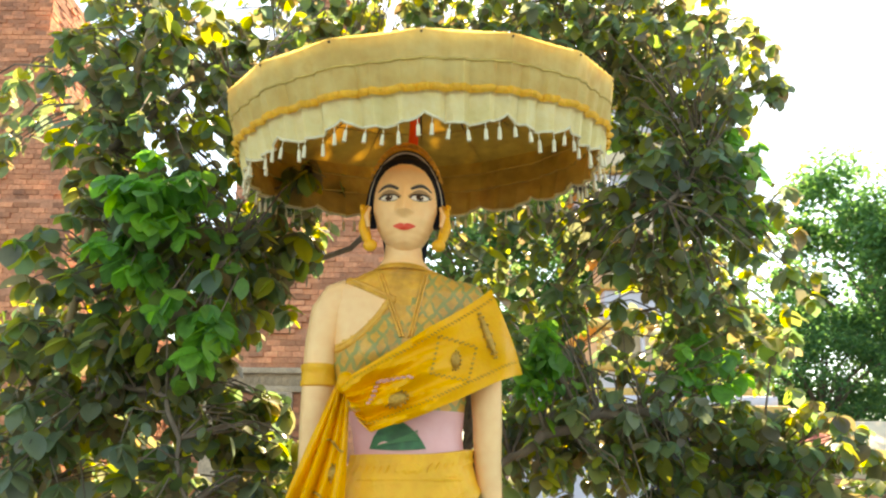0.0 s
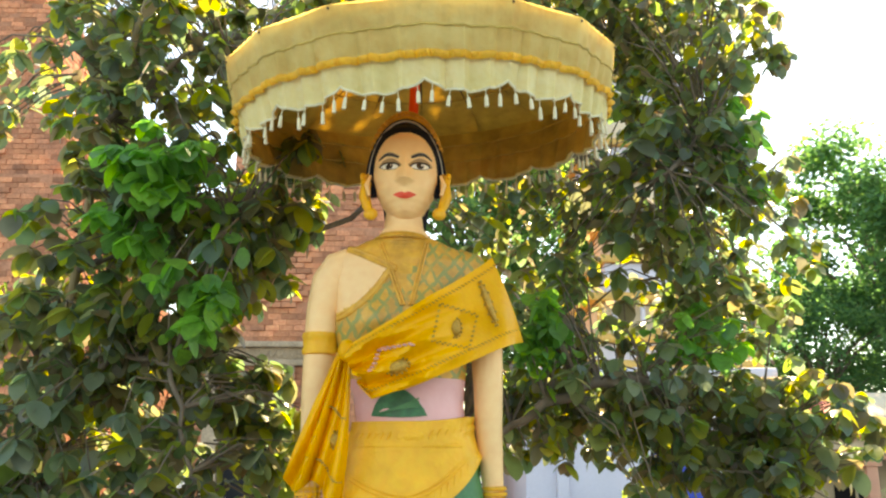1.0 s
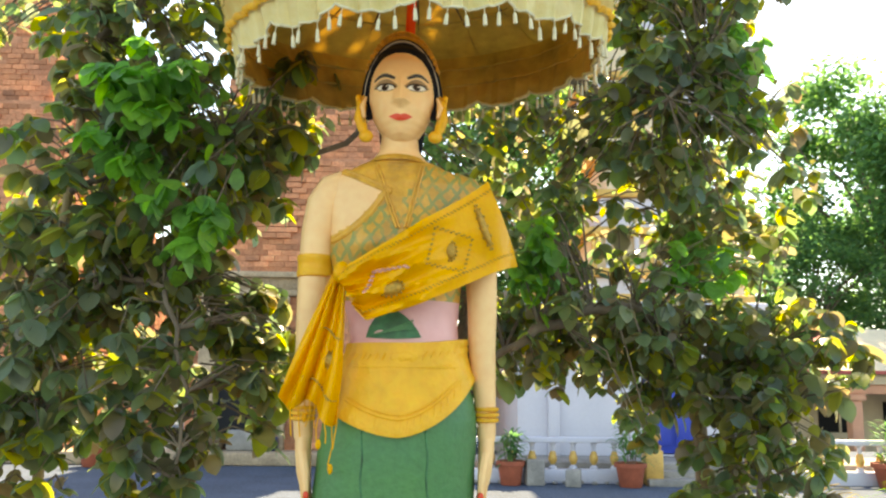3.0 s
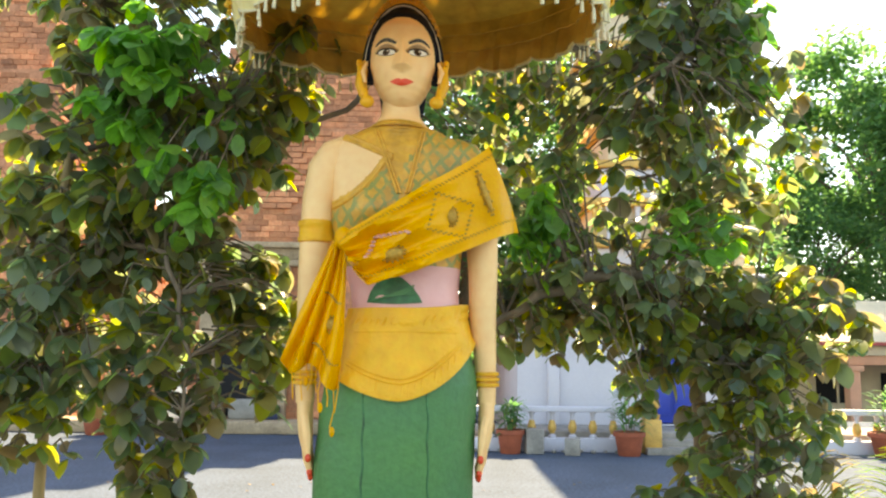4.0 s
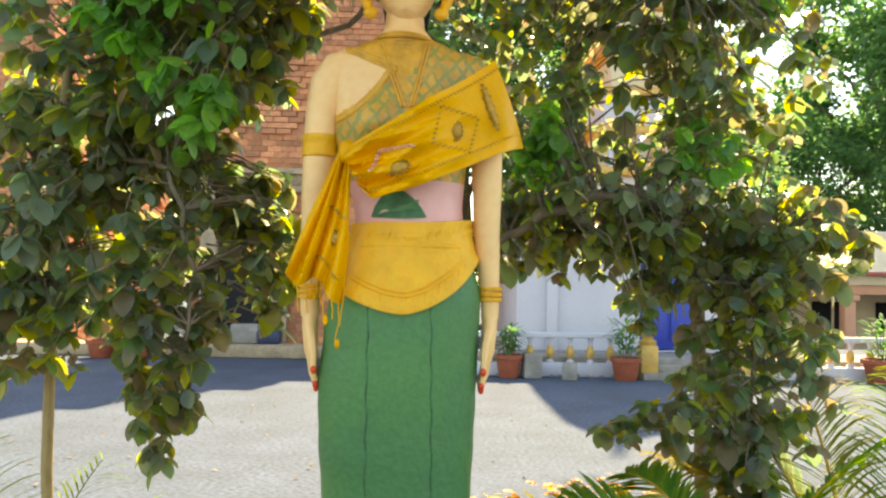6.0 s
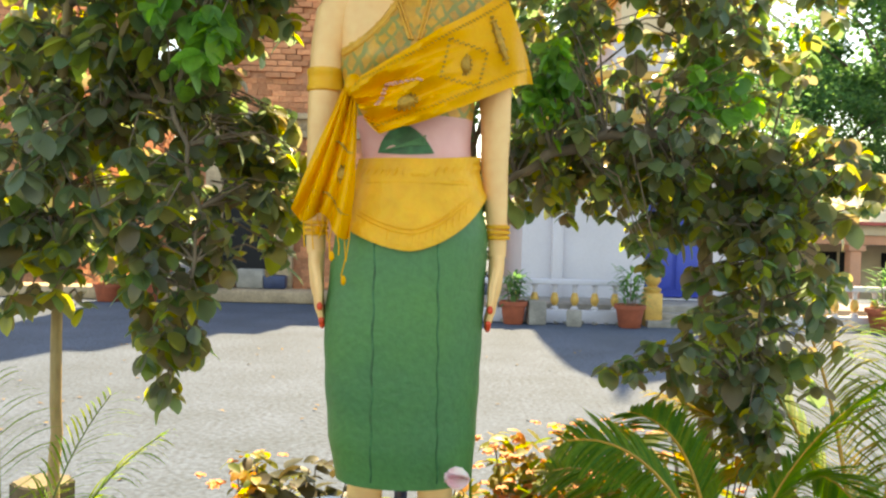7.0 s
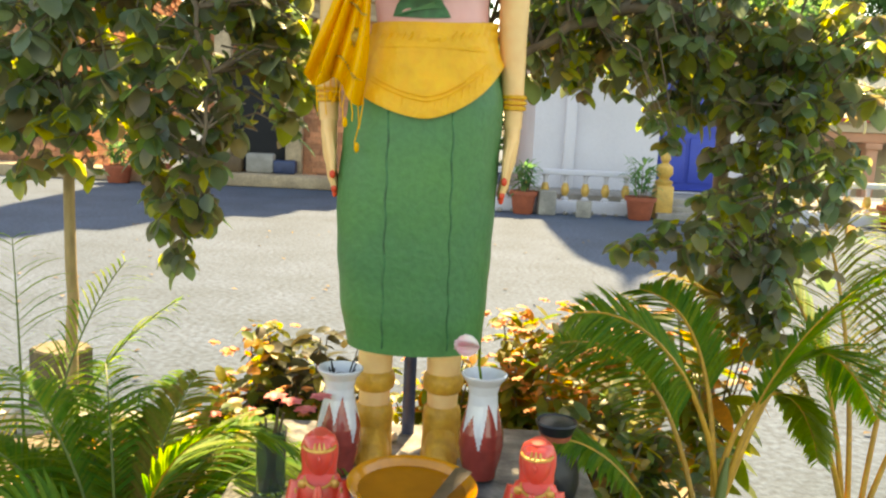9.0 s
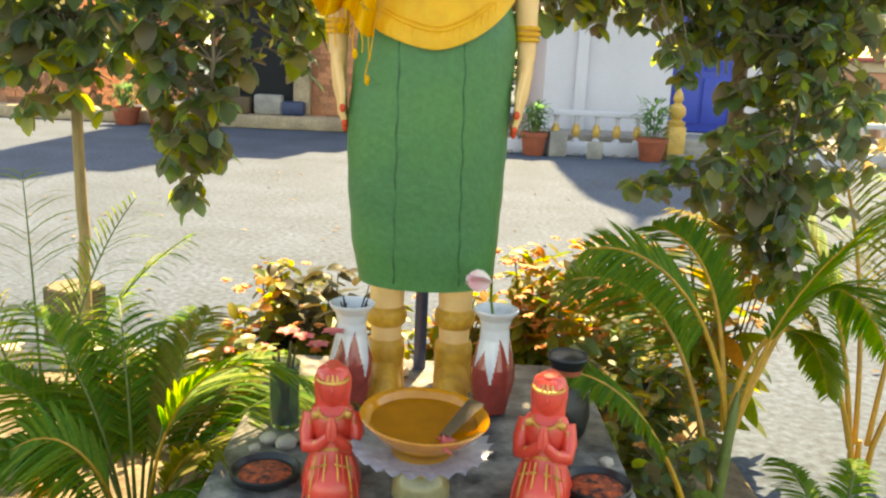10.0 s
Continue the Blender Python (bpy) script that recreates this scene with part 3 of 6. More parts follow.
        r -= 0.006 * math.exp(-(((x - s * 0.041) / 0.022) ** 2 + ((z - 2.185) / 0.015) ** 2))
        r += 0.004 * math.exp(-(((x - s * 0.05) / 0.025) ** 2 + ((z - 2.125) / 0.022) ** 2))
    return r


def head_y(x, z):
    """Front of the face; x measured from the face's middle."""
    hw, dp = lerp(HEAD, z)
    return HY - dp * math.sqrt(max(0.0, 1 - (x / hw) ** 2)) - face_relief(x, z)


def decal(bm, outline, z0, x0, mat, lift):
    """A painted patch that follows the face."""
    c = bm.verts.new((HX + x0, head_y(x0, z0) - lift, z0))
    ring = [bm.verts.new((HX + x, head_y(x, z) - lift, z)) for x, z in outline]
    mid = [bm.verts.new((HX + (x + x0) / 2, head_y((x + x0) / 2, (z + z0) / 2) - lift, (z + z0) / 2)) for x, z in outline]
    n = len(ring)
    for i in range(n):
        j = (i + 1) % n
        for q in ((ring[i], ring[j], mid[j], mid[i]), (mid[i], mid[j], c)):
            bm.faces.new(q).material_index = mat


def statue():
    names = ["skin", "pink", "gold", "lattice", "green", "leafpaint", "hair", "grey", "white_eye", "iris", "red", "ochre", "lidshade"]
    S = {k: i for i, k in enumerate(names)}
    bm = bmesh.new()
    # skirt
    rings, z = [], 0.745
    while z < 1.531:
        cx, hw, dp = lerp(SKIRT, z)
        rings.append(oval(cx, CY, z, hw * (1 + 0.004 * math.sin(z * 60)), dp, 72))
        z += 0.02
    rings.insert(0, oval(-0.035, CY, 0.748, 0.155, 0.105, 72))
    loft(bm, rings, S["green"])
    for xs in ((-0.113, -0.112), (0.035, 0.046)):
        pts = []
        for i in range(30):
            z = 0.76 + i * 0.02
            x = xs[1] + (xs[0] - xs[1]) * i / 29 + 0.002 * math.sin(i * 1.3)
            pts.append((x, skirt_y(x, z) + 0.0005, z))
        tube(bm, pts, 0.0028, 5, S["leafpaint"])
    # broad golden belt with a pointed lower edge
    seg = 120
    grid = []
    for j in range(13):
        row = []
        for i in range(seg):
            a = 2 * math.pi * i / seg
            front = math.sin(a) < 0
            ux = math.cos(a)
            xx = -0.03 + 0.18 * ux
            zb = 1.314 + (1.41 if ux < 0 else 2.44) * abs(xx + 0.03) ** 1.7 if front else 1.44
            zt = 1.532 + (0.014 * max(0, ux) ** 2)
            k = j / 12
            z = zb + (zt - zb) * k
            cx, hw, dp = lerp(SKIRT, z)
            off = 0.011 + (0.005 if j in (0, 1, 11, 12, 9) else 0.0) + (0.003 * abs(math.sin(a * 24)) if 1 <= j <= 2 else 0) + (0.003 * math.sin(a * 40) if j == 10 else 0)
            row.append((cx + (hw + off) * math.cos(a), CY + (dp + off) * math.sin(a), z))
        grid.append(row)
    first = [(x + (lerp(SKIRT, z)[0] - x) * 0.09, y + (CY - y) * 0.09, z) for x, y, z in grid[0]]
    last = [(x + (-0.015 - x) * 0.12, y + (CY - y) * 0.12, z + 0.001) for x, y, z in grid[-1]]
    loft(bm, [first] + grid + [last], S["gold"], cap=False)
    def edge(x):
        return 1.314 + (1.41 if x < -0.03 else 2.44) * abs(x + 0.03) ** 1.7
    span = [-0.17 + 0.0115 * i for i in range(27)]
    for lift, r in ((0.040, 0.0032), (0.050, 0.0022)):
        tube(bm, [(x, skirt_y(x, edge(x) + lift) - 0.013, edge(x) + lift) for x in span], r, 6, S["gold"])
    for x in [-0.165 + 0.0155 * i for i in range(20)]:
        tube(bm, [(x, skirt_y(x, edge(x) + 0.012) - 0.015, edge(x) + 0.012), (x + 0.002, skirt_y(x, edge(x) + 0.034) - 0.013, edge(x) + 0.034)], [0.0042, 0.0022], 6, S["gold"])
    for zz, r in ((1.474, 0.0032), (1.482, 0.0020), (1.520, 0.0028)):
        tube(bm, [(x, skirt_y(x, zz) - 0.0125, zz) for x in (-0.145 + 0.0105 * i for i in range(25))], r, 6, S["gold"])
    for k in range(16):
        x = -0.135 + 0.0165 * k
        if abs(x + 0.02) > 0.045:
            tube(bm, [(x - 0.006, skirt_y(x, 1.49) - 0.012, 1.490), (x, skirt_y(x, 1.5) - 0.014, 1.502), (x + 0.006, skirt_y(x, 1.51) - 0.012, 1.512)], 0.003, 6, S["gold"])
    for w, h, o in ((0.040, 0.021, 0.011), (0.034, 0.017, 0.015), (0.018, 0.009, 0.018)):
        loft(bm, [[(-0.02 + w * k * math.cos(t), skirt_y(-0.02 + w * k * math.cos(t), 1.497) - o + e, 1.497 + h * k * math.sin(t)) for t in (2 * math.pi * i / 28 for i in range(28))] for k, e in ((1.0, 0.004), (0.97, 0.0), (0.8, -0.001), (0.1, -0.001))], S["gold"])
    # torso
    rings, z = [], 1.50
    while z <= 2.071:
        cx, hw, dp = lerp(TORSO, z)
        ring = []
        for i in range(96):
            a = 2 * math.pi * i / 96
            x, y = cx + hw * math.cos(a), CY + dp * math.sin(a)
            if y < CY:
                y -= bust(x, z)
            ring.append((x, y, z))
        rings.append(ring)
        z += 0.0075
    for f in loft(bm, rings, S["skin"]):
        c = f.calc_center_median()
        x, z = c.x, c.z
        edge = 1.80 + (x + 0.208) * 0.865 if x < -0.075 else 1.915
        edge = edge - 0.03 * math.sin(max(0, min(1, (x + 0.208) / 0.133)) * math.pi) if x < -0.075 else edge
        collar = 1.972 - (x + 0.195) * 0.50
        if z < 1.635:
            m = "pink"
        elif z > 1.998:
            m = "skin"
        elif x < -0.075 and z > edge:
            m = "ochre" if z > collar else "skin"
        elif x < -0.075 and z > edge - 0.022:
            m = "ochre"
        elif z > 1.84 + 2.0 * abs(x + 0.05) and x < 0.07:
            m = "ochre"
        else:
            m = "lattice"
        f.material_index = S[m]
    # raised gold border of the blouse
    for k0, k1, f in ((-0.205, -0.075, lambda x: 1.80 + (x + 0.208) * 0.865 - 0.03 * math.sin((x + 0.208) / 0.133 * math.pi) - 0.008), (-0.185, -0.06, lambda x: 1.972 - (x + 0.195) * 0.50 + 0.004)):
        pts = [(k0 + (k1 - k0) * i / 24) for i in range(25)]
        for o in (0.0, -0.009):
            tube(bm, [(x, torso_y(x, f(x) + o) + 0.001, f(x) + o) for x in pts], 0.0065, 8, S["ochre"])
    # collar rings and strap chains
    for zz, rr, tt in ((2.004, 0.064, 0.006), (1.995, 0.078, 0.006), (1.984, 0.098, 0.006)):
        pts = [(-0.045 + rr * math.cos(a), CY + (lerp(TORSO, zz)[2] + 0.002) * math.sin(a), zz - 0.018 * max(0, -math.sin(a))) for a in (2 * math.pi * i / 40 for i in range(41))]
        tube(bm, pts, tt, 6, S["ochre"])
    for xs, xe in ((-0.105, -0.045), (-0.098, -0.037), (0.012, -0.025), (0.02, -0.018)):
        tube(bm, [(xs + (xe - xs) * k, torso_y(xs + (xe - xs) * k, 1.978 - 0.17 * k) - 0.003, 1.978 - 0.17 * k) for k in (i / 16 for i in range(17))], 0.0035, 6, S["ochre"])
    # painted lotus leaf on the midriff
    out = [(-0.115 + 0.135 * k, 1.545 + 0.066 * math.sin(math.pi * k ** 0.85) ** 0.8) for k in (i / 16 for i in range(17))] + [(0.02 - 0.135 * k, 1.545 - 0.004 * math.sin(math.pi * k)) for k in (i / 16 for i in range(1, 16))]
    mid = bm.verts.new((-0.045, torso_y(-0.045, 1.565) - 0.004, 1.565))
    vs = [bm.verts.new((x, torso_y(x, z) - 0.004, z)) for x, z in out]
    for i in range(len(vs)):
        bm.faces.new((vs[i], vs[(i + 1) % len(vs)], mid)).material_index = S["leafpaint"]
    for e in (-0.014, -0.004, 0.006, 0.018):
        tube(bm, [(-0.10 + 0.1 * k, torso_y(-0.10 + 0.1 * k, 1.55 + 0.02 * k + e * k * k) - 0.005, 1.55 + 0.025 * k + e * 0.6 * k * k) for k in (i / 8 for i in range(9))], 0.0024, 4, S["green"])
    # arms
    for s, path in ((-1, [(-0.175, 1.945, 0.035), (-0.205, 1.925, 0.048), (-0.228, 1.885, 0.052), (-0.243, 1.81, 0.047), (-0.252, 1.725, 0.041), (-0.258, 1.62, 0.037), (-0.260, 1.535, 0.034), (-0.264, 1.43, 0.030), (-0.268, 1.335, 0.024), (-0.266, 1.30, 0.023)]),
                    (1, [(0.085, 1.945, 0.035), (0.118, 1.925, 0.048), (0.142, 1.885, 0.052), (0.158, 1.81, 0.047), (0.168, 1.725, 0.041), (0.172, 1.62, 0.037), (0.172, 1.52, 0.034), (0.178, 1.43, 0.029), (0.184, 1.335, 0.023), (0.184, 1.30, 0.022)])):
        for f in tube(bm, [(x, CY, z) for x, z, r in path], [r for x, z, r in path], 20, S["skin"]):
            if s > 0 and f.calc_center_median().z > 1.70:
                f.material_index = S["lattice"]
        hx = path[-1][0]
        loft(bm, [oval(hx - s * 0.000, CY, 1.305, 0.020, 0.024, 14), oval(hx - s * 0.001, CY, 1.27, 0.020, 0.034, 14), oval(hx - s * 0.004, CY, 1.22, 0.017, 0.040, 14), oval(hx - s * 0.008, CY, 1.195, 0.014, 0.038, 14)], S["skin"])
        for k in range(4):
            y0 = CY - 0.028 + 0.019 * k
            tip = 1.118 + (0.012 if k in (0, 3) else 0)
            tube(bm, [(hx - s * 0.006, y0, 1.21), (hx - s * 0.012, y0, 1.165), (hx - s * 0.02, y0, tip + 0.012), (hx - s * 0.021, y0, tip)], [0.010, 0.0095, 0.008, 0.004], 8, S["skin"])
            ball(bm, (hx - s * 0.020, y0 - 0.003, tip + 0.006), 0.0075, S["red"], 8, (1, 0.9, 1.5))
        tube(bm, [(hx - s * 0.004, CY - 0.03, 1.27), (hx - s * 0.014, CY - 0.047, 1.22), (hx - s * 0.018, CY - 0.05, 1.165)], [0.012, 0.011, 0.006], 8, S["skin"])
        ball(bm, (hx - s * 0.018, CY - 0.055, 1.172), 0.0075, S["red"], 8, (1, 0.8, 1.4))
        # bracelets
        for zz, rr in ((1.375, 0.030), (1.362, 0.031), (1.349, 0.030)):
            lathe(bm, [(rr - 0.006, zz - 0.006), (rr, zz - 0.004), (rr + 0.001, zz), (rr, zz + 0.004), (rr - 0.006, zz + 0.006)], path[-2][0], CY, 20, S["gold"])
    lathe(bm, [(0.040, 1.697), (0.046, 1.70), (0.047, 1.71), (0.044, 1.715), (0.0445, 1.737), (0.047, 1.742), (0.046, 1.752), (0.040, 1.755)], -0.2515, CY, 28, S["gold"])
    # legs and golden anklets
    for cx, top in ((-0.132, 0.76), (0.044, 0.76)):
        lathe(bm, [(0.040, 0.50), (0.038, 0.56), (0.040, 0.62), (0.044, 0.70), (0.044, top)], cx, CY, 20, S["skin"])
        lathe(bm, [(0.043, 0.625), (0.050, 0.632), (0.053, 0.65), (0.050, 0.668), (0.043, 0.675)], cx, CY, 20, S["ochre"])
        lathe(bm, [(0.041, 0.588), (0.047, 0.582), (0.050, 0.56), (0.048, 0.52), (0.050, 0.47), (0.052, 0.452)], cx, CY, 20, S["ochre"])
        loft(bm, [oval(cx, CY - 0.03, 0.452, 0.044, 0.085, 18, 2.4), oval(cx, CY - 0.03, 0.475, 0.045, 0.085, 18, 2.4), oval(cx, CY - 0.02, 0.505, 0.040, 0.065, 18), oval(cx, CY, 0.54, 0.036, 0.045, 18)], S["ochre"])
    # head
    rings, z = [], 2.040
    while z < 2.3125:
        hw, dp = lerp(HEAD, z)
        ring = []
        for i in range(120):
            a = 2 * math.pi * i / 120
            x, y = hw * math.cos(a), HY + dp * math.sin(a)
            if y < HY:
                y = head_y(x * 0.999, z)
            ring.append((HX + x, y, z))
        rings.append(ring)
        z += 0.0025
    for f in loft(bm, rings, S["skin"]):
        c = f.calc_center_median()
        if c.y > HY + 0.01 or (c.z > 2.12 and (abs(c.x - HX) / 0.083) ** 2.3 + (abs(c.z - 2.155) / 0.108) ** 2.3 > 1):
            f.material_index = S["hair"]
    loft(bm, [oval(HX, 2.098, z, r, 0.034, 24) for z, r in ((1.995, 0.036), (2.01, 0.050), (2.05, 0.055), (2.10, 0.062), (2.14, 0.070))], S["hair"])
    # hair arch, band, crown
    def arch(rx, rz, z0, y0, r, mat, n=40, flat=1.0, low=-0.25):
        pts = [(HX + rx * math.cos(a), y0 + 0.035 * abs(math.cos(a)) ** 2, z0 + rz * math.sin(a)) for a in (low + (math.pi - 2 * low) * i / n for i in range(n + 1))]
        tube(bm, pts, r, 8, mat)
    arch(0.088, 0.127, 2.162, 2.000, 0.011, S["hair"], low=-0.4)
    arch(0.093, 0.139, 2.162, 2.008, 0.011, S["hair"], low=-0.3)
    arch(0.096, 0.147, 2.162, 1.996, 0.0030, S["grey"], low=-0.2)
    arch(0.100, 0.154, 2.162, 2.014, 0.007, S["hair"], low=-0.1)
    arch(0.104, 0.166, 2.162, 2.024, 0.009, S["ochre"], low=0.5)
    arch(0.102, 0.181, 2.162, 2.035, 0.011, S["ochre"], low=0.62)
    for i in range(37):
        a = 0.5 + (math.pi - 1.0) * i / 36
        ball(bm, (HX + 0.103 * math.cos(a), 2.020, 2.162 + (0.168 + 0.013 * (i % 2)) * math.sin(a)), 0.0045, S["ochre"], 7, (1, 0.7, 1.2))
    # folds of the collar cloth round the neck
    for zz, rr in ((1.990, 0.078), (1.999, 0.066)):
        tube(bm, [(-0.045 + rr * math.cos(q), CY + rr * 0.92 * math.sin(q), zz - 0.006 * math.sin(q + 0.4)) for q in (6.2832 * i / 40 for i in range(41))], 0.0038, 6, S["ochre"])
    loft(bm, [oval(HX, 2.075, 2.26, 0.085, 0.075, 24), oval(HX, 2.075, 2.31, 0.075, 0.065, 24), oval(HX, 2.075, 2.345, 0.035, 0.03, 24)], S["gold"])
    for s in (-1, 1):
        # swept ear ornaments with a round pendant
        tube(bm, [(HX + s * 0.114, 2.035, 2.174), (HX + s * 0.103, 2.028, 2.145), (HX + s * 0.107, 2.022, 2.108), (HX + s * 0.098, 2.012, 2.078), (HX + s * 0.092, 2.004, 2.064)], [0.007, 0.014, 0.015, 0.013, 0.008], 10, S["gold"])
        tube(bm, [(HX + s * 0.096, 2.035, 2.176), (HX + s * 0.103, 2.028, 2.160), (HX + s * 0.102, 2.018, 2.125), (HX + s * 0.097, 2.008, 2.090)], [0.004, 0.009, 0.008, 0.005], 8, S["ochre"])
        tube(bm, [(HX + s * 0.092, 2.02, 2.165), (HX + s * 0.100, 2.006, 2.135), (HX + s * 0.093, 2.0, 2.105)], [0.004, 0.007, 0.004], 8, S["skin"])
        for k in range(5):
            ball(bm, (HX + s * (0.114 - 0.004 * k), 2.018, 2.160 - 0.020 * k), 0.0055, S["gold"], 8, (1, 0.7, 1.2))
        ball(bm, (HX + s * 0.088, 1.998, 2.055), 0.0185, S["gold"], 12, (1, 0.8, 0.9))
        # eyes, brows
        ex, ez = s * 0.0395, 2.170
        n = 16
        eye = [(ex + 0.0235 * math.cos(a), ez + (0.0110 if math.sin(a) > 0 else 0.0075) * math.sin(a) - 0.0 + 0.003 * s * math.cos(a)) for a in (2 * math.pi * i / n for i in range(n))]
        shade = [(ex + 0.031 * k, ez + 0.0045 + 0.019 * (1 - k * k) + 0.004 * s * k) for k in (-1 + 0.125 * i for i in range(17))]
        shade += [(ex - 0.031 * k, ez - 0.001 - 0.002 * (1 - k * k) - 0.004 * s * k) for k in (-0.9 + 0.15 * i for i in range(13))]
        decal(bm, shade, ez + 0.008, ex, S["lidshade"], 0.0006)
        decal(bm, eye, ez, ex, S["white_eye"], 0.0012)
        ir = [(ex - 0.001 + 0.0095 * math.cos(a), ez + 0.001 + 0.0082 * math.sin(a)) for a in (2 * math.pi * i / n for i in range(n))]
        decal(bm, ir, ez + 0.001, ex - 0.001, S["iris"], 0.0022)
        # small white dot paints a glint on the iris
        decal(bm, [(ex + 0.003 + 0.0022 * math.cos(a), ez + 0.004 + 0.0022 * math.sin(a)) for a in (2 * math.pi * i / 8 for i in range(8))], ez + 0.004, ex + 0.003, S["white_eye"], 0.0028)
        lid = [(ex + 0.025 * k, ez + 0.0108 * math.sqrt(max(0, 1 - k * k)) + 0.003 * s * k) for k in (-1 + 0.125 * i for i in range(17))]
        tube(bm, [(HX + x, head_y(x, z) - 0.001, z) for x, z in lid], 0.0027, 5, S["iris"])
        low = [(ex + 0.022 * k, ez - 0.0078 * math.sqrt(max(0, 1 - k * k)) + 0.003 * s * k) for k in (-1 + 0.125 * i for i in range(17))]
        tube(bm, [(HX + x, head_y(x, z) - 0.0005, z) for x, z in low], 0.0010, 4, S["iris"])
        brow = [(s * (0.016 + 0.052 * k), 2.1925 + 0.0125 * math.sin(math.pi * (k ** 1.1) * 0.92) - 0.002 * k) for k in (i / 16 for i in range(17))]
        tube(bm, [(HX + x, head_y(x, z) - 0.0006, z) for x, z in brow], [0.0044 * (0.30 + 0.75 * math.sin(math.pi * (0.18 + 0.78 * i / 16))) for i in range(17)], 6, S["iris"])
    upper = [(0.0300 * k, 2.0945 + 0.0020 * k * k + 0.0080 * (1 - k * k) * (1 - 0.5 * math.exp(-(k / 0.18) ** 2))) for k in (-1 + 0.1 * i for i in range(21))]
    lower = [(-0.0300 * k, 2.0945 + 0.0020 * k * k - 0.0105 * (1 - k * k)) for k in (-0.9 + 0.1 * i for i in range(19))]
    decal(bm, upper + lower, 2.0935, 0.0, S["red"], 0.0012)
    ob = new("statue", finish(bm, [M[k] for k in names], True, "statue"))
    return tagged(ob, "painted statue of a standing lady, green skirt and gold belt", "statue")


statue()


# ---- sash ----
def sash_point(u, v):
    """u runs from the far shoulder to the waist knot, v from the upper to the lower edge."""
    tx, tz = 0.178 + (-0.180 - 0.178) * u, 1.932 + (1.700 - 1.932) * u - 0.012 * math.sin(math.pi * u)
    bx, bz = 0.262 + (-0.135 - 0.262) * u, 1.735 + (1.570 - 1.735) * u - 0.018 * math.sin(math.pi * u) * u
    x, z = tx + (bx - tx) * v, tz + (bz - tz) * v
    gather = max(0.0, (u - 0.93) / 0.07)
    pull = max(0.0, (u - 0.22) / 0.78) ** 0.9
    fold = 0.050 * pull * (abs(math.sin(v * 7.5 - u * 2.6 + 0.9)) - 0.75) + 0.024 * pull * (abs(math.sin(v * 13 + u * 5)) - 0.6) + 0.005 * math.sin(v * 6 + u * 14) - 0.012 * pull
    z += 0.05 * gather * (v - 0.3)
    body = min(torso_y(max(-0.2, min(0.13, x)), z) if 1.55 < z < 1.95 else CY - 0.09, CY - 0.160 * math.sqrt(max(0.02, 1 - ((x + 0.04) / 0.36) ** 2)) + 0.012)
    arm = CY - 0.075 + 0.13 * max(0.0, (x - 0.19) / 0.08) ** 2 - 0.012 * math.sin(math.pi * min(1.0, max(0.0, (x - 0.06) / 0.16)))
    k = max(0.0, min(1.0, (x - 0.02) / 0.16))
    k = k * k * (3 - 2 * k)
    base = min(body + (arm - body) * k, CY - 0.058 + 0.13 * max(0.0, (x - 0.19) / 0.08) ** 2)
    return Vector((x, base - 0.012 + fold, z))


def on_tail(u, v):
    """The hanging end: u downwards from the knot, v across."""
    w = 0.018 + 0.10 * u ** 0.8
    cx = -0.178 - 0.062 * u
    x = cx + w * (v - 0.5) * 1.15
    z = 1.705 - (0.30 + 0.055 * v + 0.02 * math.sin(v * 9)) * u
    y = CY - 0.115 - 0.03 * u + 0.034 * (0.3 + 0.7 * u) * (abs(math.sin(v * 6.4 + 1.2 * u + 0.4)) - 0.6) + 0.013 * math.sin(v * 23 + 5 * u) * (0.3 + u)
    return Vector((x, y, z))


def cloth(bm, f, nu, nv, thick=0.0025):
    g = [[bm.verts.new(f(i / nu, j / nv)) for j in range(nv + 1)] for i in range(nu + 1)]
    fs = [bm.faces.new((g[i][j], g[i][j + 1], g[i + 1][j + 1], g[i + 1][j])) for i in range(nu) for j in range(nv)]
    bmesh.ops.recalc_face_normals(bm, faces=fs)
    bmesh.ops.solidify(bm, geom=fs, thickness=thick)


def beads_along(bm, f, pts, size, step=1, lift=0.006):
    for k, (u, v) in enumerate(pts):
        p = f(u, v)
        q = f(min(1, u + 0.01), v)
        d = (q - p).normalized() if (q - p).length > 1e-6 else Vector((1, 0, 0))
        ball(bm, p + Vector((0, -lift, 0.002 * (1 if k % 2 else -1))), size, 0, 5, (1.4, 0.6, 0.8))


def medallion(f, u, v, w, h, parent, tilt=0.0):
    c = f(u, v)
    bm = bmesh.new()
    loft(bm, [[(c.x + (w * k) * math.cos(a) * math.cos(tilt) - h * k * math.sin(a) * math.sin(tilt), c.y - 0.005 - 0.008 * e, c.z + h * k * math.sin(a) * math.cos(tilt) + w * k * math.cos(a) * math.sin(tilt)) for a in (2 * math.pi * i / 18 for i in range(18))] for k, e in ((1.0, 0), (0.85, 0.6), (0.45, 1.0), (0.1, 1.1))])
    disc = part("medallion", bm, M["bead"], parent, "bronze beaded medallion")
    bm = bmesh.new()
    for i in range(14):
        a = 2 * math.pi * i / 14
        ball(bm, (c.x + w * 1.1 * math.cos(a) * math.cos(tilt) - h * 1.1 * math.sin(a) * math.sin(tilt), c.y - 0.006, c.z + h * 1.1 * math.sin(a) * math.cos(tilt) + w * 1.1 * math.cos(a) * math.sin(tilt)), 0.0035, 0, 5)
    tagged(part("beading", bm, M["bead"], disc), kind="stuff")


def make_sash():
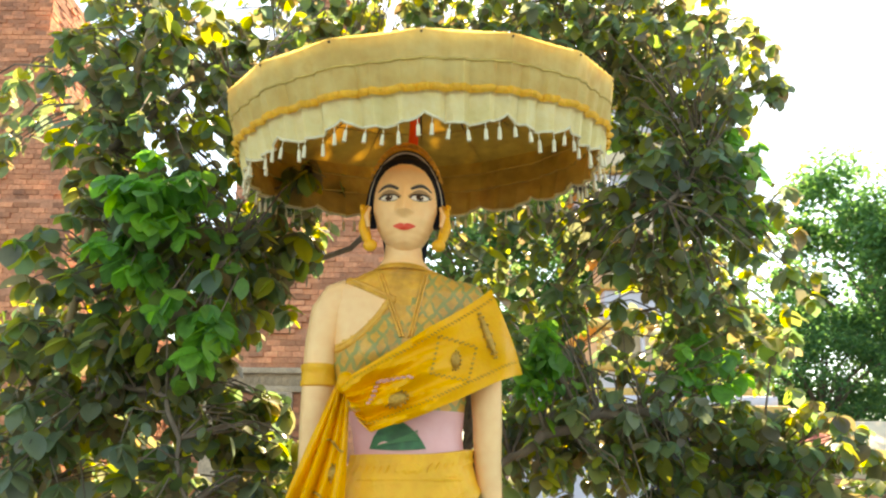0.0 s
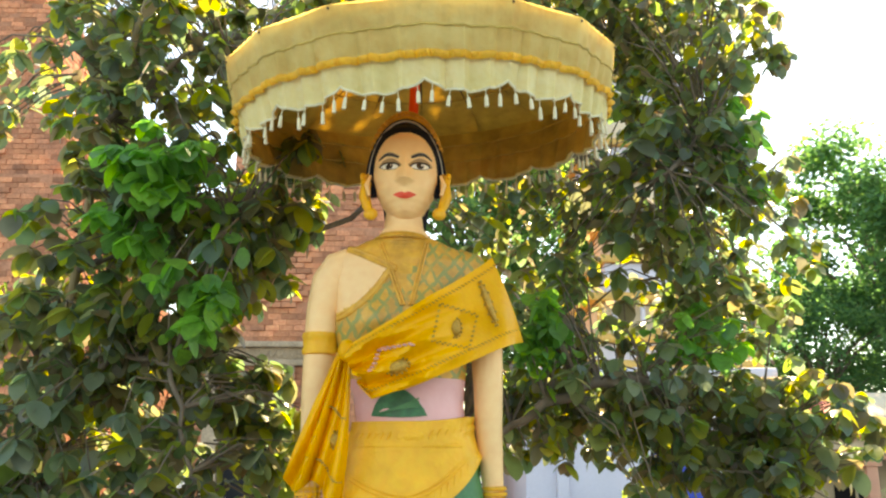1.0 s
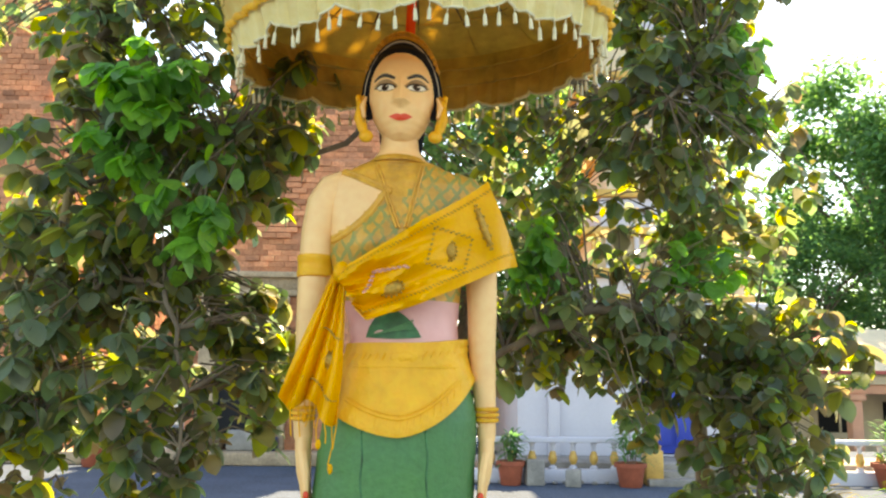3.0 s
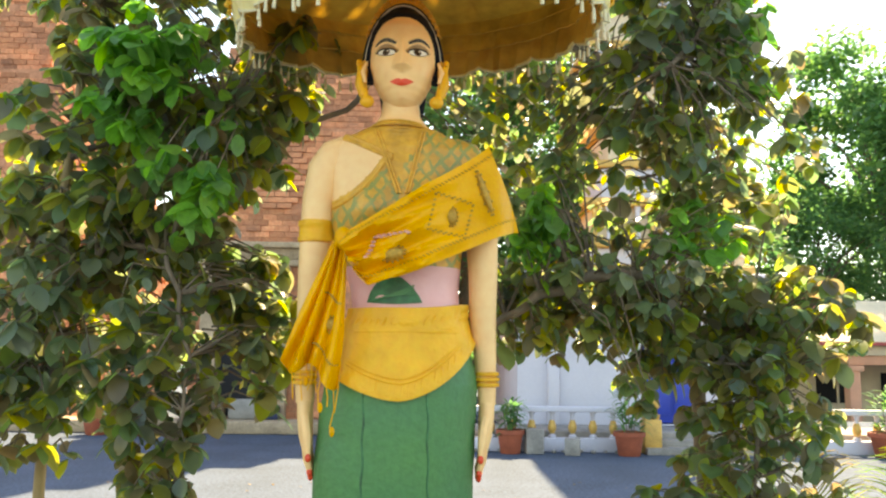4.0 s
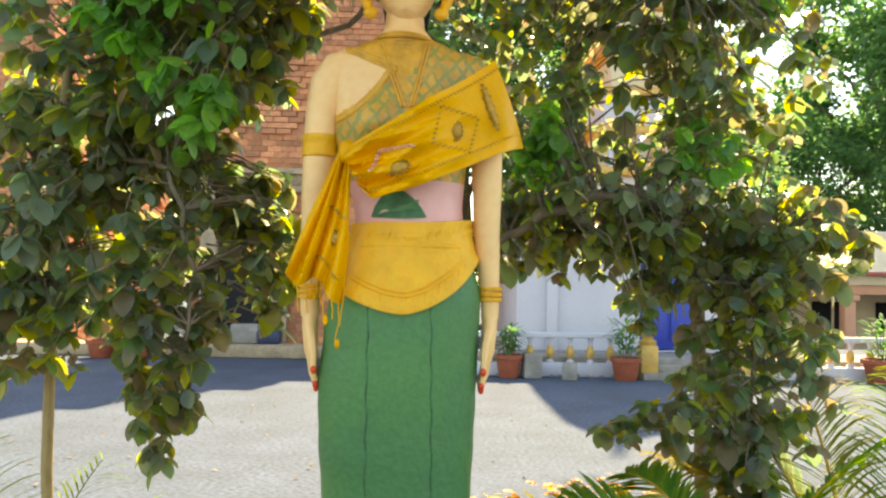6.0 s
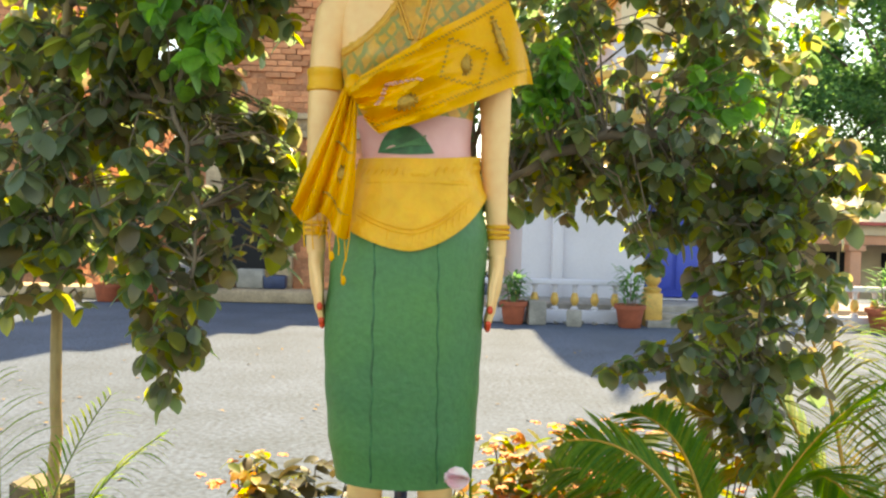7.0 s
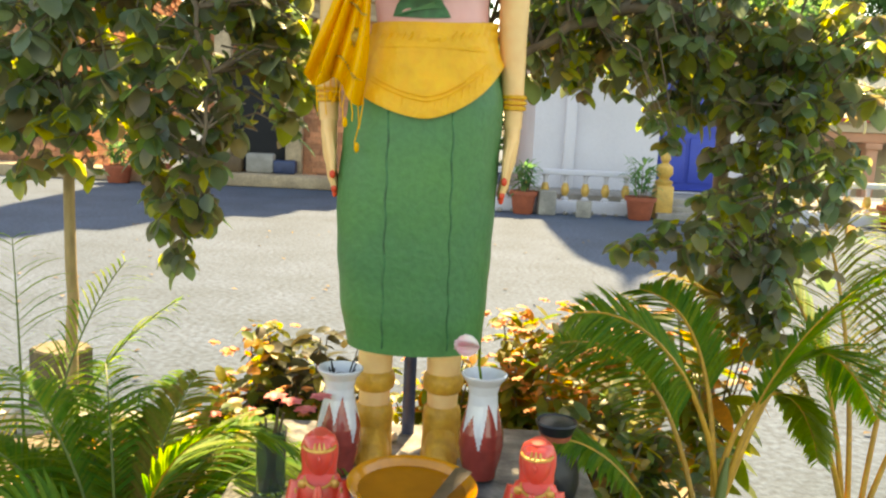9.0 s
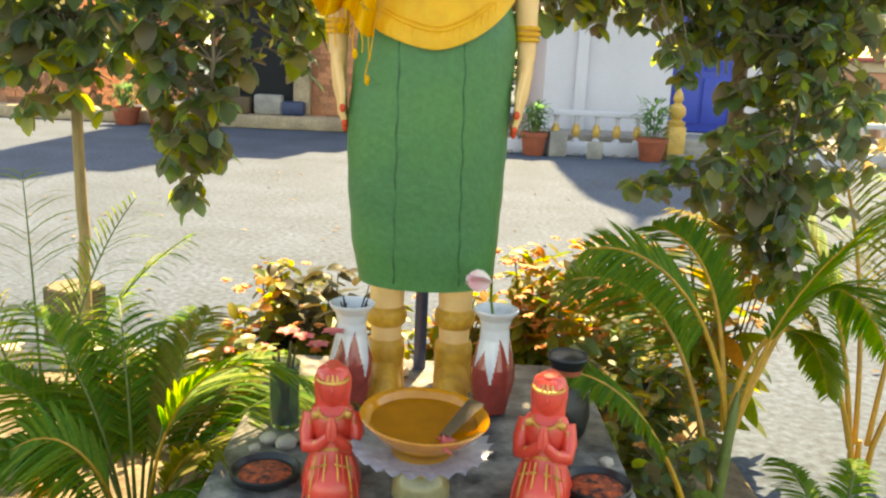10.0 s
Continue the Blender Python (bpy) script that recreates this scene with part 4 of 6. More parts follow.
    ob = thing("sash", (-0.04, 1.9, 1.6), "golden yellow satin sash with beadwork draped over the statue", "sash")
    bm = bmesh.new()
    cloth(bm, sash_point, 90, 36)
    part("drape", bm, M["sash"], ob)
    bm = bmesh.new()
    cloth(bm, on_tail, 40, 40)
    part("hanging_end", bm, M["sash"], ob)
    bm = bmesh.new()
    ball(bm, (-0.172, CY - 0.125, 1.695), 0.022, 0, 12, (1, 1, 1.3))
    part("knot", bm, M["sash"], ob)
    bm = bmesh.new()
    beads_along(bm, sash_point, [(i / 90, 0.10) for i in range(88)], 0.0019)
    tagged(part("embroidery", bm, M["stitch"], ob), kind="stuff")
    bm = bmesh.new()
    beads_along(bm, sash_point, [(i / 90, 0.86) for i in range(88)], 0.0019)
    tagged(part("embroidery", bm, M["stitch"], ob), kind="stuff")
    bm = bmesh.new()
    d = [(0.392, 0.153), (0.215, 0.507), (0.333, 0.84), (0.511, 0.547), (0.392, 0.153)]
    beads_along(bm, sash_point, [(a[0] + (b[0] - a[0]) * k / 14, a[1] + (b[1] - a[1]) * k / 14) for a, b in zip(d, d[1:]) for k in range(14)], 0.0026)
    tagged(part("embroidery", bm, M["bead"], ob), kind="stuff")
    bm = bmesh.new()
    d = [(0.62, 0.48), (0.80, 0.30), (0.90, 0.62)]
    beads_along(bm, sash_point, [(a[0] + (b[0] - a[0]) * k / 12, a[1] + (b[1] - a[1]) * k / 12) for a, b in zip(d, d[1:]) for k in range(12)], 0.0045)
    part("sequin_trim", bm, M["sequin"], ob, "pink sequin trim")
    medallion(sash_point, 0.36, 0.52, 0.014, 0.021, ob)
    medallion(sash_point, 0.13, 0.45, 0.009, 0.053, ob, 0.35)
    medallion(sash_point, 0.74, 0.66, 0.026, 0.017, ob, 0.3)
    medallion(on_tail, 0.62, 0.75, 0.018, 0.018, ob)
    bm = bmesh.new()
    beads_along(bm, on_tail, [(0.45 + 0.4 * (i % 2), 0.45 + 0.5 * i / 30) for i in range(30)], 0.003)
    tagged(part("embroidery", bm, M["bead"], ob), kind="stuff")
    rnd = random.Random(5)
    for i in range(9):
        p = on_tail(1.0, 0.25 + 0.75 * i / 8)
        ln = rnd.uniform(0.03, 0.075) + (0.05 if i == 7 else 0)
        bm = bmesh.new()
        tube(bm, [p + Vector((0, -0.004, 0.005)), p + Vector((rnd.uniform(-0.006, 0.006), -0.006, -ln * 0.5)), p + Vector((rnd.uniform(-0.008, 0.008), -0.006, -ln))], 0.0016, 5)
        if i in (2, 5, 7):
            ball(bm, p + Vector((0, -0.006, -ln - 0.008)), 0.008, 0, 8, (0.8, 0.6, 1.5))
        part("tassel", bm, M["sash"], ob)


make_sash()


# ---- ceremonial umbrella ----
def umbrella():
    ob = thing("parasol", (-0.03, 2.2, 0.45), "yellow ceremonial parasol with a scalloped tasselled valance over the statue", "parasol")
    T = Matrix.Translation((-0.002, 2.128, 2.488)) @ Euler((radians(4.9), radians(-2.9), 0)).to_matrix().to_4x4()
    R, N, DROP = 0.547, 16, 0.203
    sub = 12
    rnd = random.Random(3)

    def rim(i, k=0.0, r=R):
        a0, a1 = 2 * math.pi * i / N - math.pi / 2, 2 * math.pi * (i + 1) / N - math.pi / 2
        p, q = Vector((math.cos(a0), math.sin(a0), 0)) * r, Vector((math.cos(a1), math.sin(a1), 0)) * r
        return p + (q - p) * k

    def skirt_at(i, k, d, off=0.0):
        """Down the valance of panel i: k along it, d its depth from 0 to 1."""
        p = rim(i, k)
        out = p.normalized()
        drop = DROP * d * (0.87 + 0.13 * math.sin(math.pi * k) ** 0.7 if d > 0.8 else 0.93)
        wave = (0.009 * math.sin(k * 19 + i * 2.1) * d + 0.0026 * math.sin(k * 44 + i * 3) * (0.4 + d)) * min(1, 6 * k, 6 * (1 - k))
        return p + out * (-0.052 * d + wave + off) + Vector((0, 0, -drop))

    def strip(d0, d1, rows, off, mat, name, panel, lbl="", ruffle=0.0):
        bm = bmesh.new()
        g = []
        for r in range(rows + 1):
            d = d0 + (d1 - d0) * r / rows
            g.append([bm.verts.new(T @ skirt_at(panel, c / (sub * 2), d, off + ruffle * (0.5 + 0.5 * math.sin(c * 2.4 + panel)) * (1 if 0 < r < rows else 0.3))) for c in range(sub * 2 + 1)])
        for r in range(rows):
            for c in range(sub * 2):
                bm.faces.new((g[r][c], g[r][c + 1], g[r + 1][c + 1], g[r + 1][c]))
        return part(name, bm, M[mat], ob, lbl)

    for i in range(N):
        bm = bmesh.new()
        rows = 8
        g = []
        for r in range(rows + 1):
            f = r / rows
            row = []
            for c in range(sub + 1):
                p = rim(i, c / sub) * f
                sag = -0.018 * math.sin(math.pi * c / sub) * f * math.sin(math.pi * min(1, f * 0.9))
                row.append(bm.verts.new(T @ Vector((p.x, p.y, 0.22 * (1 - f) + sag))))
            g.append(row)
        for r in range(rows):
            for c in range(sub):
                bm.faces.new((g[r][c], g[r][c + 1], g[r + 1][c + 1], g[r + 1][c]))
        bmesh.ops.remove_doubles(bm, verts=bm.verts, dist=1e-5)
        part("canopy_panel", bm, M["canopy"], ob)
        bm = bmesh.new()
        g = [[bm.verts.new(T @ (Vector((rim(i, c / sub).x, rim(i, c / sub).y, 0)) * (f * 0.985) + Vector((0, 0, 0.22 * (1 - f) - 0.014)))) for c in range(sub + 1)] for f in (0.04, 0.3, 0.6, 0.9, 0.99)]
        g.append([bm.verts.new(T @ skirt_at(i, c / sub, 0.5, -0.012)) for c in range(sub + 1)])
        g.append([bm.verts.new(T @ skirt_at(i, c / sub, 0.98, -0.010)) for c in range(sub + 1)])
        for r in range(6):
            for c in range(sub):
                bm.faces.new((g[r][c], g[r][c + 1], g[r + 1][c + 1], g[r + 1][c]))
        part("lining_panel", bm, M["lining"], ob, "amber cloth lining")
        for f, dz in ((0.35, -0.018), (0.68, -0.018)):
            bm = bmesh.new()
            tube(bm, [T @ (rim(i, c / 8) * f * 0.985 + Vector((0, 0, 0.22 * (1 - f) + dz))) for c in range(9)], 0.003, 5)
            part("lining_seam", bm, M["pleat"], ob)
        for dd in (0.30, 0.62):
            bm = bmesh.new()
            tube(bm, [T @ skirt_at(i, c / 12, dd, -0.016) for c in range(13)], 0.003, 5)
            part("lining_seam", bm, M["pleat"], ob)
        bm = bmesh.new()
        tube(bm, [T @ skirt_at(i, c / 20, 0.34, 0.004) for c in range(21)], 0.0028, 5)
        part("seam", bm, M["pleat"], ob)
        strip(0, 0.34, 4, 0.0, "canopy", "valance_top", i)
        strip(0.34, 0.66, 4, 0.003, "canopy", "valance_band", i, "", 0.003)
        strip(0.63, 0.72, 3, 0.010, "ruffle", "ruffle", i, "golden gathered ruffle", 0.010)
        strip(0.66, 1.0, 6, 0.002, "valance", "valance_scallop", i, "pale yellow scalloped edging")
        bm = bmesh.new()
        tube(bm, [T @ (rim(i) * f + Vector((0, 0, 0.20 * (1 - f) - 0.008))) for f in (0.03, 0.35, 0.7, 1.0)], [0.004, 0.004, 0.003, 0.003], 6)
        part("rib", bm, M["wood"], ob)
        bm = bmesh.new()
        tube(bm, [T @ skirt_at(i, c / 20, 1.0, 0.002) for c in range(21)], 0.0035, 5)
        part("braid", bm, M["fringe"], ob)
        for c in range(5):
            k = 0.10 + 0.20 * c + rnd.uniform(-0.015, 0.015)
            p = T @ skirt_at(i, k, 1.0, 0.003)
            bm = bmesh.new()
            ln = rnd.uniform(0.040, 0.052)
            sx, sy = rnd.uniform(-0.006, 0.006), rnd.uniform(-0.005, 0.005)
            tube(bm, [p, p + Vector((sx * 0.5, sy * 0.5, -ln * 0.42))], 0.0012, 4)
            tube(bm, [p + Vector((sx * 0.5, sy * 0.5, -ln * 0.4)), p + Vector((sx * 0.6, sy * 0.6, -ln * 0.5)), p + Vector((sx, sy, -ln))], [0.003, 0.0042, 0.0052], 6)
            part("tassel", bm, M["fringe"], ob)
    bm = bmesh.new()
    hub = T @ Vector((0, 0, 0.17))
    tube(bm, [(-0.045, 2.2, 0.45), (-0.045, 2.2, 1.5), (-0.035, 2.18, 2.1)], 0.018, 12)
    part("pole", bm, M["blue_metal"], ob, "dark blue painted metal pole")
    bm = bmesh.new()
    tube(bm, [(-0.035, 2.18, 2.1), (-0.03, 2.16, 2.3), hub + Vector((0, 0, 0.05))], 0.014, 12)
    part("upper_pole", bm, M["red"], ob, "red painted upper pole")
    bm = bmesh.new()
    lathe(bm, [(0.02, -0.05), (0.04, -0.04), (0.04, 0.0), (0.02, 0.02)], 0, 0, 14)
    bmesh.ops.transform(bm, matrix=Matrix.Translation(hub), verts=bm.verts)
    part("hub", bm, M["red"], ob, "red wooden hub")


umbrella()

# ---- plinth ----
plinth = thing("plinth", (0, 1.8, 0), "grey concrete offering plinth with worn edges", "plinth")
bm = bmesh.new()
box(bm, (-0.455, 1.30, 0.38), (0.42, 2.27, 0.45), 0, 0.012)
part("slab", bm, M["stained"], plinth)
bm = bmesh.new()
box(bm, (-0.38, 1.38, 0.0), (0.35, 2.2, 0.379), 0, 0.01)
part("base", bm, M["concrete"], plinth)


# ---- foliage ----
def leaf_shape(length, width, fold=0.25, curl=0.12):
    """A broad pointed leaf along +y: points and faces."""
    prof = [(0.0, 0.02), (0.10, 0.27), (0.30, 0.46), (0.55, 0.50), (0.78, 0.38), (0.93, 0.16), (1.0, 0.0)]
    pts, faces = [], []
    for k, w in prof:
        z = -curl * length * k * k
        pts += [(-w * width, k * length, z + fold * w * width), (0, k * length, z), (w * width, k * length, z + fold * w * width)]
    for i in range(len(prof) - 1):
        a = i * 3
        faces += [(a, a + 1, a + 4, a + 3), (a + 1, a + 2, a + 5, a + 4)]
    return np.array(pts), faces


def small_leaf(length, width):
    pts = [(0, 0, 0), (-width / 2, length * 0.45, 0.1 * width), (0, length, -0.1 * length), (width / 2, length * 0.45, 0.1 * width)]
    return np.array(pts), [(0, 1, 2), (0, 2, 3)]


class Foliage:
    """Gathers many leaves into one mesh."""

    def __init__(self):
        self.v, self.f, self.n = [], [], 0

    def add(self, shape, m):
        pts, faces = shape
        r = np.array(m.to_3x3())
        self.v.append(pts @ r.T + np.array(m.translation))
        self.f += [tuple(i + self.n for i in q) for q in faces]
        self.n += len(pts)

    def make(self, name, mat, parent, kind="stuff"):
        me = bpy.data.meshes.new(name)
        me.from_pydata(np.concatenate(self.v).tolist(), [], self.f)
        me.materials.append(mat)
        me.polygons.foreach_set("use_smooth", [True] * len(me.polygons))
        ob = new(name, me)
        ob.parent = parent
        ob.matrix_parent_inverse = base_matrix(parent).inverted()
        return tagged(ob, kind=kind)


def leaf_pose(p, rnd, droop=0.9, scale=1.0, face=None):
    """Hanging leaf: tip downwards and outwards, turned at random about its stalk."""
    az = rnd.uniform(0, 2 * math.pi)
    down = rnd.uniform(droop - 0.7, droop + 0.5)
    m = Matrix.Translation(p) @ Euler((0, 0, az)).to_matrix().to_4x4() @ Euler((-down, rnd.uniform(-0.6, 0.6), 0)).to_matrix().to_4x4()
    return m @ Matrix.Scale(scale, 4)


LEAF_SHAPES = [leaf_shape(0.095, 0.074), leaf_shape(0.108, 0.070, 0.15, 0.2), leaf_shape(0.078, 0.068, 0.35, 0.05)]


def broad_tree(name, place, label, limbs, regions, seed, singles, bark="bark", full=1.0, size=1.0):
    """Limbs as tubes; regions are (centre, radii, clusters): leaf clusters within an ellipsoid, each on a twig."""
    rnd = random.Random(seed)
    ob = thing(name, place, label, "tree", "broad-leaved trees")
    limb_pts = []
    for nm, pts, r0, r1 in limbs:
        bm = bmesh.new()
        P = [Vector(p) for p in pts]
        fine = []
        for a, b in zip(P, P[1:]):
            for k in range(5):
                fine.append(a + (b - a) * k / 5 + Vector((rnd.uniform(-1, 1), rnd.uniform(-1, 1), rnd.uniform(-1, 1))) * (0.004 if nm == "trunk" else 0.012))
        fine.append(P[-1])
        tube(bm, fine, [r0 + (r1 - r0) * i / (len(fine) - 1) for i in range(len(fine))], 10)
        part(nm, bm, M[bark if nm == "trunk" else "bark"], ob)
        limb_pts += fine
    fol, young, twigs = Foliage(), Foliage(), bmesh.new()
    meshes = []
    for k, s in enumerate(LEAF_SHAPES):
        me = bpy.data.meshes.new("leaf")
        me.from_pydata(s[0].tolist(), [], s[1])
        me.materials.append(M["leaf_one"])
        me.polygons.foreach_set("use_smooth", [True] * len(me.polygons))
        meshes.append(me)
    made = 0
    # regions with a tone get leaves coloured as if sunlit
    for c, r, count, *tone in regions:
        for _ in range(int(count * full)):
            while True:
                d = Vector((rnd.uniform(-1, 1), rnd.uniform(-1, 1), rnd.uniform(-1, 1)))
                if d.length < 1:
                    break
            e = Vector(c) + Vector((d.x * r[0], d.y * r[1], d.z * r[2]))
            near = min(limb_pts, key=lambda q: (q - e).length)
            start = near if (near - e).length < 0.45 else e + (near - e).normalized() * 0.4 + Vector((0, 0, 0.08))
            mid = (start + e) / 2 + Vector((rnd.uniform(-0.04, 0.04), rnd.uniform(-0.04, 0.04), 0.05))
            tube(twigs, [start, mid, e], [0.004, 0.003, 0.0018], 4)
            turn0, whorl = rnd.uniform(0, 6.28), rnd.randint(5, 7)
            for n in range(whorl + rnd.randint(3, 6)):
                if n < whorl:
                    # a whorl of larger leaves round the twig's tip
                    p = e + Vector((rnd.uniform(-0.006, 0.006), rnd.uniform(-0.006, 0.006), rnd.uniform(-0.02, 0.01)))
                    m = Matrix.Translation(p) @ Euler((0, 0, turn0 + n * 6.28 / whorl + rnd.uniform(-0.25, 0.25))).to_matrix().to_4x4()
                    m = m @ Euler((-rnd.uniform(0.25, 1.25), rnd.uniform(-0.35, 0.35), 0)).to_matrix().to_4x4() @ Matrix.Scale(rnd.uniform(0.6, 1.0) * (size if rnd.random() < 0.85 else 1.0), 4)
                else:
                    k = rnd.uniform(0.2, 0.95)
                    p = (mid + (e - mid) * (k * 2 - 1) if k > 0.5 else start + (mid - start) * k * 2)
                    p = p + Vector((rnd.uniform(-0.03, 0.03), rnd.uniform(-0.03, 0.03), rnd.uniform(-0.03, 0.02)))
                    m = leaf_pose(p, rnd, 0.85, rnd.choice((0.35, 0.45, 0.55, 0.65, 0.8)) * size)
                i = rnd.randrange(3)
                if made < singles and not tone and p.y < c[1] - 0.25 * r[1]:
                    lf = new("leaf", meshes[i])
                    lf.parent, lf.matrix_parent_inverse, lf.matrix_basis = ob, Matrix.Translation(ob.location).inverted(), m
                    made += 1
                else:
                    (young if tone else fol).add(LEAF_SHAPES[i], m)
    tagged(part("twig", twigs, M["bark"], ob), kind="stuff")
    fol.make("crown", M["leaf"], ob)
    if young.n:
        young.make("young_leaves", M["leaf_sunlit"], ob)
    return ob


broad_tree("tree", (1.06, 2.98, 0), "broad-leaved tree with drooping branches behind the statue",
           [("trunk", [(1.06, 2.98, 0), (1.05, 3.0, 0.8), (1.02, 3.0, 1.5), (1.0, 3.1, 2.2), (0.9, 3.3, 3.0), (0.7, 3.4, 3.6)], 0.030, 0.018),
            ("limb", [(1.02, 3.0, 1.4), (0.9, 2.85, 1.60), (0.68, 2.6, 1.70), (0.40, 2.55, 1.62), (0.25, 2.6, 1.52)], 0.028, 0.012),
            ("limb", [(1.0, 3.1, 2.3), (0.6, 3.3, 2.75), (0.0, 3.2, 2.95), (-0.6, 3.0, 3.05), (-1.2, 2.8, 3.0)], 0.04, 0.015),
            ("limb", [(0.0, 3.2, 2.95), (-0.18, 3.0, 2.55), (-0.22, 2.8, 2.3), (-0.42, 2.6, 2.12), (-0.7, 2.45, 2.1)], 0.014, 0.007),
            ("limb", [(1.0, 3.1, 2.2), (1.05, 2.9, 2.4), (0.95, 2.6, 2.5), (0.8, 2.5, 2.35)], 0.025, 0.008),
            ("limb", [(1.03, 3.0, 1.3), (1.15, 2.8, 1.5), (1.1, 2.6, 1.3), (1.0, 2.5, 0.9)], 0.02, 0.006)],
           [((0.72, 2.75, 1.68), (0.42, 0.40, 0.20), 30), ((0.75, 2.9, 2.05), (0.45, 0.45, 0.30), 38), ((0.88, 2.8, 2.45), (0.32, 0.40, 0.32), 60),
            ((1.0, 2.8, 2.9), (0.34, 0.45, 0.35), 66), ((1.2, 2.6, 1.2), (0.14, 0.2, 0.36), 13), ((1.34, 2.65, 1.55), (0.14, 0.2, 0.20), 7), ((1.0, 2.55, 1.15), (0.19, 0.25, 0.45), 40), ((0.68, 2.35, 1.0), (0.16, 0.12, 0.09), 9), ((1.08, 2.6, 1.15), (0.20, 0.25, 0.42), 28), ((0.5, 2.8, 1.54), (0.30, 0.3, 0.12), 26), ((0.85, 2.75, 1.46), (0.25, 0.3, 0.14), 20),
            ((0.5, 3.2, 3.2), (0.6, 0.4, 0.35), 60), ((-0.3, 3.1, 3.2), (0.6, 0.4, 0.32), 60), ((0.95, 2.8, 1.55), (0.32, 0.35, 0.2), 28), ((0.42, 3.0, 2.2), (0.25, 0.3, 0.35), 18),
            ((0.68, 2.45, 1.33), (0.06, 0.06, 0.07), 3),
            ((0.40, 2.9, 1.75), (0.22, 0.3, 0.28), 34), ((1.05, 2.7, 2.2), (0.28, 0.35, 0.35), 45), ((1.2, 2.6, 1.55), (0.22, 0.3, 0.18), 26), ((0.1, 3.1, 3.45), (0.95, 0.45, 0.3), 84), ((0.95, 2.9, 3.25), (0.4, 0.4, 0.3), 46), ((0.5, 3.5, 3.7), (0.8, 0.4, 0.3), 60), ((1.12, 3.0, 1.9), (0.25, 0.25, 0.4), 26),
            ((0.42, 3.1, 2.35), (0.3, 0.25, 0.25), 26), ((1.02, 2.62, 0.85), (0.16, 0.2, 0.25), 18), ((0.25, 3.2, 2.6), (0.35, 0.2, 0.2), 20), ((1.14, 2.75, 1.60), (0.2, 0.25, 0.16), 30), ((0.62, 2.85, 1.56), (0.2, 0.25, 0.10), 14), ((0.62, 3.0, 3.1), (0.35, 0.4, 0.3), 40),
            ((0.37, 2.55, 1.87), (0.07, 0.08, 0.14), 12, "young"), ((0.93, 2.62, 1.88), (0.16, 0.10, 0.12), 10, "young"), ((1.10, 2.62, 2.45), (0.10, 0.10, 0.22), 10, "young")], 11, 240, full=1.55, size=0.72)

broad_tree("tree", (-1.14, 2.58, 0), "slender young tree with dense drooping leaves beside the statue",
           [("trunk", [(-1.14, 2.58, 0), (-1.13, 2.57, 0.6), (-1.12, 2.55, 1.1), (-1.1, 2.5, 1.7), (-1.05, 2.5, 2.4), (-0.95, 2.55, 3.0)], 0.020, 0.012),
            ("limb", [(-1.11, 2.5, 1.5), (-0.9, 2.4, 1.75), (-0.7, 2.3, 1.7), (-0.62, 2.25, 1.4), (-0.64, 2.25, 1.05)], 0.012, 0.004),
            ("limb", [(-1.08, 2.5, 2.0), (-0.8, 2.4, 2.15), (-0.55, 2.3, 2.1)], 0.012, 0.005),
            ("limb", [(-1.1, 2.5, 1.7), (-1.35, 2.5, 1.9), (-1.6, 2.5, 1.8)], 0.012, 0.004),
            ("limb", [(-1.02, 2.5, 2.5), (-0.8, 2.5, 2.75), (-0.55, 2.5, 2.8)], 0.012, 0.004)],
           [((-1.0, 2.55, 1.55), (0.45, 0.40, 0.32), 85), ((-0.90, 2.5, 2.0), (0.40, 0.45, 0.33), 74), ((-0.88, 2.6, 2.5), (0.34, 0.45, 0.30), 54), ((-0.80, 2.65, 2.9), (0.5, 0.45, 0.25), 44),
            ((-0.68, 2.28, 1.12), (0.14, 0.12, 0.16), 12), ((-0.72, 2.3, 1.35), (0.2, 0.15, 0.2), 22), ((-0.7, 2.22, 0.97), (0.10, 0.08, 0.08), 5), ((-1.5, 2.8, 1.7), (0.28, 0.4, 0.5), 30), ((-1.62, 3.0, 2.8), (0.12, 0.3, 0.2), 10), ((-0.36, 2.36, 2.40), (0.06, 0.05, 0.03), 4), ((-0.55, 2.9, 2.35), (0.20, 0.2, 0.12), 12), ((-0.62, 2.9, 2.05), (0.14, 0.2, 0.12), 4),
            ((-0.56, 2.3, 2.02), (0.20, 0.22, 0.18), 30), ((-0.44, 2.5, 2.2), (0.14, 0.2, 0.12), 12), ((-0.78, 2.6, 2.2), (0.3, 0.3, 0.25), 24), ((-0.45, 2.6, 1.52), (0.12, 0.25, 0.12), 18), ((-0.5, 2.65, 2.4), (0.25, 0.3, 0.25), 22), ((-1.1, 2.4, 1.25), (0.18, 0.15, 0.18), 18),
            ((-0.8, 2.9, 3.25), (0.6, 0.4, 0.25), 44), ((-0.48, 2.6, 1.5), (0.09, 0.15, 0.28), 20), ((-1.5, 2.5, 1.4), (0.25, 0.3, 0.2), 20), ((-0.75, 2.5, 1.72), (0.24, 0.25, 0.18), 26), ((-1.2, 2.55, 1.72), (0.32, 0.35, 0.26), 22), ((-1.18, 2.7, 2.85), (0.28, 0.35, 0.28), 26),
            ((-0.72, 2.12, 2.22), (0.15, 0.08, 0.14), 18, "young"), ((-0.60, 2.10, 1.90), (0.09, 0.06, 0.13), 9, "young"), ((-0.84, 2.15, 2.05), (0.12, 0.08, 0.10), 6, "young")], 21, 290, "stake", 1.3, 0.86)


# ---- far trees ----
def far_tree(place, height, spread, label, seed, count=5200, low=0.25):
    rnd = random.Random(seed)
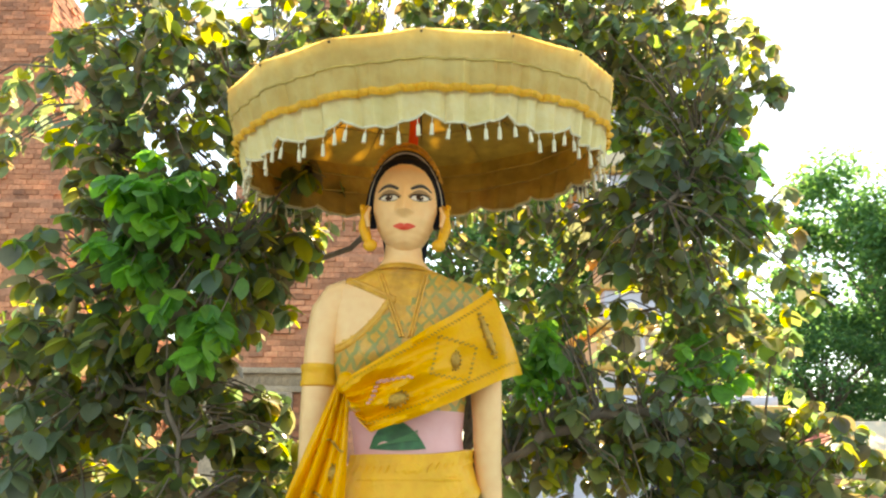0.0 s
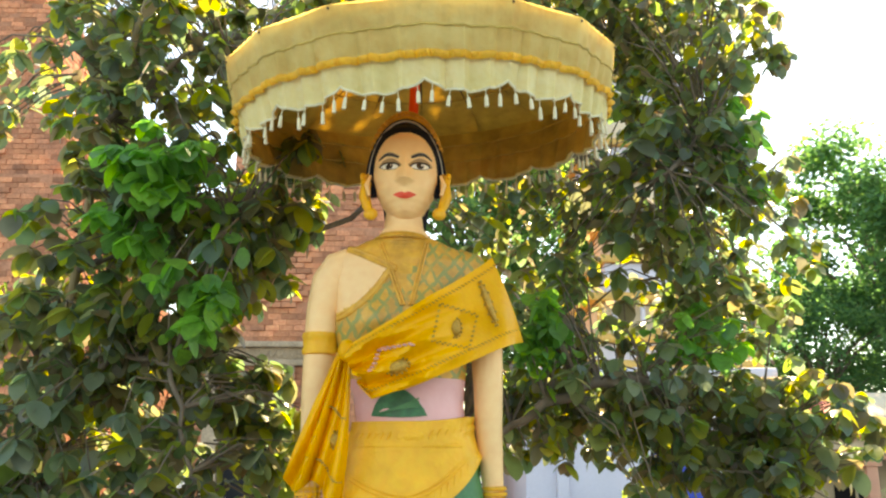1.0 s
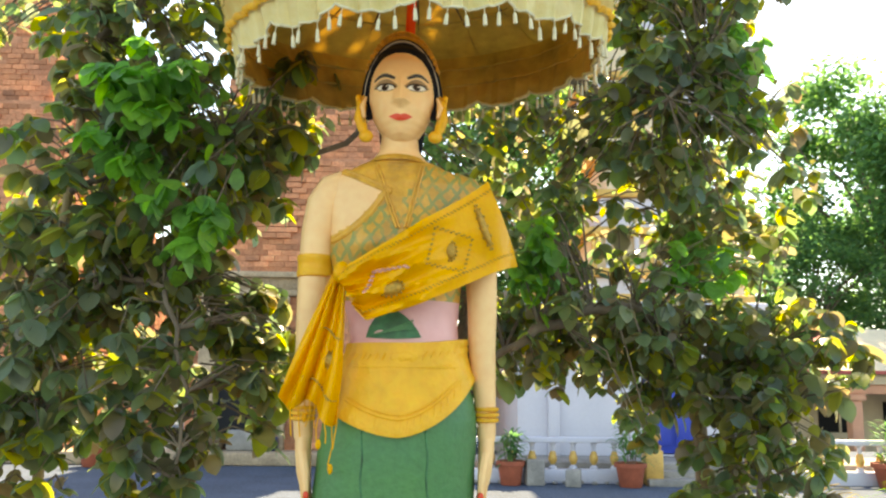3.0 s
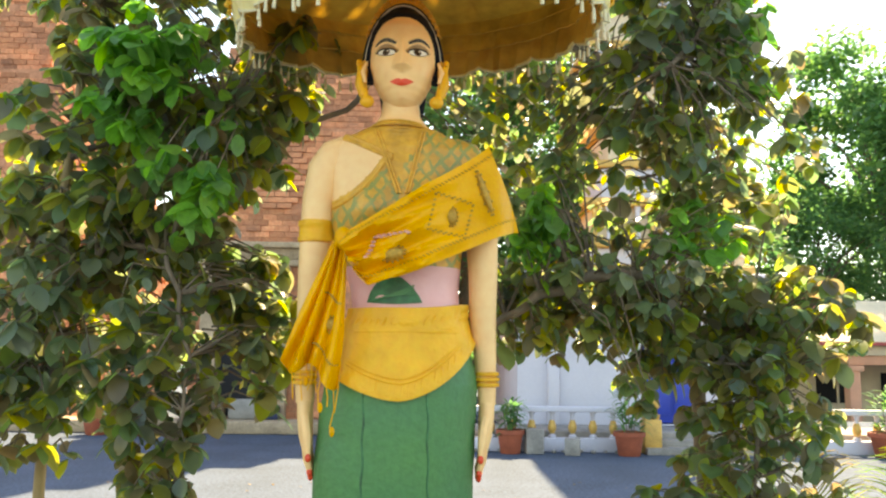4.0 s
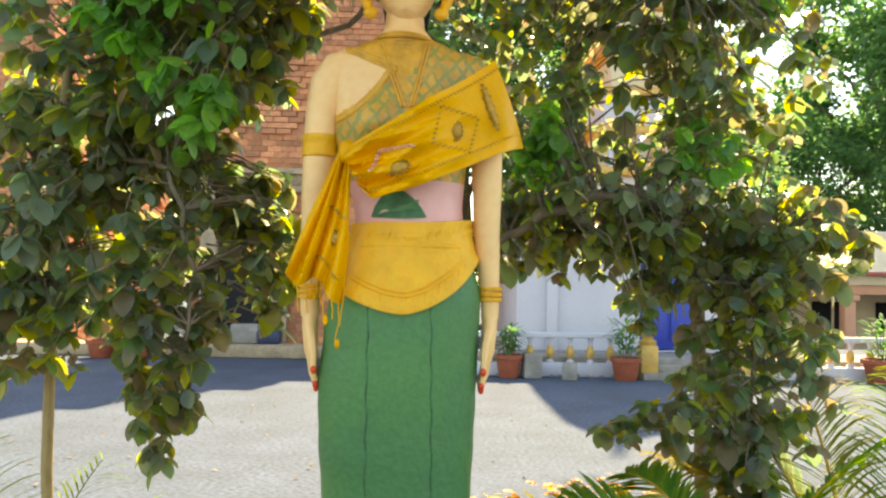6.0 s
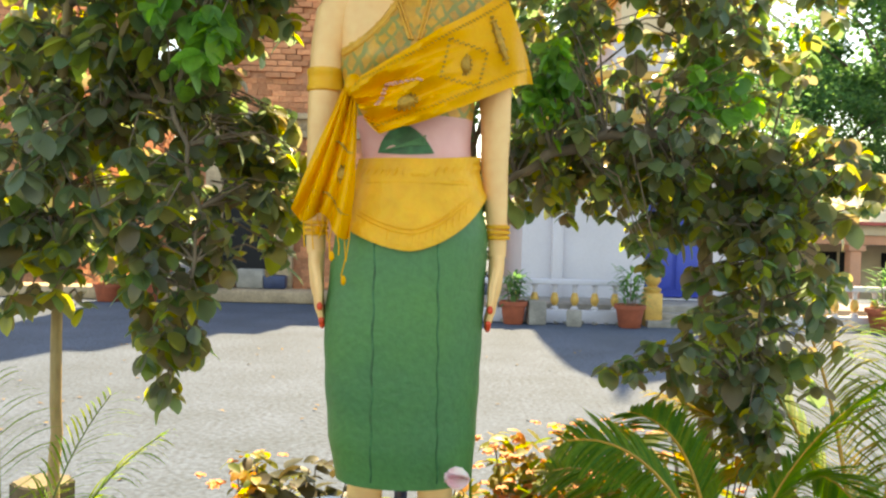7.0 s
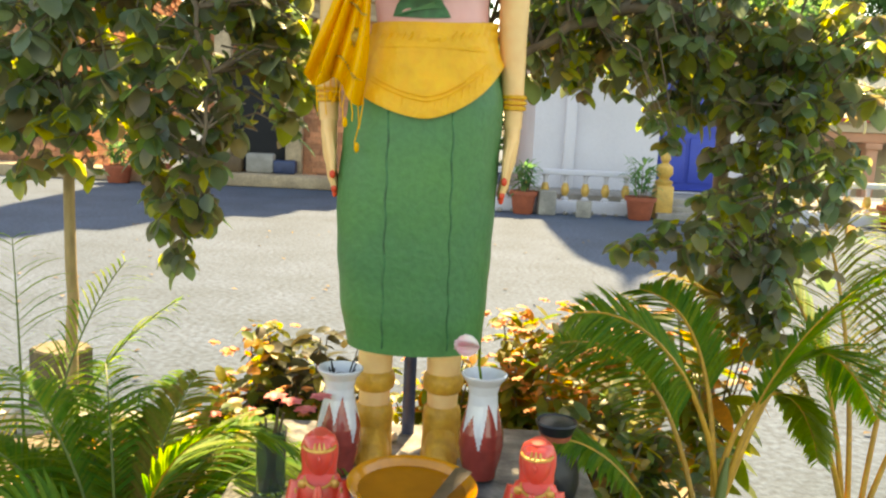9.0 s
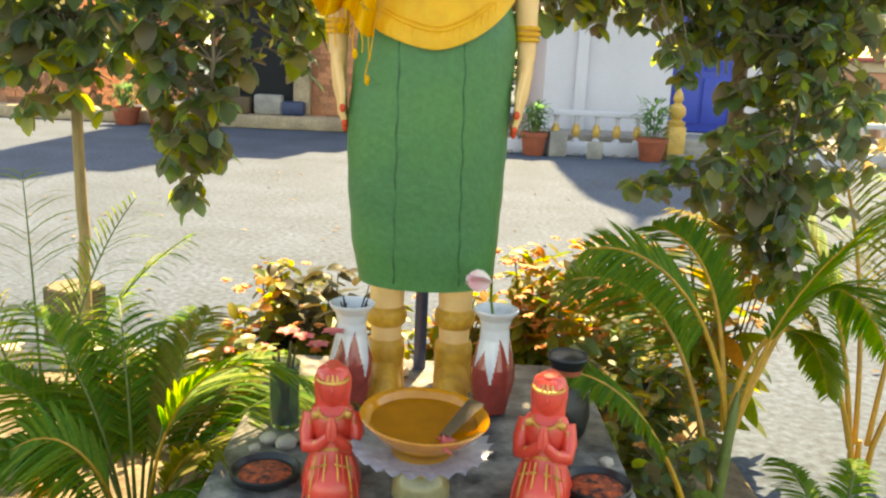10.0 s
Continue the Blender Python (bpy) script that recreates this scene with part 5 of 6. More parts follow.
    ob = thing("tree", place, label, "tree", "far trees")
    x, y, z = place
    bm = bmesh.new()
    tube(bm, [(x, y, -1.2), (x + 0.2, y, height * 0.25), (x, y, height * 0.5), (x + 0.3, y, height * 0.8)], [0.3, 0.22, 0.16, 0.05], 10)
    part("trunk", bm, M["bark"], ob)
    fol = Foliage()
    shapes = [small_leaf(0.026 * height, 0.018 * height), small_leaf(0.019 * height, 0.014 * height)]
    clumps = []
    for i in range(110):
        a, h = rnd.uniform(0, 2 * math.pi), rnd.uniform(low, 1.0)
        rr = spread * math.sqrt(max(0.06, 1 - ((h - 0.5) / 0.55) ** 2)) * rnd.uniform(0.3, 1.0)
        clumps.append((Vector((x + rr * math.cos(a), y + rr * math.sin(a) * 0.8, h * height)), rnd.uniform(0.45, 0.95) * spread * 0.3))
    for i, (c, r) in enumerate(clumps):
        if i % 3 == 0:
            bm = bmesh.new()
            tube(bm, [(x, y, max(0.3, c.z * 0.55)), ((x + c.x) / 2, (y + c.y) / 2, c.z * 0.85), c], [0.09, 0.06, 0.02], 6)
            part("limb", bm, M["bark"], ob)
    for i in range(count):
        c, r = clumps[rnd.randrange(len(clumps))]
        d = Vector((rnd.gauss(0, 1), rnd.gauss(0, 1), rnd.gauss(0, 0.75)))
        p = c + d.normalized() * r * rnd.uniform(0.3, 1.0)
        fol.add(shapes[i % 2], leaf_pose(p, rnd, 0.5, rnd.uniform(0.6, 1.2)))
    fol.make("crown", M["far_leaf"], ob)


far_tree((22.3, 39, 0), 16.5, 7.8, "large leafy green tree behind the pavilion", 1, 42000, 0.08)
far_tree((13.2, 42, 0), 9.5, 5.6, "lower leafy green tree behind the temple", 4, 34000, 0.0)
far_tree((17.4, 37, 0), 8.6, 5.0, "rounded leafy green tree behind the pavilion roof", 6, 30000, 0.0)
far_tree((1.2, 27, 0), 13.0, 5.2, "leafy green tree between the tower and the temple", 2, 38000, 0.06)
far_tree((7.6, 30, 0), 11.5, 4.6, "tall leafy green tree beyond the temple", 7, 30000, 0.1)
far_tree((-6.2, 28, 0), 7.5, 3.0, "green tree between the two brick towers", 3, 8000, 0.08)


# ---- palms ----
def frond(parent, base, az, lean, length, droop, rnd, yellow=0, leaflets=44, fat=1.0, width=0.15, stalk="rachis", blade=0.0062, bare=0.28, arc=None, fan=0.0):
    """An arching palm frond: a stalk with two rows of narrow leaflets. arc: four control points of the stalk."""
    d = Vector((math.cos(az), math.sin(az), 0))
    pts = []
    for i in range(15):
        k = i / 14
        if arc:
            c = [Vector(p) for p in arc]
            pts.append(c[0] * (1 - k) ** 3 + c[1] * 3 * k * (1 - k) ** 2 + c[2] * 3 * k * k * (1 - k) + c[3] * k ** 3)
            continue
        ang = lean - droop * k ** 1.6
        step = length / 14
        if i == 0:
            p = Vector(base)
        else:
            p = pts[-1] + (d * math.cos(ang) + Vector((0, 0, math.sin(ang)))) * step
        pts.append(p)
    if arc:
        length = sum((q - p).length for p, q in zip(pts, pts[1:]))
        d = (pts[-1] - pts[0]).normalized()
        d = Vector((d.x, d.y, 0)).normalized()
    bm = bmesh.new()
    tube(bm, pts, [0.0065 * fat * (1 - 0.75 * i / 14) for i in range(15)], 6)
    side = d.cross(Vector((0, 0, 1)))
    for i in range(leaflets):
        k = bare + (1 - bare) * i / (leaflets - 1)
        q = k * 14
        a = min(13, int(q))
        p = pts[a] + (pts[a + 1] - pts[a]) * (q - a)
        t = (pts[a + 1] - pts[a]).normalized()
        ln = length * width * 2.2 * (0.55 + 0.45 * math.sin(math.pi * min(1, k * 0.95))) * rnd.uniform(0.85, 1.1) * (1 - 0.45 * max(0, k - 0.8) / 0.2)
        for s in (-1, 1):
            out = (side * s * 0.78 + t * 0.62 + Vector((0, 0, rnd.uniform(-0.05, 0.22) + s * fan))).normalized()
            wv = (out.cross(Vector((0, 0, 1))).normalized() + Vector((0, 0, rnd.uniform(-0.5, 0.5)))).normalized() * blade
            v = []
            for j in range(5):
                f = j / 4
                c = p + out * ln * f + Vector((0, 0, -(0.24 if arc else 0.42) * ln * f * f))
                w = wv * (0.5, 1.0, 0.95, 0.6, 0.05)[j]
                v += [bm.verts.new(c - w), bm.verts.new(c + w)]
            for j in range(4):
                bm.faces.new((v[2 * j], v[2 * j + 1], v[2 * j + 3], v[2 * j + 2])).material_index = 1
    part("frond", bm, [M[stalk], M[("palm", "palm_yellow", "palm_lime")[yellow]]], parent)


def palm(place, label, fronds, seed, stalk="rachis", leaflets=44, blade=0.0062, stems=5, bare=0.28):
    rnd = random.Random(seed)
    ob = thing("palm", place, label, "palm", "garden palms")
    bm = bmesh.new()
    for i in range(stems):
        a = rnd.uniform(0, 6.28)
        tube(bm, [(place[0] + 0.03 * math.cos(a), place[1] + 0.03 * math.sin(a), place[2]), (place[0] + 0.05 * math.cos(a), place[1] + 0.05 * math.sin(a), place[2] + 0.13)], [0.013, 0.009], 8)
    part("stem", bm, M["rachis"], ob)
    for az, lean, length, droop, yellow in fronds:
        b = (place[0] + 0.04 * math.cos(radians(az)), place[1] + 0.04 * math.sin(radians(az)), place[2] + 0.12)
        frond(ob, b, radians(az), radians(lean), length, radians(droop), rnd, yellow, stalk=stalk, fat=1.5 if stalk == "rachis" else 0.9, leaflets=leaflets, blade=blade * (1.7 if yellow == 2 else 1.0), bare=bare)


def arching_palm():
    rnd = random.Random(31)
    ob = thing("palm", (0.735, 1.93, 0.0), "green palm with arching fronds and yellow stalks beside the plinth", "palm", "garden palms")
    bm = bmesh.new()
    tube(bm, [(0.725, 1.92, 0.0), (0.725, 1.92, 0.22), (0.745, 1.93, 0.46), (0.755, 1.94, 0.52)], [0.021, 0.017, 0.012, 0.005], 10)
    part("stem", bm, M["green_stalk"], ob)
    for arc, tone, width, fan, bare in ((((0.742, 1.94, 0.40), (0.70, 1.95, 0.70), (0.54, 1.97, 0.90), (0.36, 1.98, 0.86)), 0, 0.16, 0.45, 0.36),
                                        (((0.750, 1.94, 0.40), (0.79, 1.94, 0.66), (0.90, 1.95, 0.90), (1.16, 1.96, 1.04)), 0, 0.17, 0.45, 0.34),
                                        (((0.760, 1.95, 0.42), (0.88, 2.04, 0.70), (0.98, 2.06, 0.95), (1.18, 2.06, 0.60)), 0, 0.15, 0.30, 0.42),
                                        (((0.72, 1.95, 0.24), (0.68, 2.10, 0.62), (0.56, 2.16, 0.78), (0.36, 2.18, 0.73)), 0, 0.15, 0.40, 0.30),
                                        (((0.66, 1.86, 0.16), (0.56, 1.82, 0.44), (0.44, 1.80, 0.60), (0.30, 1.78, 0.615)), 0, 0.12, 0.25, 0.35),
                                        (((0.745, 1.96, 0.46), (0.84, 2.08, 0.70), (0.99, 2.10, 0.72), (1.06, 2.10, 0.46)), 2, 0.13, 0.10, 0.50),
                                        (((0.74, 1.97, 0.40), (0.76, 2.10, 0.72), (0.72, 2.22, 0.86), (0.60, 2.32, 0.86)), 0, 0.16, 0.20, 0.30)):
        frond(ob, arc[0], 0, 0, 1, 0, rnd, tone, 78, 1.25, width * 0.76, "rachis", 0.0075 if tone == 2 else 0.0046, bare, arc, fan)


arching_palm()
palm((1.02, 1.85, 0.0), "low young palm with fine green fronds", [(160, 42, 0.26, 60, 0), (100, 50, 0.30, 55, 0), (30, 38, 0.30, 60, 0), (-20, 40, 0.28, 60, 0), (-70, 44, 0.26, 70, 0), (60, 54, 0.30, 50, 0)], 35, "green_stalk", 40, 0.0045, 3)
palm((1.40, 2.50, 0.0), "palm with thin yellowing fronds beside the tree", [(100, 84, 1.25, 40, 1), (45, 80, 1.2, 45, 0), (140, 82, 1.1, 45, 0), (170, 76, 1.0, 60, 1), (20, 72, 1.05, 60, 0)], 32, leaflets=80, blade=0.0050, stems=3)
palm((-0.70, 1.80, 0.03), "bushy green palm beside the plinth",
     [(15, 70, 0.62, 80, 0), (40, 76, 0.56, 70, 0), (85, 74, 0.60, 55, 0), (125, 70, 0.60, 62, 0), (160, 66, 0.58, 74, 0), (195, 60, 0.54, 80, 0), (-20, 58, 0.50, 86, 0), (-70, 60, 0.46, 88, 0),
      (70, 80, 0.56, 44, 1), (235, 56, 0.46, 84, 0), (10, 52, 0.50, 62, 1), (100, 66, 0.54, 68, 0), (140, 58, 0.52, 68, 0), (-45, 66, 0.46, 84, 0), (175, 72, 0.6, 62, 0), (55, 64, 0.54, 70, 1), (115, 80, 0.6, 52, 0), (150, 78, 0.64, 56, 0),
      (5, 62, 0.56, 70, 1), (210, 70, 0.5, 75, 0)], 33, "green_stalk", 56, 0.0048)
yellowing = thing("palm", (-0.66, 1.72, 0.03), "young palm with a yellow arching stalk beside the plinth", "palm", "garden palms")
rnd = random.Random(36)
for arc, tone in ((((-0.66, 1.72, 0.03), (-0.65, 1.71, 0.60), (-0.46, 1.70, 0.69), (-0.29, 1.70, 0.60)), 0), (((-0.67, 1.72, 0.03), (-0.62, 1.70, 0.40), (-0.50, 1.68, 0.52), (-0.42, 1.66, 0.40)), 1),
                  (((-0.68, 1.73, 0.03), (-0.70, 1.71, 0.36), (-0.80, 1.68, 0.52), (-0.92, 1.66, 0.42)), 0)):
    frond(yellowing, arc[0], 0, 0, 1, 0, rnd, tone, 50, 0.9, 0.13, "rachis", 0.0050, 0.34, arc, 0.35)
palm((-1.08, 2.15, 0.03), "thin palm seedling near the stump", [(60, 84, 0.78, 40, 0), (20, 80, 0.74, 46, 0), (170, 82, 0.70, 45, 1), (120, 86, 0.82, 35, 0), (-20, 74, 0.62, 55, 0)], 34, "green_stalk", 26, 0.0032, 3)


# ---- shrubs ----
def shrub(place, size, label, mat, seed, count=420, flowers=0, petal="orangeflower", leaf=(0.07, 0.035)):
    rnd = random.Random(seed)
    ob = thing("shrub", place, label, "shrub", "flower bed shrubs")
    x, y, z = place
    fol = Foliage()
    stems = bmesh.new()
    shape = leaf_shape(leaf[0], leaf[1], 0.2, 0.2)
    for i in range(16):
        a, r = rnd.uniform(0, 6.28), rnd.uniform(0.1, 1.0)
        tip = Vector((x + size[0] * r * math.cos(a), y + size[1] * r * math.sin(a), z + size[2] * rnd.uniform(0.5, 1.0)))
        b = Vector((x + 0.15 * (tip.x - x), y + 0.15 * (tip.y - y), z))
        tube(stems, [b, (b + tip) / 2 + Vector((0, 0, 0.03)), tip], [0.005, 0.004, 0.002], 5)
        for j in range(count // 16):
            k = rnd.uniform(0.25, 1.05)
            p = b + (tip - b) * k + Vector((rnd.uniform(-1, 1), rnd.uniform(-1, 1), rnd.uniform(-1, 1))) * 0.03
            fol.add(shape, leaf_pose(p, rnd, 0.2, rnd.uniform(0.5, 1.1)))
    tagged(part("stem", stems, M["bark"], ob), kind="stuff")
    fol.make("foliage", M[mat], ob)
    pet = leaf_shape(0.021, 0.019, 0.4, 0.1)
    for i in range(flowers):
        a, r = rnd.uniform(0, 6.28), 0.85 * math.sqrt(rnd.uniform(0.0, 1.0))
        p = Vector((x + size[0] * r * math.cos(a), y + size[1] * r * math.sin(a), z + size[2] * rnd.uniform(0.5, 0.97)))
        fl = Foliage()
        for j in range(6):
            fl.add(pet, Matrix.Translation(p) @ Euler((rnd.uniform(-0.2, 0.5), 0, j * 1.05)).to_matrix().to_4x4())
        fl.make("blossom", M[petal], ob, "")


shrub((0.36, 2.62, 0.03), (0.28, 0.22, 0.68), "shrub with yellow-green leaves and orange blossoms", "shrub", 41, 1500, 90)
shrub((0.62, 2.85, 0.03), (0.28, 0.2, 0.70), "croton shrub with orange and yellow leaves", "shrub", 42, 1500, 60)
shrub((0.05, 2.75, 0.03), (0.25, 0.2, 0.52), "low shrub with orange blossoms behind the statue", "shrub", 43, 800, 18)
shrub((-0.36, 2.58, 0.03), (0.34, 0.2, 0.62), "dark wilted shrub with drooping leaves", "dark_shrub", 44, 640, 6, leaf=(0.08, 0.055))
shrub((-0.40, 2.50, 0.03), (0.34, 0.16, 0.50), "yellow-green shrub with small leaves behind the vase", "shrub", 57, 900, 14)
shrub((-0.55, 2.70, 0.03), (0.22, 0.2, 0.58), "thin shrub with yellowing leaves and orange blossoms", "shrub", 45, 900, 12)
shrub((0.96, 2.72, 0.03), (0.20, 0.18, 0.78), "upright shrub with long red-brown leaves", "shrub", 46, 230, 4, leaf=(0.16, 0.05))
shrub((0.62, 2.26, 0.03), (0.24, 0.18, 0.52), "dark green leafy shrub under the palm", "leaf", 54, 1200, 4, leaf=(0.075, 0.030))
shrub((0.58, 1.98, 0.03), (0.14, 0.16, 0.34), "low leafy plants between the plinth and the palm", "leaf", 58, 500, 3, leaf=(0.07, 0.035))
shrub((0.50, 1.85, 0.03), (0.10, 0.16, 0.26), "low green ground cover along the plinth", "leaf", 55, 260, 0)
shrub((0.46, 2.15, 0.03), (0.14, 0.2, 0.50), "green leafy shrub beside the plinth", "shrub", 47, 420, 5)
shrub((-0.56, 2.30, 0.03), (0.14, 0.2, 0.45), "low shrub with pink blossoms beside the plinth", "shrub", 48, 320, 12, "pinkflower")
shrub((-0.58, 1.55, 0.03), (0.16, 0.2, 0.28), "low green ground cover beside the plinth", "shrub", 51, 420, 0)
shrub((-1.15, 1.75, 0.03), (0.25, 0.2, 0.24), "low green ground cover under the palm", "shrub", 52, 420, 0)
shrub((-1.0, 2.5, 0.03), (0.3, 0.2, 0.26), "low leafy ground cover by the young tree", "shrub", 53, 420, 2)
shrub((-0.3, 2.42, 0.03), (0.2, 0.1, 0.40), "small shrub with yellow leaves behind the plinth", "shrub", 50, 300, 6)


def grass_patch():
    rnd = random.Random(91)
    ob = thing("grass", (1.12, 1.75, 0.0), "rough green grass at the edge of the flower bed", "grass", kind="stuff")
    fol = Foliage()
    for i in range(1600):
        a, r = rnd.uniform(0, 6.28), math.sqrt(rnd.uniform(0, 1))
        p = Vector((1.12 + 0.42 * r * math.cos(a), 1.72 + 0.36 * r * math.sin(a), 0.012))
        h = rnd.uniform(0.03, 0.085)
        pts = np.array([(-0.0022, 0, 0), (0.0022, 0, 0), (0.0018, h * 0.25, h * 0.6), (0, h * 0.6, h)])
        fol.add((pts, [(0, 1, 2), (0, 2, 3)]), Matrix.Translation(p) @ Euler((0, 0, rnd.uniform(0, 6.28))).to_matrix().to_4x4())
    fol.make("blades", M["palm_lime"], ob)


grass_patch()


# ---- stump ----
def stump():
    ob = thing("tree_stump", (-1.52, 3.35, 0), "sawn tree stump with a pale cut top", "stump")
    bm = bmesh.new()
    rnd = random.Random(8)
    w = [rnd.uniform(-0.012, 0.012) for _ in range(24)]
    loft(bm, [[(-1.52 + (r + w[i]) * math.cos(a), 3.35 + (r + w[i]) * math.sin(a), z) for i, a in ((i, 2 * math.pi * i / 24) for i in range(24))] for r, z in ((0.140, -0.02), (0.120, 0.08), (0.112, 0.20), (0.112, 0.305))])
    part("trunk", bm, M["stump_bark"], ob)
    bm = bmesh.new()
    loft(bm, [[(-1.52 + (r + w[i] * 0.9) * math.cos(a), 3.35 + (r + w[i] * 0.9) * math.sin(a), z) for i, a in ((i, 2 * math.pi * i / 24) for i in range(24))] for r, z in ((0.106, 0.306), (0.104, 0.311))])
    part("cut_face", bm, M["cutwood"], ob)


stump()


# ---- offerings on the plinth ----
TOP = 0.451


def drip_vase(x, y, label):
    ob = thing("vase", (x, y, TOP), label, "vase", "glazed vases")
    prof = [(0.034, 0.0), (0.040, 0.004), (0.042, 0.02), (0.050, 0.05), (0.056, 0.085), (0.054, 0.12), (0.045, 0.155), (0.037, 0.19), (0.035, 0.215), (0.040, 0.238), (0.054, 0.256), (0.056, 0.262), (0.052, 0.264), (0.034, 0.24), (0.030, 0.21)]
    bm = bmesh.new()
    fine = []
    for (r0, z0), (r1, z1) in zip(prof, prof[1:]):
        n = 12 if z1 > z0 + 0.012 else 1
        fine += [(r0 + (r1 - r0) * k / n, z0 + (z1 - z0) * k / n) for k in range(n)]
    fine.append(prof[-1])
    for f in loft(bm, [oval(x, y, TOP + z, r, r, 120) for r, z in fine], 0):
        c = f.calc_center_median()
        a = math.atan2(c.y - y, c.x - x)
        w = abs(((a / (2 * math.pi) * 7 + x * 3) % 1) * 2 - 1)
        drip = 0.102 + 0.028 * math.sin(a * 3 + x * 30) + 0.085 * w ** 0.8
        if c.z - TOP > drip:
            f.material_index = 1
    part("body", bm, [M["red_glaze"], M["white_glaze"]], ob)
    return ob


left_vase = drip_vase(-0.208, 1.925, "red vase with dripping white glaze, full of ash")
bm = bmesh.new()
rnd = random.Random(2)
lathe(bm, [(0.033, TOP + 0.225), (0.034, TOP + 0.236), (0.02, TOP + 0.244)], -0.208, 1.925, 20)
part("ash", bm, M["black_clay"], left_vase, "black incense ash")
for i in range(7):
    a = rnd.uniform(0, 6.28)
    bm = bmesh.new()
    px, py = -0.208 + 0.02 * math.cos(a), 1.925 + 0.02 * math.sin(a)
    tube(bm, [(px, py, TOP + 0.23), (px + rnd.uniform(-0.02, 0.02), py, TOP + rnd.uniform(0.26, 0.285))], 0.0022, 5)
    part("incense_stub", bm, M["black_clay"], left_vase)
drip_vase(0.140, 1.925, "red vase with dripping white glaze holding a lotus")


def lotus_flower():
    ob = thing("lotus_flower", (0.140, 1.92, TOP + 0.22), "cut lotus with pale pink petals in the vase", "flower")
    tip = Vector((0.122, 1.88, 0.79))
    bm = bmesh.new()
    tube(bm, [(0.140, 1.92, TOP + 0.2), (0.125, 1.91, 0.74), tip], 0.0035, 6)
    part("stem", bm, M["palm"], ob)
    axis = Vector((-0.95, -0.10, 0.12)).normalized()
    rot = axis.to_track_quat("Y", "Z").to_matrix().to_4x4()
    shape = leaf_shape(0.062, 0.045, 0.8, -0.12)
    for i in range(9):
        ring = i // 5
        m = Matrix.Translation(tip) @ rot @ Euler((0, i * 1.3, 0)).to_matrix().to_4x4() @ Euler((radians(-10 - 8 * ring), 0, 0)).to_matrix().to_4x4()
        f = Foliage()
        f.add(shape, m)
        f.make("petal", M["lotus"], ob, "")


lotus_flower()


def kneeling_figure(x, y, turn):
    """A plain kneeling votive figure with joined palms."""
    bm = bmesh.new()
    loft(bm, [oval(0, 0.02, 0.0, 0.062, 0.085, 28, 2.6), oval(0, 0.02, 0.02, 0.066, 0.088, 28, 2.6), oval(0, 0.02, 0.045, 0.060, 0.078, 28), oval(0, 0.02, 0.07, 0.050, 0.055, 28), oval(0, 0.018, 0.10, 0.043, 0.036, 28),
              oval(0, 0.016, 0.13, 0.046, 0.034, 28), oval(0, 0.016, 0.155, 0.052, 0.032, 28), oval(0, 0.018, 0.170, 0.044, 0.026, 28), oval(0, 0.018, 0.182, 0.018, 0.018, 28)], 0)
    loft(bm, [oval(0, 0.012, z, r, r * 1.05, 24) for r, z in ((0.015, 0.178), (0.022, 0.186), (0.029, 0.198), (0.032, 0.213), (0.031, 0.228), (0.027, 0.241), (0.018, 0.250), (0.006, 0.254))], 0)
    loft(bm, [oval(0, 0.02, z, r, r * 1.0, 24) for r, z in ((0.031, 0.206), (0.035, 0.222), (0.033, 0.238), (0.026, 0.248), (0.014, 0.255))], 0)
    tube(bm, [(0.033 * math.cos(a), 0.012 - 0.034 * math.sin(a), 0.232) for a in (math.pi * i / 14 for i in range(15))], 0.0035, 6, 1)
    for k in (-2, -1, 0, 1, 2):
        tube(bm, [(0.010 * k, -0.021 + 0.0035 * k * k, 0.233), (0.009 * k, -0.015 + 0.003 * k * k, 0.248 - 0.002 * k * k)], [0.0042, 0.0016], 6, 1)
    # head cloth falling to the shoulders
    loft(bm, [oval(0, 0.026, z, r, 0.027, 24) for r, z in ((0.042, 0.160), (0.038, 0.172), (0.038, 0.190), (0.0405, 0.210), (0.040, 0.230), (0.033, 0.247), (0.017, 0.256))], 0)
    tube(bm, [(0.030 * math.cos(a), 0.006 - 0.030 * math.sin(a), 0.172 - 0.012 * math.sin(a)) for a in (math.pi * i / 14 for i in range(15))], 0.0032, 6, 1)
    for s in (-1, 1):
        for k in range(5):
            ball(bm, (s * (0.012 + 0.009 * k), -0.043 + 0.004 * k, 0.075 - 0.004 * k), 0.0042, 1, 6, (1.2, 0.6, 0.8))
            ball(bm, (s * 0.048, -0.008 + 0.002 * k, 0.152 - 0.006 * k), 0.0030, 1, 6)
    ball(bm, (0, -0.022, 0.216), 0.0055, 0, 7, (0.8, 1, 1.5))
    for s in (-1, 1):
        tube(bm, [(s * 0.046, 0.016, 0.16), (s * 0.053, 0.005, 0.125), (s * 0.050, -0.014, 0.102), (s * 0.028, -0.036, 0.112), (s * 0.006, -0.046, 0.135)], [0.017, 0.018, 0.017, 0.013, 0.010], 10, 0)
        tube(bm, [(s * 0.005, -0.046, 0.128), (s * 0.004, -0.044, 0.150), (s * 0.002, -0.040, 0.172)], [0.009, 0.008, 0.004], 8, 0)
        ball(bm, (s * 0.034, -0.008, 0.163), 0.009, 1, 7, (1.2, 0.6, 1))
        tube(bm, [(s * 0.030 + 0.009 * math.cos(a), -0.038, 0.112 + 0.011 * math.sin(a)) for a in (6.283 * i / 10 for i in range(11))], 0.003, 5, 1)
        for k in range(4):
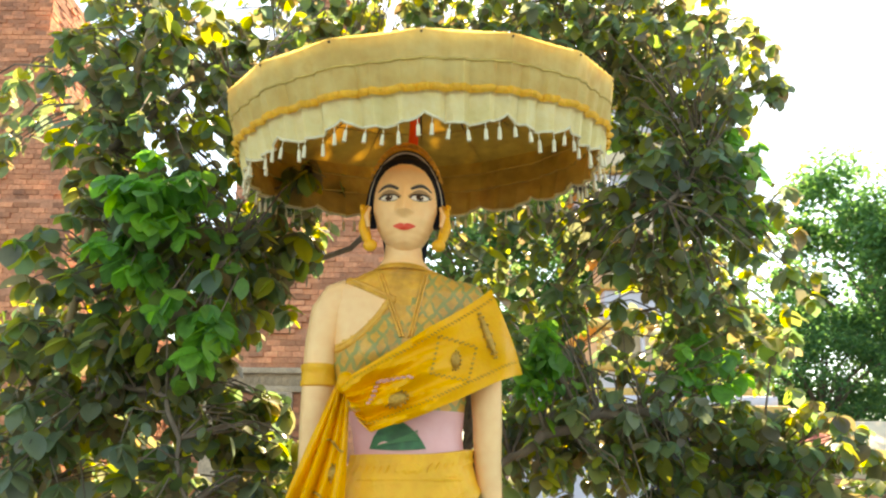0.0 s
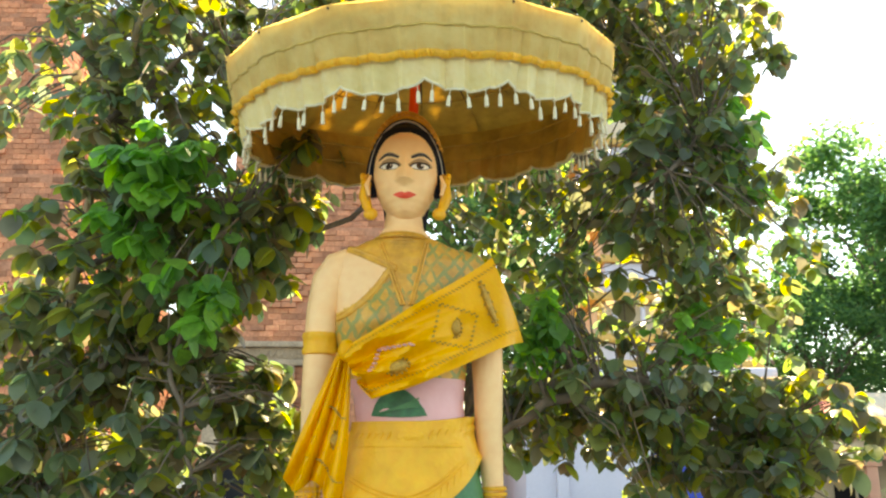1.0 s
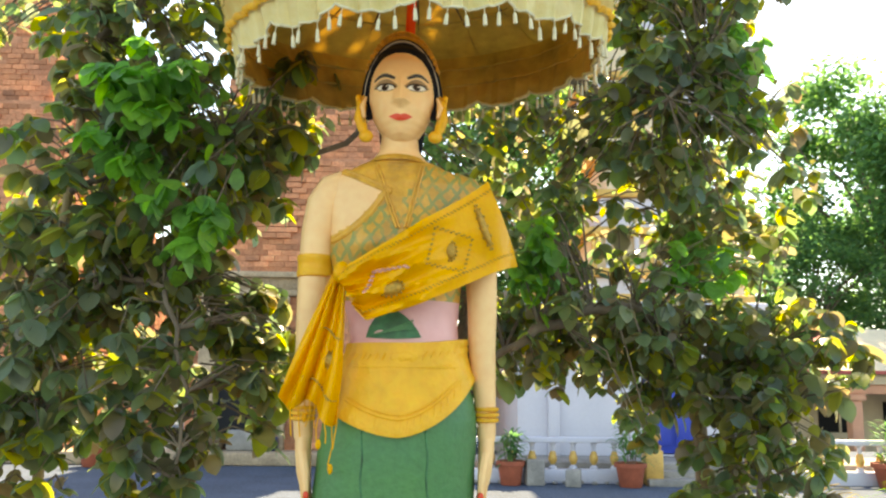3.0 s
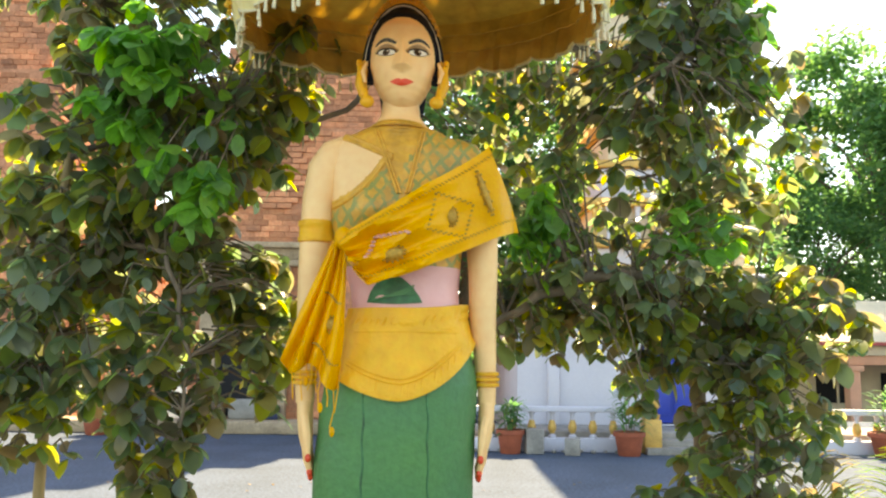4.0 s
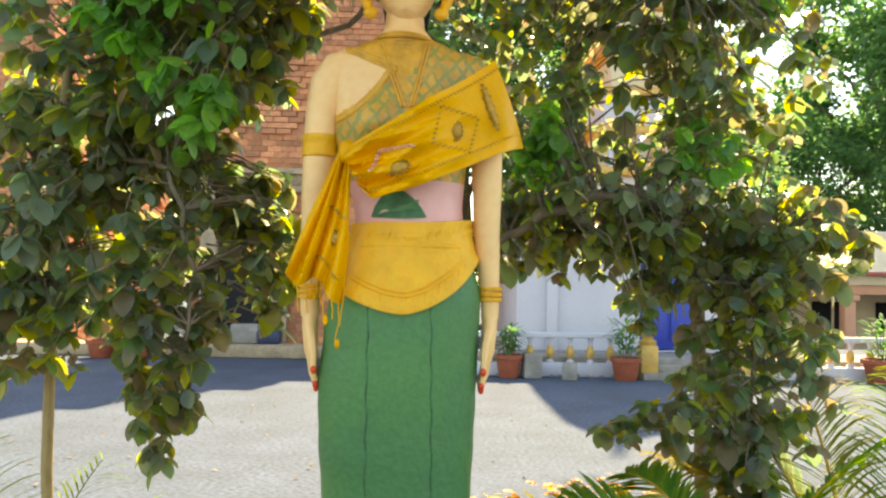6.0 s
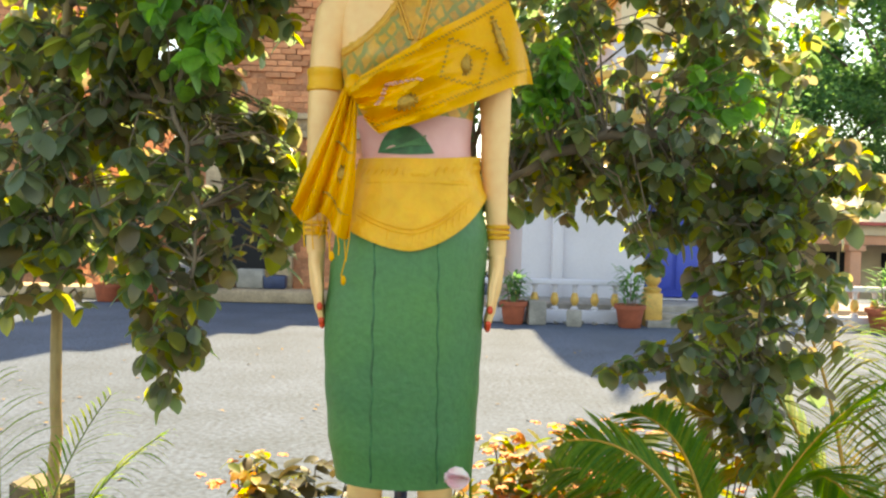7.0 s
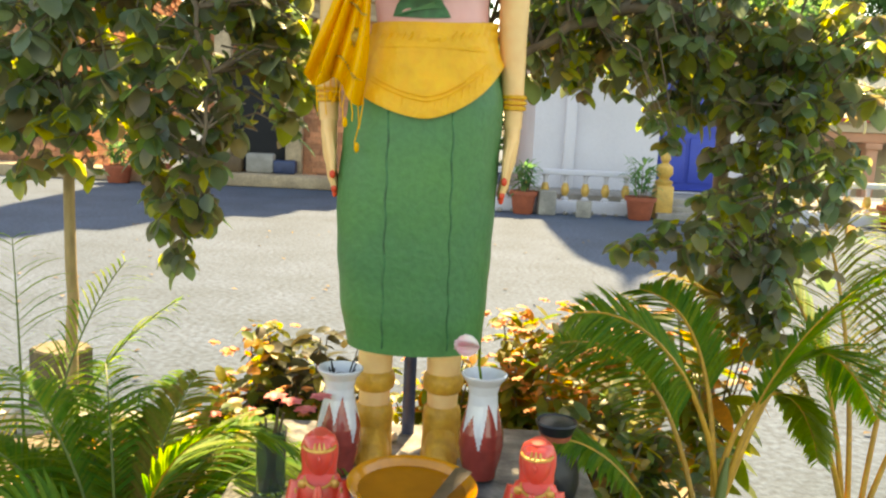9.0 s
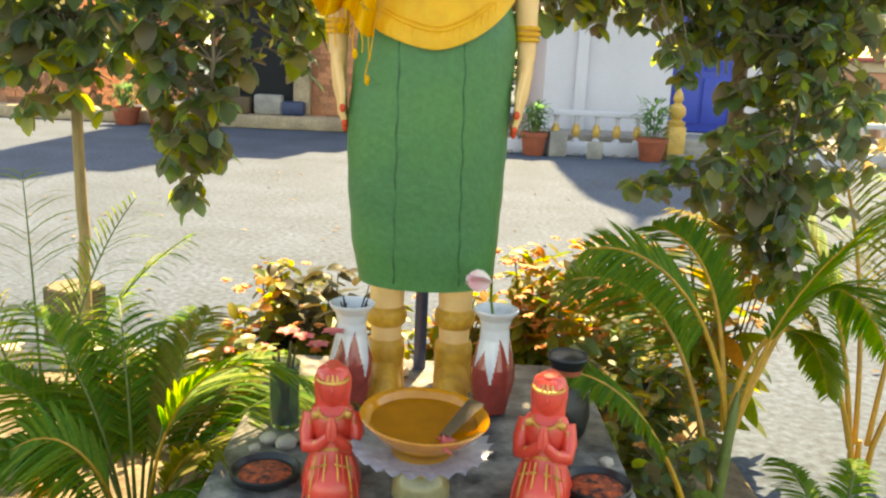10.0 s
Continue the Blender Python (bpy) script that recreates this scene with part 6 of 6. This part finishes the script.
            tube(bm, [(s * (0.012 + 0.010 * k), -0.032 - 0.004 * k, 0.092), (s * (0.016 + 0.013 * k), -0.055 + 0.004 * k, 0.04), (s * (0.018 + 0.014 * k), -0.066 + 0.006 * k, 0.005)], 0.0022, 5, 1 if k % 2 == 0 else 0)
    tube(bm, [(0.042 * math.cos(a), 0.018 + 0.037 * math.sin(a), 0.095) for a in (6.283 * i / 24 for i in range(25))], 0.004, 6, 1)
    bmesh.ops.transform(bm, matrix=Matrix.Translation((x, y, TOP)) @ Euler((0, 0, radians(turn))).to_matrix().to_4x4() @ Matrix.Diagonal((0.90, 0.93, 1.0, 1)), verts=bm.verts)
    ob = new("statuette", finish(bm, [M["figure_red"], M["figure_gold"]], True, "statuette"))
    tagged(ob, "small red lacquered kneeling statuette with gold details", "statuette", "kneeling statuettes")


kneeling_figure(-0.198, 1.50, 6)
kneeling_figure(0.218, 1.50, -14)


def offering_bowl():
    cx, cy, up = -0.020, 1.475, 0.062
    st = thing("pedestal", (cx, cy - 0.02, TOP), "pale glazed jar used as a stand", "jar")
    bm = bmesh.new()
    lathe(bm, [(0.040, TOP), (0.052, TOP + 0.010), (0.058, TOP + 0.035), (0.052, TOP + 0.068), (0.042, TOP + 0.082)], cx, cy - 0.02, 32)
    part("body", bm, M["celadon"], st)
    bm = bmesh.new()
    lathe(bm, [(0.042, TOP + 0.0825), (0.046, TOP + 0.088), (0.044, TOP + 0.096), (0.052, TOP + 0.106), (0.058, TOP + 0.116), (0.05, TOP + 0.117)], cx, cy - 0.02, 32)
    part("neck", bm, M["gold_trim"], st, "gold-glazed neck")
    tr = thing("tray", (cx, cy, TOP + 0.118), "crinkled silver foil tray with a scalloped rim", "tray")
    bm = bmesh.new()
    rings = []
    for r, z in ((0.02, 0.050), (0.10, 0.0505), (0.113, 0.052), (0.131, 0.055), (0.133, 0.057), (0.114, 0.056), (0.10, 0.054), (0.02, 0.0535)):
        rings.append([(cx + (r + (0.006 * math.sin(a * 24) if r > 0.13 else 0)) * math.cos(a), cy + (r + (0.006 * math.sin(a * 24) if r > 0.13 else 0)) * math.sin(a), TOP + up + z + (0.007 * math.sin(a * 24 + 1) if r > 0.13 else 0)) for a in (6.2832 * i / 96 for i in range(96))])
    loft(bm, rings)
    part("dish", bm, M["tray"], tr)
    bo = thing("bowl", (cx, cy, TOP + 0.123), "amber glazed bowl half full of water", "bowl")
    tilt = Matrix.Translation((cx, cy, TOP + 0.058 + up)) @ Euler((radians(1.5), radians(2), 0)).to_matrix().to_4x4()
    bm = bmesh.new()
    lathe(bm, [(0.055, 0.0), (0.075, 0.006), (0.105, 0.030), (0.130, 0.056), (0.137, 0.066), (0.135, 0.069), (0.120, 0.064), (0.100, 0.034), (0.07, 0.012), (0.02, 0.008)], 0, 0, 48)
    bmesh.ops.transform(bm, matrix=tilt @ Matrix.Scale(0.91, 4), verts=bm.verts)
    part("body", bm, M["bowl"], bo)
    bm = bmesh.new()
    lathe(bm, [(0.108, 0.048), (0.1125, 0.0532), (0.02, 0.0534)], 0, 0, 40)
    bmesh.ops.transform(bm, matrix=tilt @ Matrix.Scale(0.91, 4), verts=bm.verts)
    part("water", bm, M["water"], bo, "still brown water")
    wd = thing("wooden_ladle", (0.05, 1.42, TOP + 0.19), "dark wooden ladle blade resting in the bowl", "ladle")
    bm = bmesh.new()
    a, b = Vector((0.080, 1.50, TOP + 0.200)), Vector((0.020, 1.405, TOP + 0.172))
    sd = Vector((0.016, -0.010, 0))
    loft(bm, [[a + sd * k, a + Vector((0, 0, 0.004)) * k - sd * 0.2, a - sd * k, a - Vector((0, 0, 0.004)) * k] for k in (1.0,)] + [[b + sd * 0.55, b + Vector((0, 0, 0.004)), b - sd * 0.55, b - Vector((0, 0, 0.004))]])
    part("blade", bm, M["wood"], wd)
    fl = thing("pink_flower", (0.0, 1.37, TOP + 0.15), "wilted pink flower lying on the tray", "flower")
    shape = leaf_shape(0.045, 0.022, 0.5, 0.2)
    for i in range(7):
        f = Foliage()
        f.add(shape, Matrix.Translation((0.000 + 0.004 * i, 1.375, TOP + 0.160)) @ Euler((0.2 + 0.1 * (i % 3), 0.3 * (i - 3), -2.2 + 0.45 * i)).to_matrix().to_4x4())
        f.make("petal", M["pinkflower"], fl, "")


M["water"] = material("brown_water", (0.42, 0.13, 0.004), 0.03, 0, 0.2, 5, 0.0, 30, shine=0.3)
offering_bowl()

dv = thing("black_jar", (0.30, 1.79, TOP), "black clay jar with a chipped terracotta rim", "jar")
bm = bmesh.new()
lathe(bm, [(0.040, TOP), (0.052, TOP + 0.02), (0.060, TOP + 0.06), (0.056, TOP + 0.10), (0.036, TOP + 0.14), (0.030, TOP + 0.16), (0.040, TOP + 0.185)], 0.30, 1.79, 32)
part("body", bm, M["black_clay"], dv)
bm = bmesh.new()
lathe(bm, [(0.036, TOP + 0.1725), (0.042, TOP + 0.186), (0.048, TOP + 0.198), (0.046, TOP + 0.202), (0.034, TOP + 0.190)], 0.30, 1.79, 32)
part("rim", bm, M["black_clay"], dv)
bm = bmesh.new()
lathe(bm, [(0.0305, TOP + 0.150), (0.0325, TOP + 0.160), (0.0375, TOP + 0.1722), (0.035, TOP + 0.1723)], 0.30, 1.79, 32)
part("neck", bm, M["terracotta"], dv, "bare orange terracotta neck")
bm = bmesh.new()
lathe(bm, [(0.030, TOP + 0.189), (0.040, TOP + 0.199), (0.02, TOP + 0.206)], 0.30, 1.79, 24)
part("ash", bm, M["black_clay"], dv)

gj = thing("glass_jar", (-0.345, 1.79, TOP), "clouded glass jar with dead stems", "jar")
bm = bmesh.new()
lathe(bm, [(0.030, TOP), (0.034, TOP + 0.004), (0.034, TOP + 0.13), (0.036, TOP + 0.155), (0.034, TOP + 0.155), (0.031, TOP + 0.13), (0.030, TOP + 0.01), (0.01, TOP + 0.008)], -0.345, 1.79, 28)
part("body", bm, M["jar_glass"], gj)
bm = bmesh.new()
for i in range(6):
    a = i * 1.05
    tube(bm, [(-0.345 + 0.015 * math.cos(a), 1.79 + 0.015 * math.sin(a), TOP + 0.012), (-0.345 + 0.03 * math.cos(a + 2), 1.79 + 0.02 * math.sin(a), TOP + 0.15 + 0.012 * i)], 0.003, 5)
tagged(part("dead_stem", bm, M["wood"], gj), kind="stuff")
for i in range(4):
    f = Foliage()
    for j in range(6):
        f.add(leaf_shape(0.03, 0.022, 0.3, 0.2), Matrix.Translation((-0.35 + 0.035 * i, 1.86 + 0.01 * (i % 2), TOP + 0.20 - 0.015 * (i % 3))) @ Euler((0.4, 0, j * 1.05)).to_matrix().to_4x4())
    f.make("blossom", M["pinkflower"], gj, "")


def clay_dish(x, y, r):
    ob = thing("incense_dish", (x, y, TOP), "scorched clay incense dish with orange embers of wax", "dish", "incense dishes")
    bm = bmesh.new()
    lathe(bm, [(r * 0.7, TOP), (r * 0.95, TOP + 0.012), (r, TOP + 0.026), (r * 0.93, TOP + 0.028), (r * 0.82, TOP + 0.016)], x, y, 28)
    part("rim", bm, M["black_clay"], ob)
    bm = bmesh.new()
    lathe(bm, [(r * 0.8, TOP + 0.014), (r * 0.6, TOP + 0.021), (r * 0.15, TOP + 0.024)], x, y, 20)
    part("wax", bm, M["ember"], ob)


clay_dish(-0.335, 1.53, 0.072)
clay_dish(0.335, 1.53, 0.072)


def stone(x, y, z, r, seed, mat, label, name="stone", squash=0.6):
    rnd = random.Random(seed)
    bm = bmesh.new()
    bmesh.ops.create_icosphere(bm, subdivisions=2, radius=r)
    for v in bm.verts:
        k = 1 + 0.28 * noise.noise(v.co * (2.2 / r) + Vector((seed, 0, 0)))
        v.co = Vector((v.co.x * k, v.co.y * k * 0.9, v.co.z * k * squash))
    lowest = min(v.co.z for v in bm.verts)
    bmesh.ops.transform(bm, matrix=Matrix.Translation((x, y, z - lowest - 0.003)) @ Euler((0, 0, seed)).to_matrix().to_4x4(), verts=bm.verts)
    tagged(part(name, bm, M[mat]), label, "stone", "loose stones")


for i, (x, y, r) in enumerate(((-0.36, 1.70, 0.022), (-0.32, 1.68, 0.026), (-0.29, 1.71, 0.018), (-0.385, 1.66, 0.014), (-0.25, 1.74, 0.012), (0.38, 1.66, 0.018), (0.10, 1.72, 0.012), (-0.09, 2.13, 0.022), (0.22, 1.74, 0.014))):
    stone(x, y, TOP - 0.001, r, i + 3, "rubble", "pale chip of stone lying on the plinth")
for i, (x, y, r) in enumerate(((-0.62, 2.3, 0.06), (-0.55, 2.12, 0.05), (-0.8, 2.45, 0.07), (0.55, 2.5, 0.05), (-1.3, 2.2, 0.06), (0.48, 1.75, 0.05), (1.0, 1.8, 0.05))):
    stone(x, y, 0.03, r, i + 23, "rubble", "rounded pale stone lying in the flower bed")

# kerb of the flower bed
bm = bmesh.new()
for i in range(4):
    x = -2.2 + i * 0.6
    box(bm, (x, 3.12, -0.02), (x + 0.592, 3.22, 0.10), 0, 0.012)
tagged(part("kerb", bm, M["rubble"]), "pale worn concrete kerb of the flower bed", "kerb", kind="structure")


# ---- pots and blocks in the courtyard ----
def potted_plant(x, y, r, h, plant, label, seed):
    ob = thing("potted_plant", (x, y, 0), label, "potted plant", "courtyard pots")
    bm = bmesh.new()
    lathe(bm, [(r * 0.68, 0), (r * 0.72, 0.01), (r * 0.92, h * 0.8), (r * 1.05, h * 0.82), (r * 1.05, h), (r * 0.92, h), (r * 0.88, h * 0.9)], x, y, 24)
    part("pot", bm, M["terracotta"], ob)
    bm = bmesh.new()
    lathe(bm, [(r * 0.85, h * 0.88), (r * 0.5, h * 0.93), (0.02, h * 0.95)], x, y, 16)
    part("soil", bm, M["soil"], ob)
    rnd = random.Random(seed)
    f = Foliage()
    shape = leaf_shape(0.16, 0.05, 0.2, 0.3)
    for i in range(110):
        a = rnd.uniform(0, 6.28)
        k = rnd.uniform(0.0, 1.0)
        p = Vector((x + plant * 0.35 * k * math.cos(a), y + plant * 0.35 * k * math.sin(a), h + plant * rnd.uniform(0.0, 0.85)))
        f.add(shape, Matrix.Translation(p) @ Euler((rnd.uniform(-0.4, 1.2), 0, a - 1.57)).to_matrix().to_4x4())
    f.make("foliage", M["far_leaf"], ob)
    bm = bmesh.new()
    for i in range(5):
        tube(bm, [(x + 0.03 * i - 0.06, y, h * 0.85), (x + 0.06 * i - 0.12, y, h + plant * 0.7)], [0.01, 0.004], 5)
    tagged(part("stem", bm, M["bark"], ob), kind="stuff")


potted_plant(1.32, 12.3, 0.20, 0.34, 0.45, "terracotta pot with a leafy green plant by the balustrade", 1)
potted_plant(3.02, 12.15, 0.22, 0.34, 0.6, "terracotta pot with a bushy green plant by the steps", 2)
potted_plant(-4.75, 14.2, 0.26, 0.36, 0.35, "red pot with a small plant by the tower", 3)
potted_plant(-5.4, 14.3, 0.24, 0.30, 0.4, "low red pot with a small plant by the tower", 4)
potted_plant(6.9, 12.25, 0.30, 0.36, 0.7, "wide terracotta pot with a shrub", 5)
potted_plant(-1.35, 14.3, 0.22, 0.34, 0.3, "red pot with a small plant at the tower base", 6)


def concrete_block(x, y, w, d, h, turn):
    bm = bmesh.new()
    box(bm, (-w / 2, -d / 2, 0), (w / 2, d / 2, h), 0, 0.015)
    bmesh.ops.transform(bm, matrix=pose(x, y, 0, 0, 0, turn), verts=bm.verts)
    tagged(part("concrete_block", bm, M["concrete"]), "weathered grey concrete block on the courtyard", "block", "concrete blocks")


concrete_block(1.66, 12.3, 0.26, 0.2, 0.36, 8)
concrete_block(2.2, 12.15, 0.22, 0.2, 0.24, -12)
for i in range(16):
    stone(0.7 + i * 0.155 + 0.04 * math.sin(i * 5), 12.42 + 0.05 * math.sin(i * 3), 0.0, 0.035 + 0.02 * abs(math.sin(i * 7)), i + 50, "concrete", "rough grey stone along the balustrade")
for i, (x, y, w, h, mt) in enumerate(((-3.4, 15.0, 0.5, 0.35, "concrete"), (-2.9, 14.95, 0.4, 0.25, "blue_metal"), (-3.9, 14.9, 0.45, 0.3, "wood"))):
    bm = bmesh.new()
    box(bm, (x, y, 0.221), (x + w, y + 0.25, 0.22 + h), 0, 0.04)
    tagged(part("storage_box", bm, M[mt]), "old box standing before the tower doorway", "box", "boxes at the doorway")

# solar street lamp beyond the temple
lamp = thing("street_lamp", (6.75, 17.5, 0), "solar street lamp on a thin grey pole", "street lamp")
bm = bmesh.new()
tube(bm, [(6.75, 17.5, 0), (6.75, 17.5, 4.1)], [0.05, 0.035], 10)
part("pole", bm, M["grey"], lamp)
bm = bmesh.new()
box(bm, (-0.38, -0.2, -0.02), (0.38, 0.2, 0.02), 0, 0.006)
bmesh.ops.transform(bm, matrix=pose(6.75, 17.45, 4.2, 18, 8, 0), verts=bm.verts)
part("solar_panel", bm, M["grey"], lamp)

# fallen petals and leaves on the courtyard
rnd = random.Random(77)
fol = Foliage()
for i in range(110):
    fol.add(small_leaf(0.05, 0.03), Matrix.Translation((rnd.uniform(-3.5, 3.5), rnd.uniform(3.3, 9.5), 0.014)) @ Euler((rnd.uniform(-0.2, 0.2), 0, rnd.uniform(0, 6.28))).to_matrix().to_4x4())
litter = thing("fallen_leaves", (0, 5, 0.01), "scattered dry leaves on the courtyard", "leaves", kind="stuff")
fol.make("dry_leaf", M["dry"], litter)
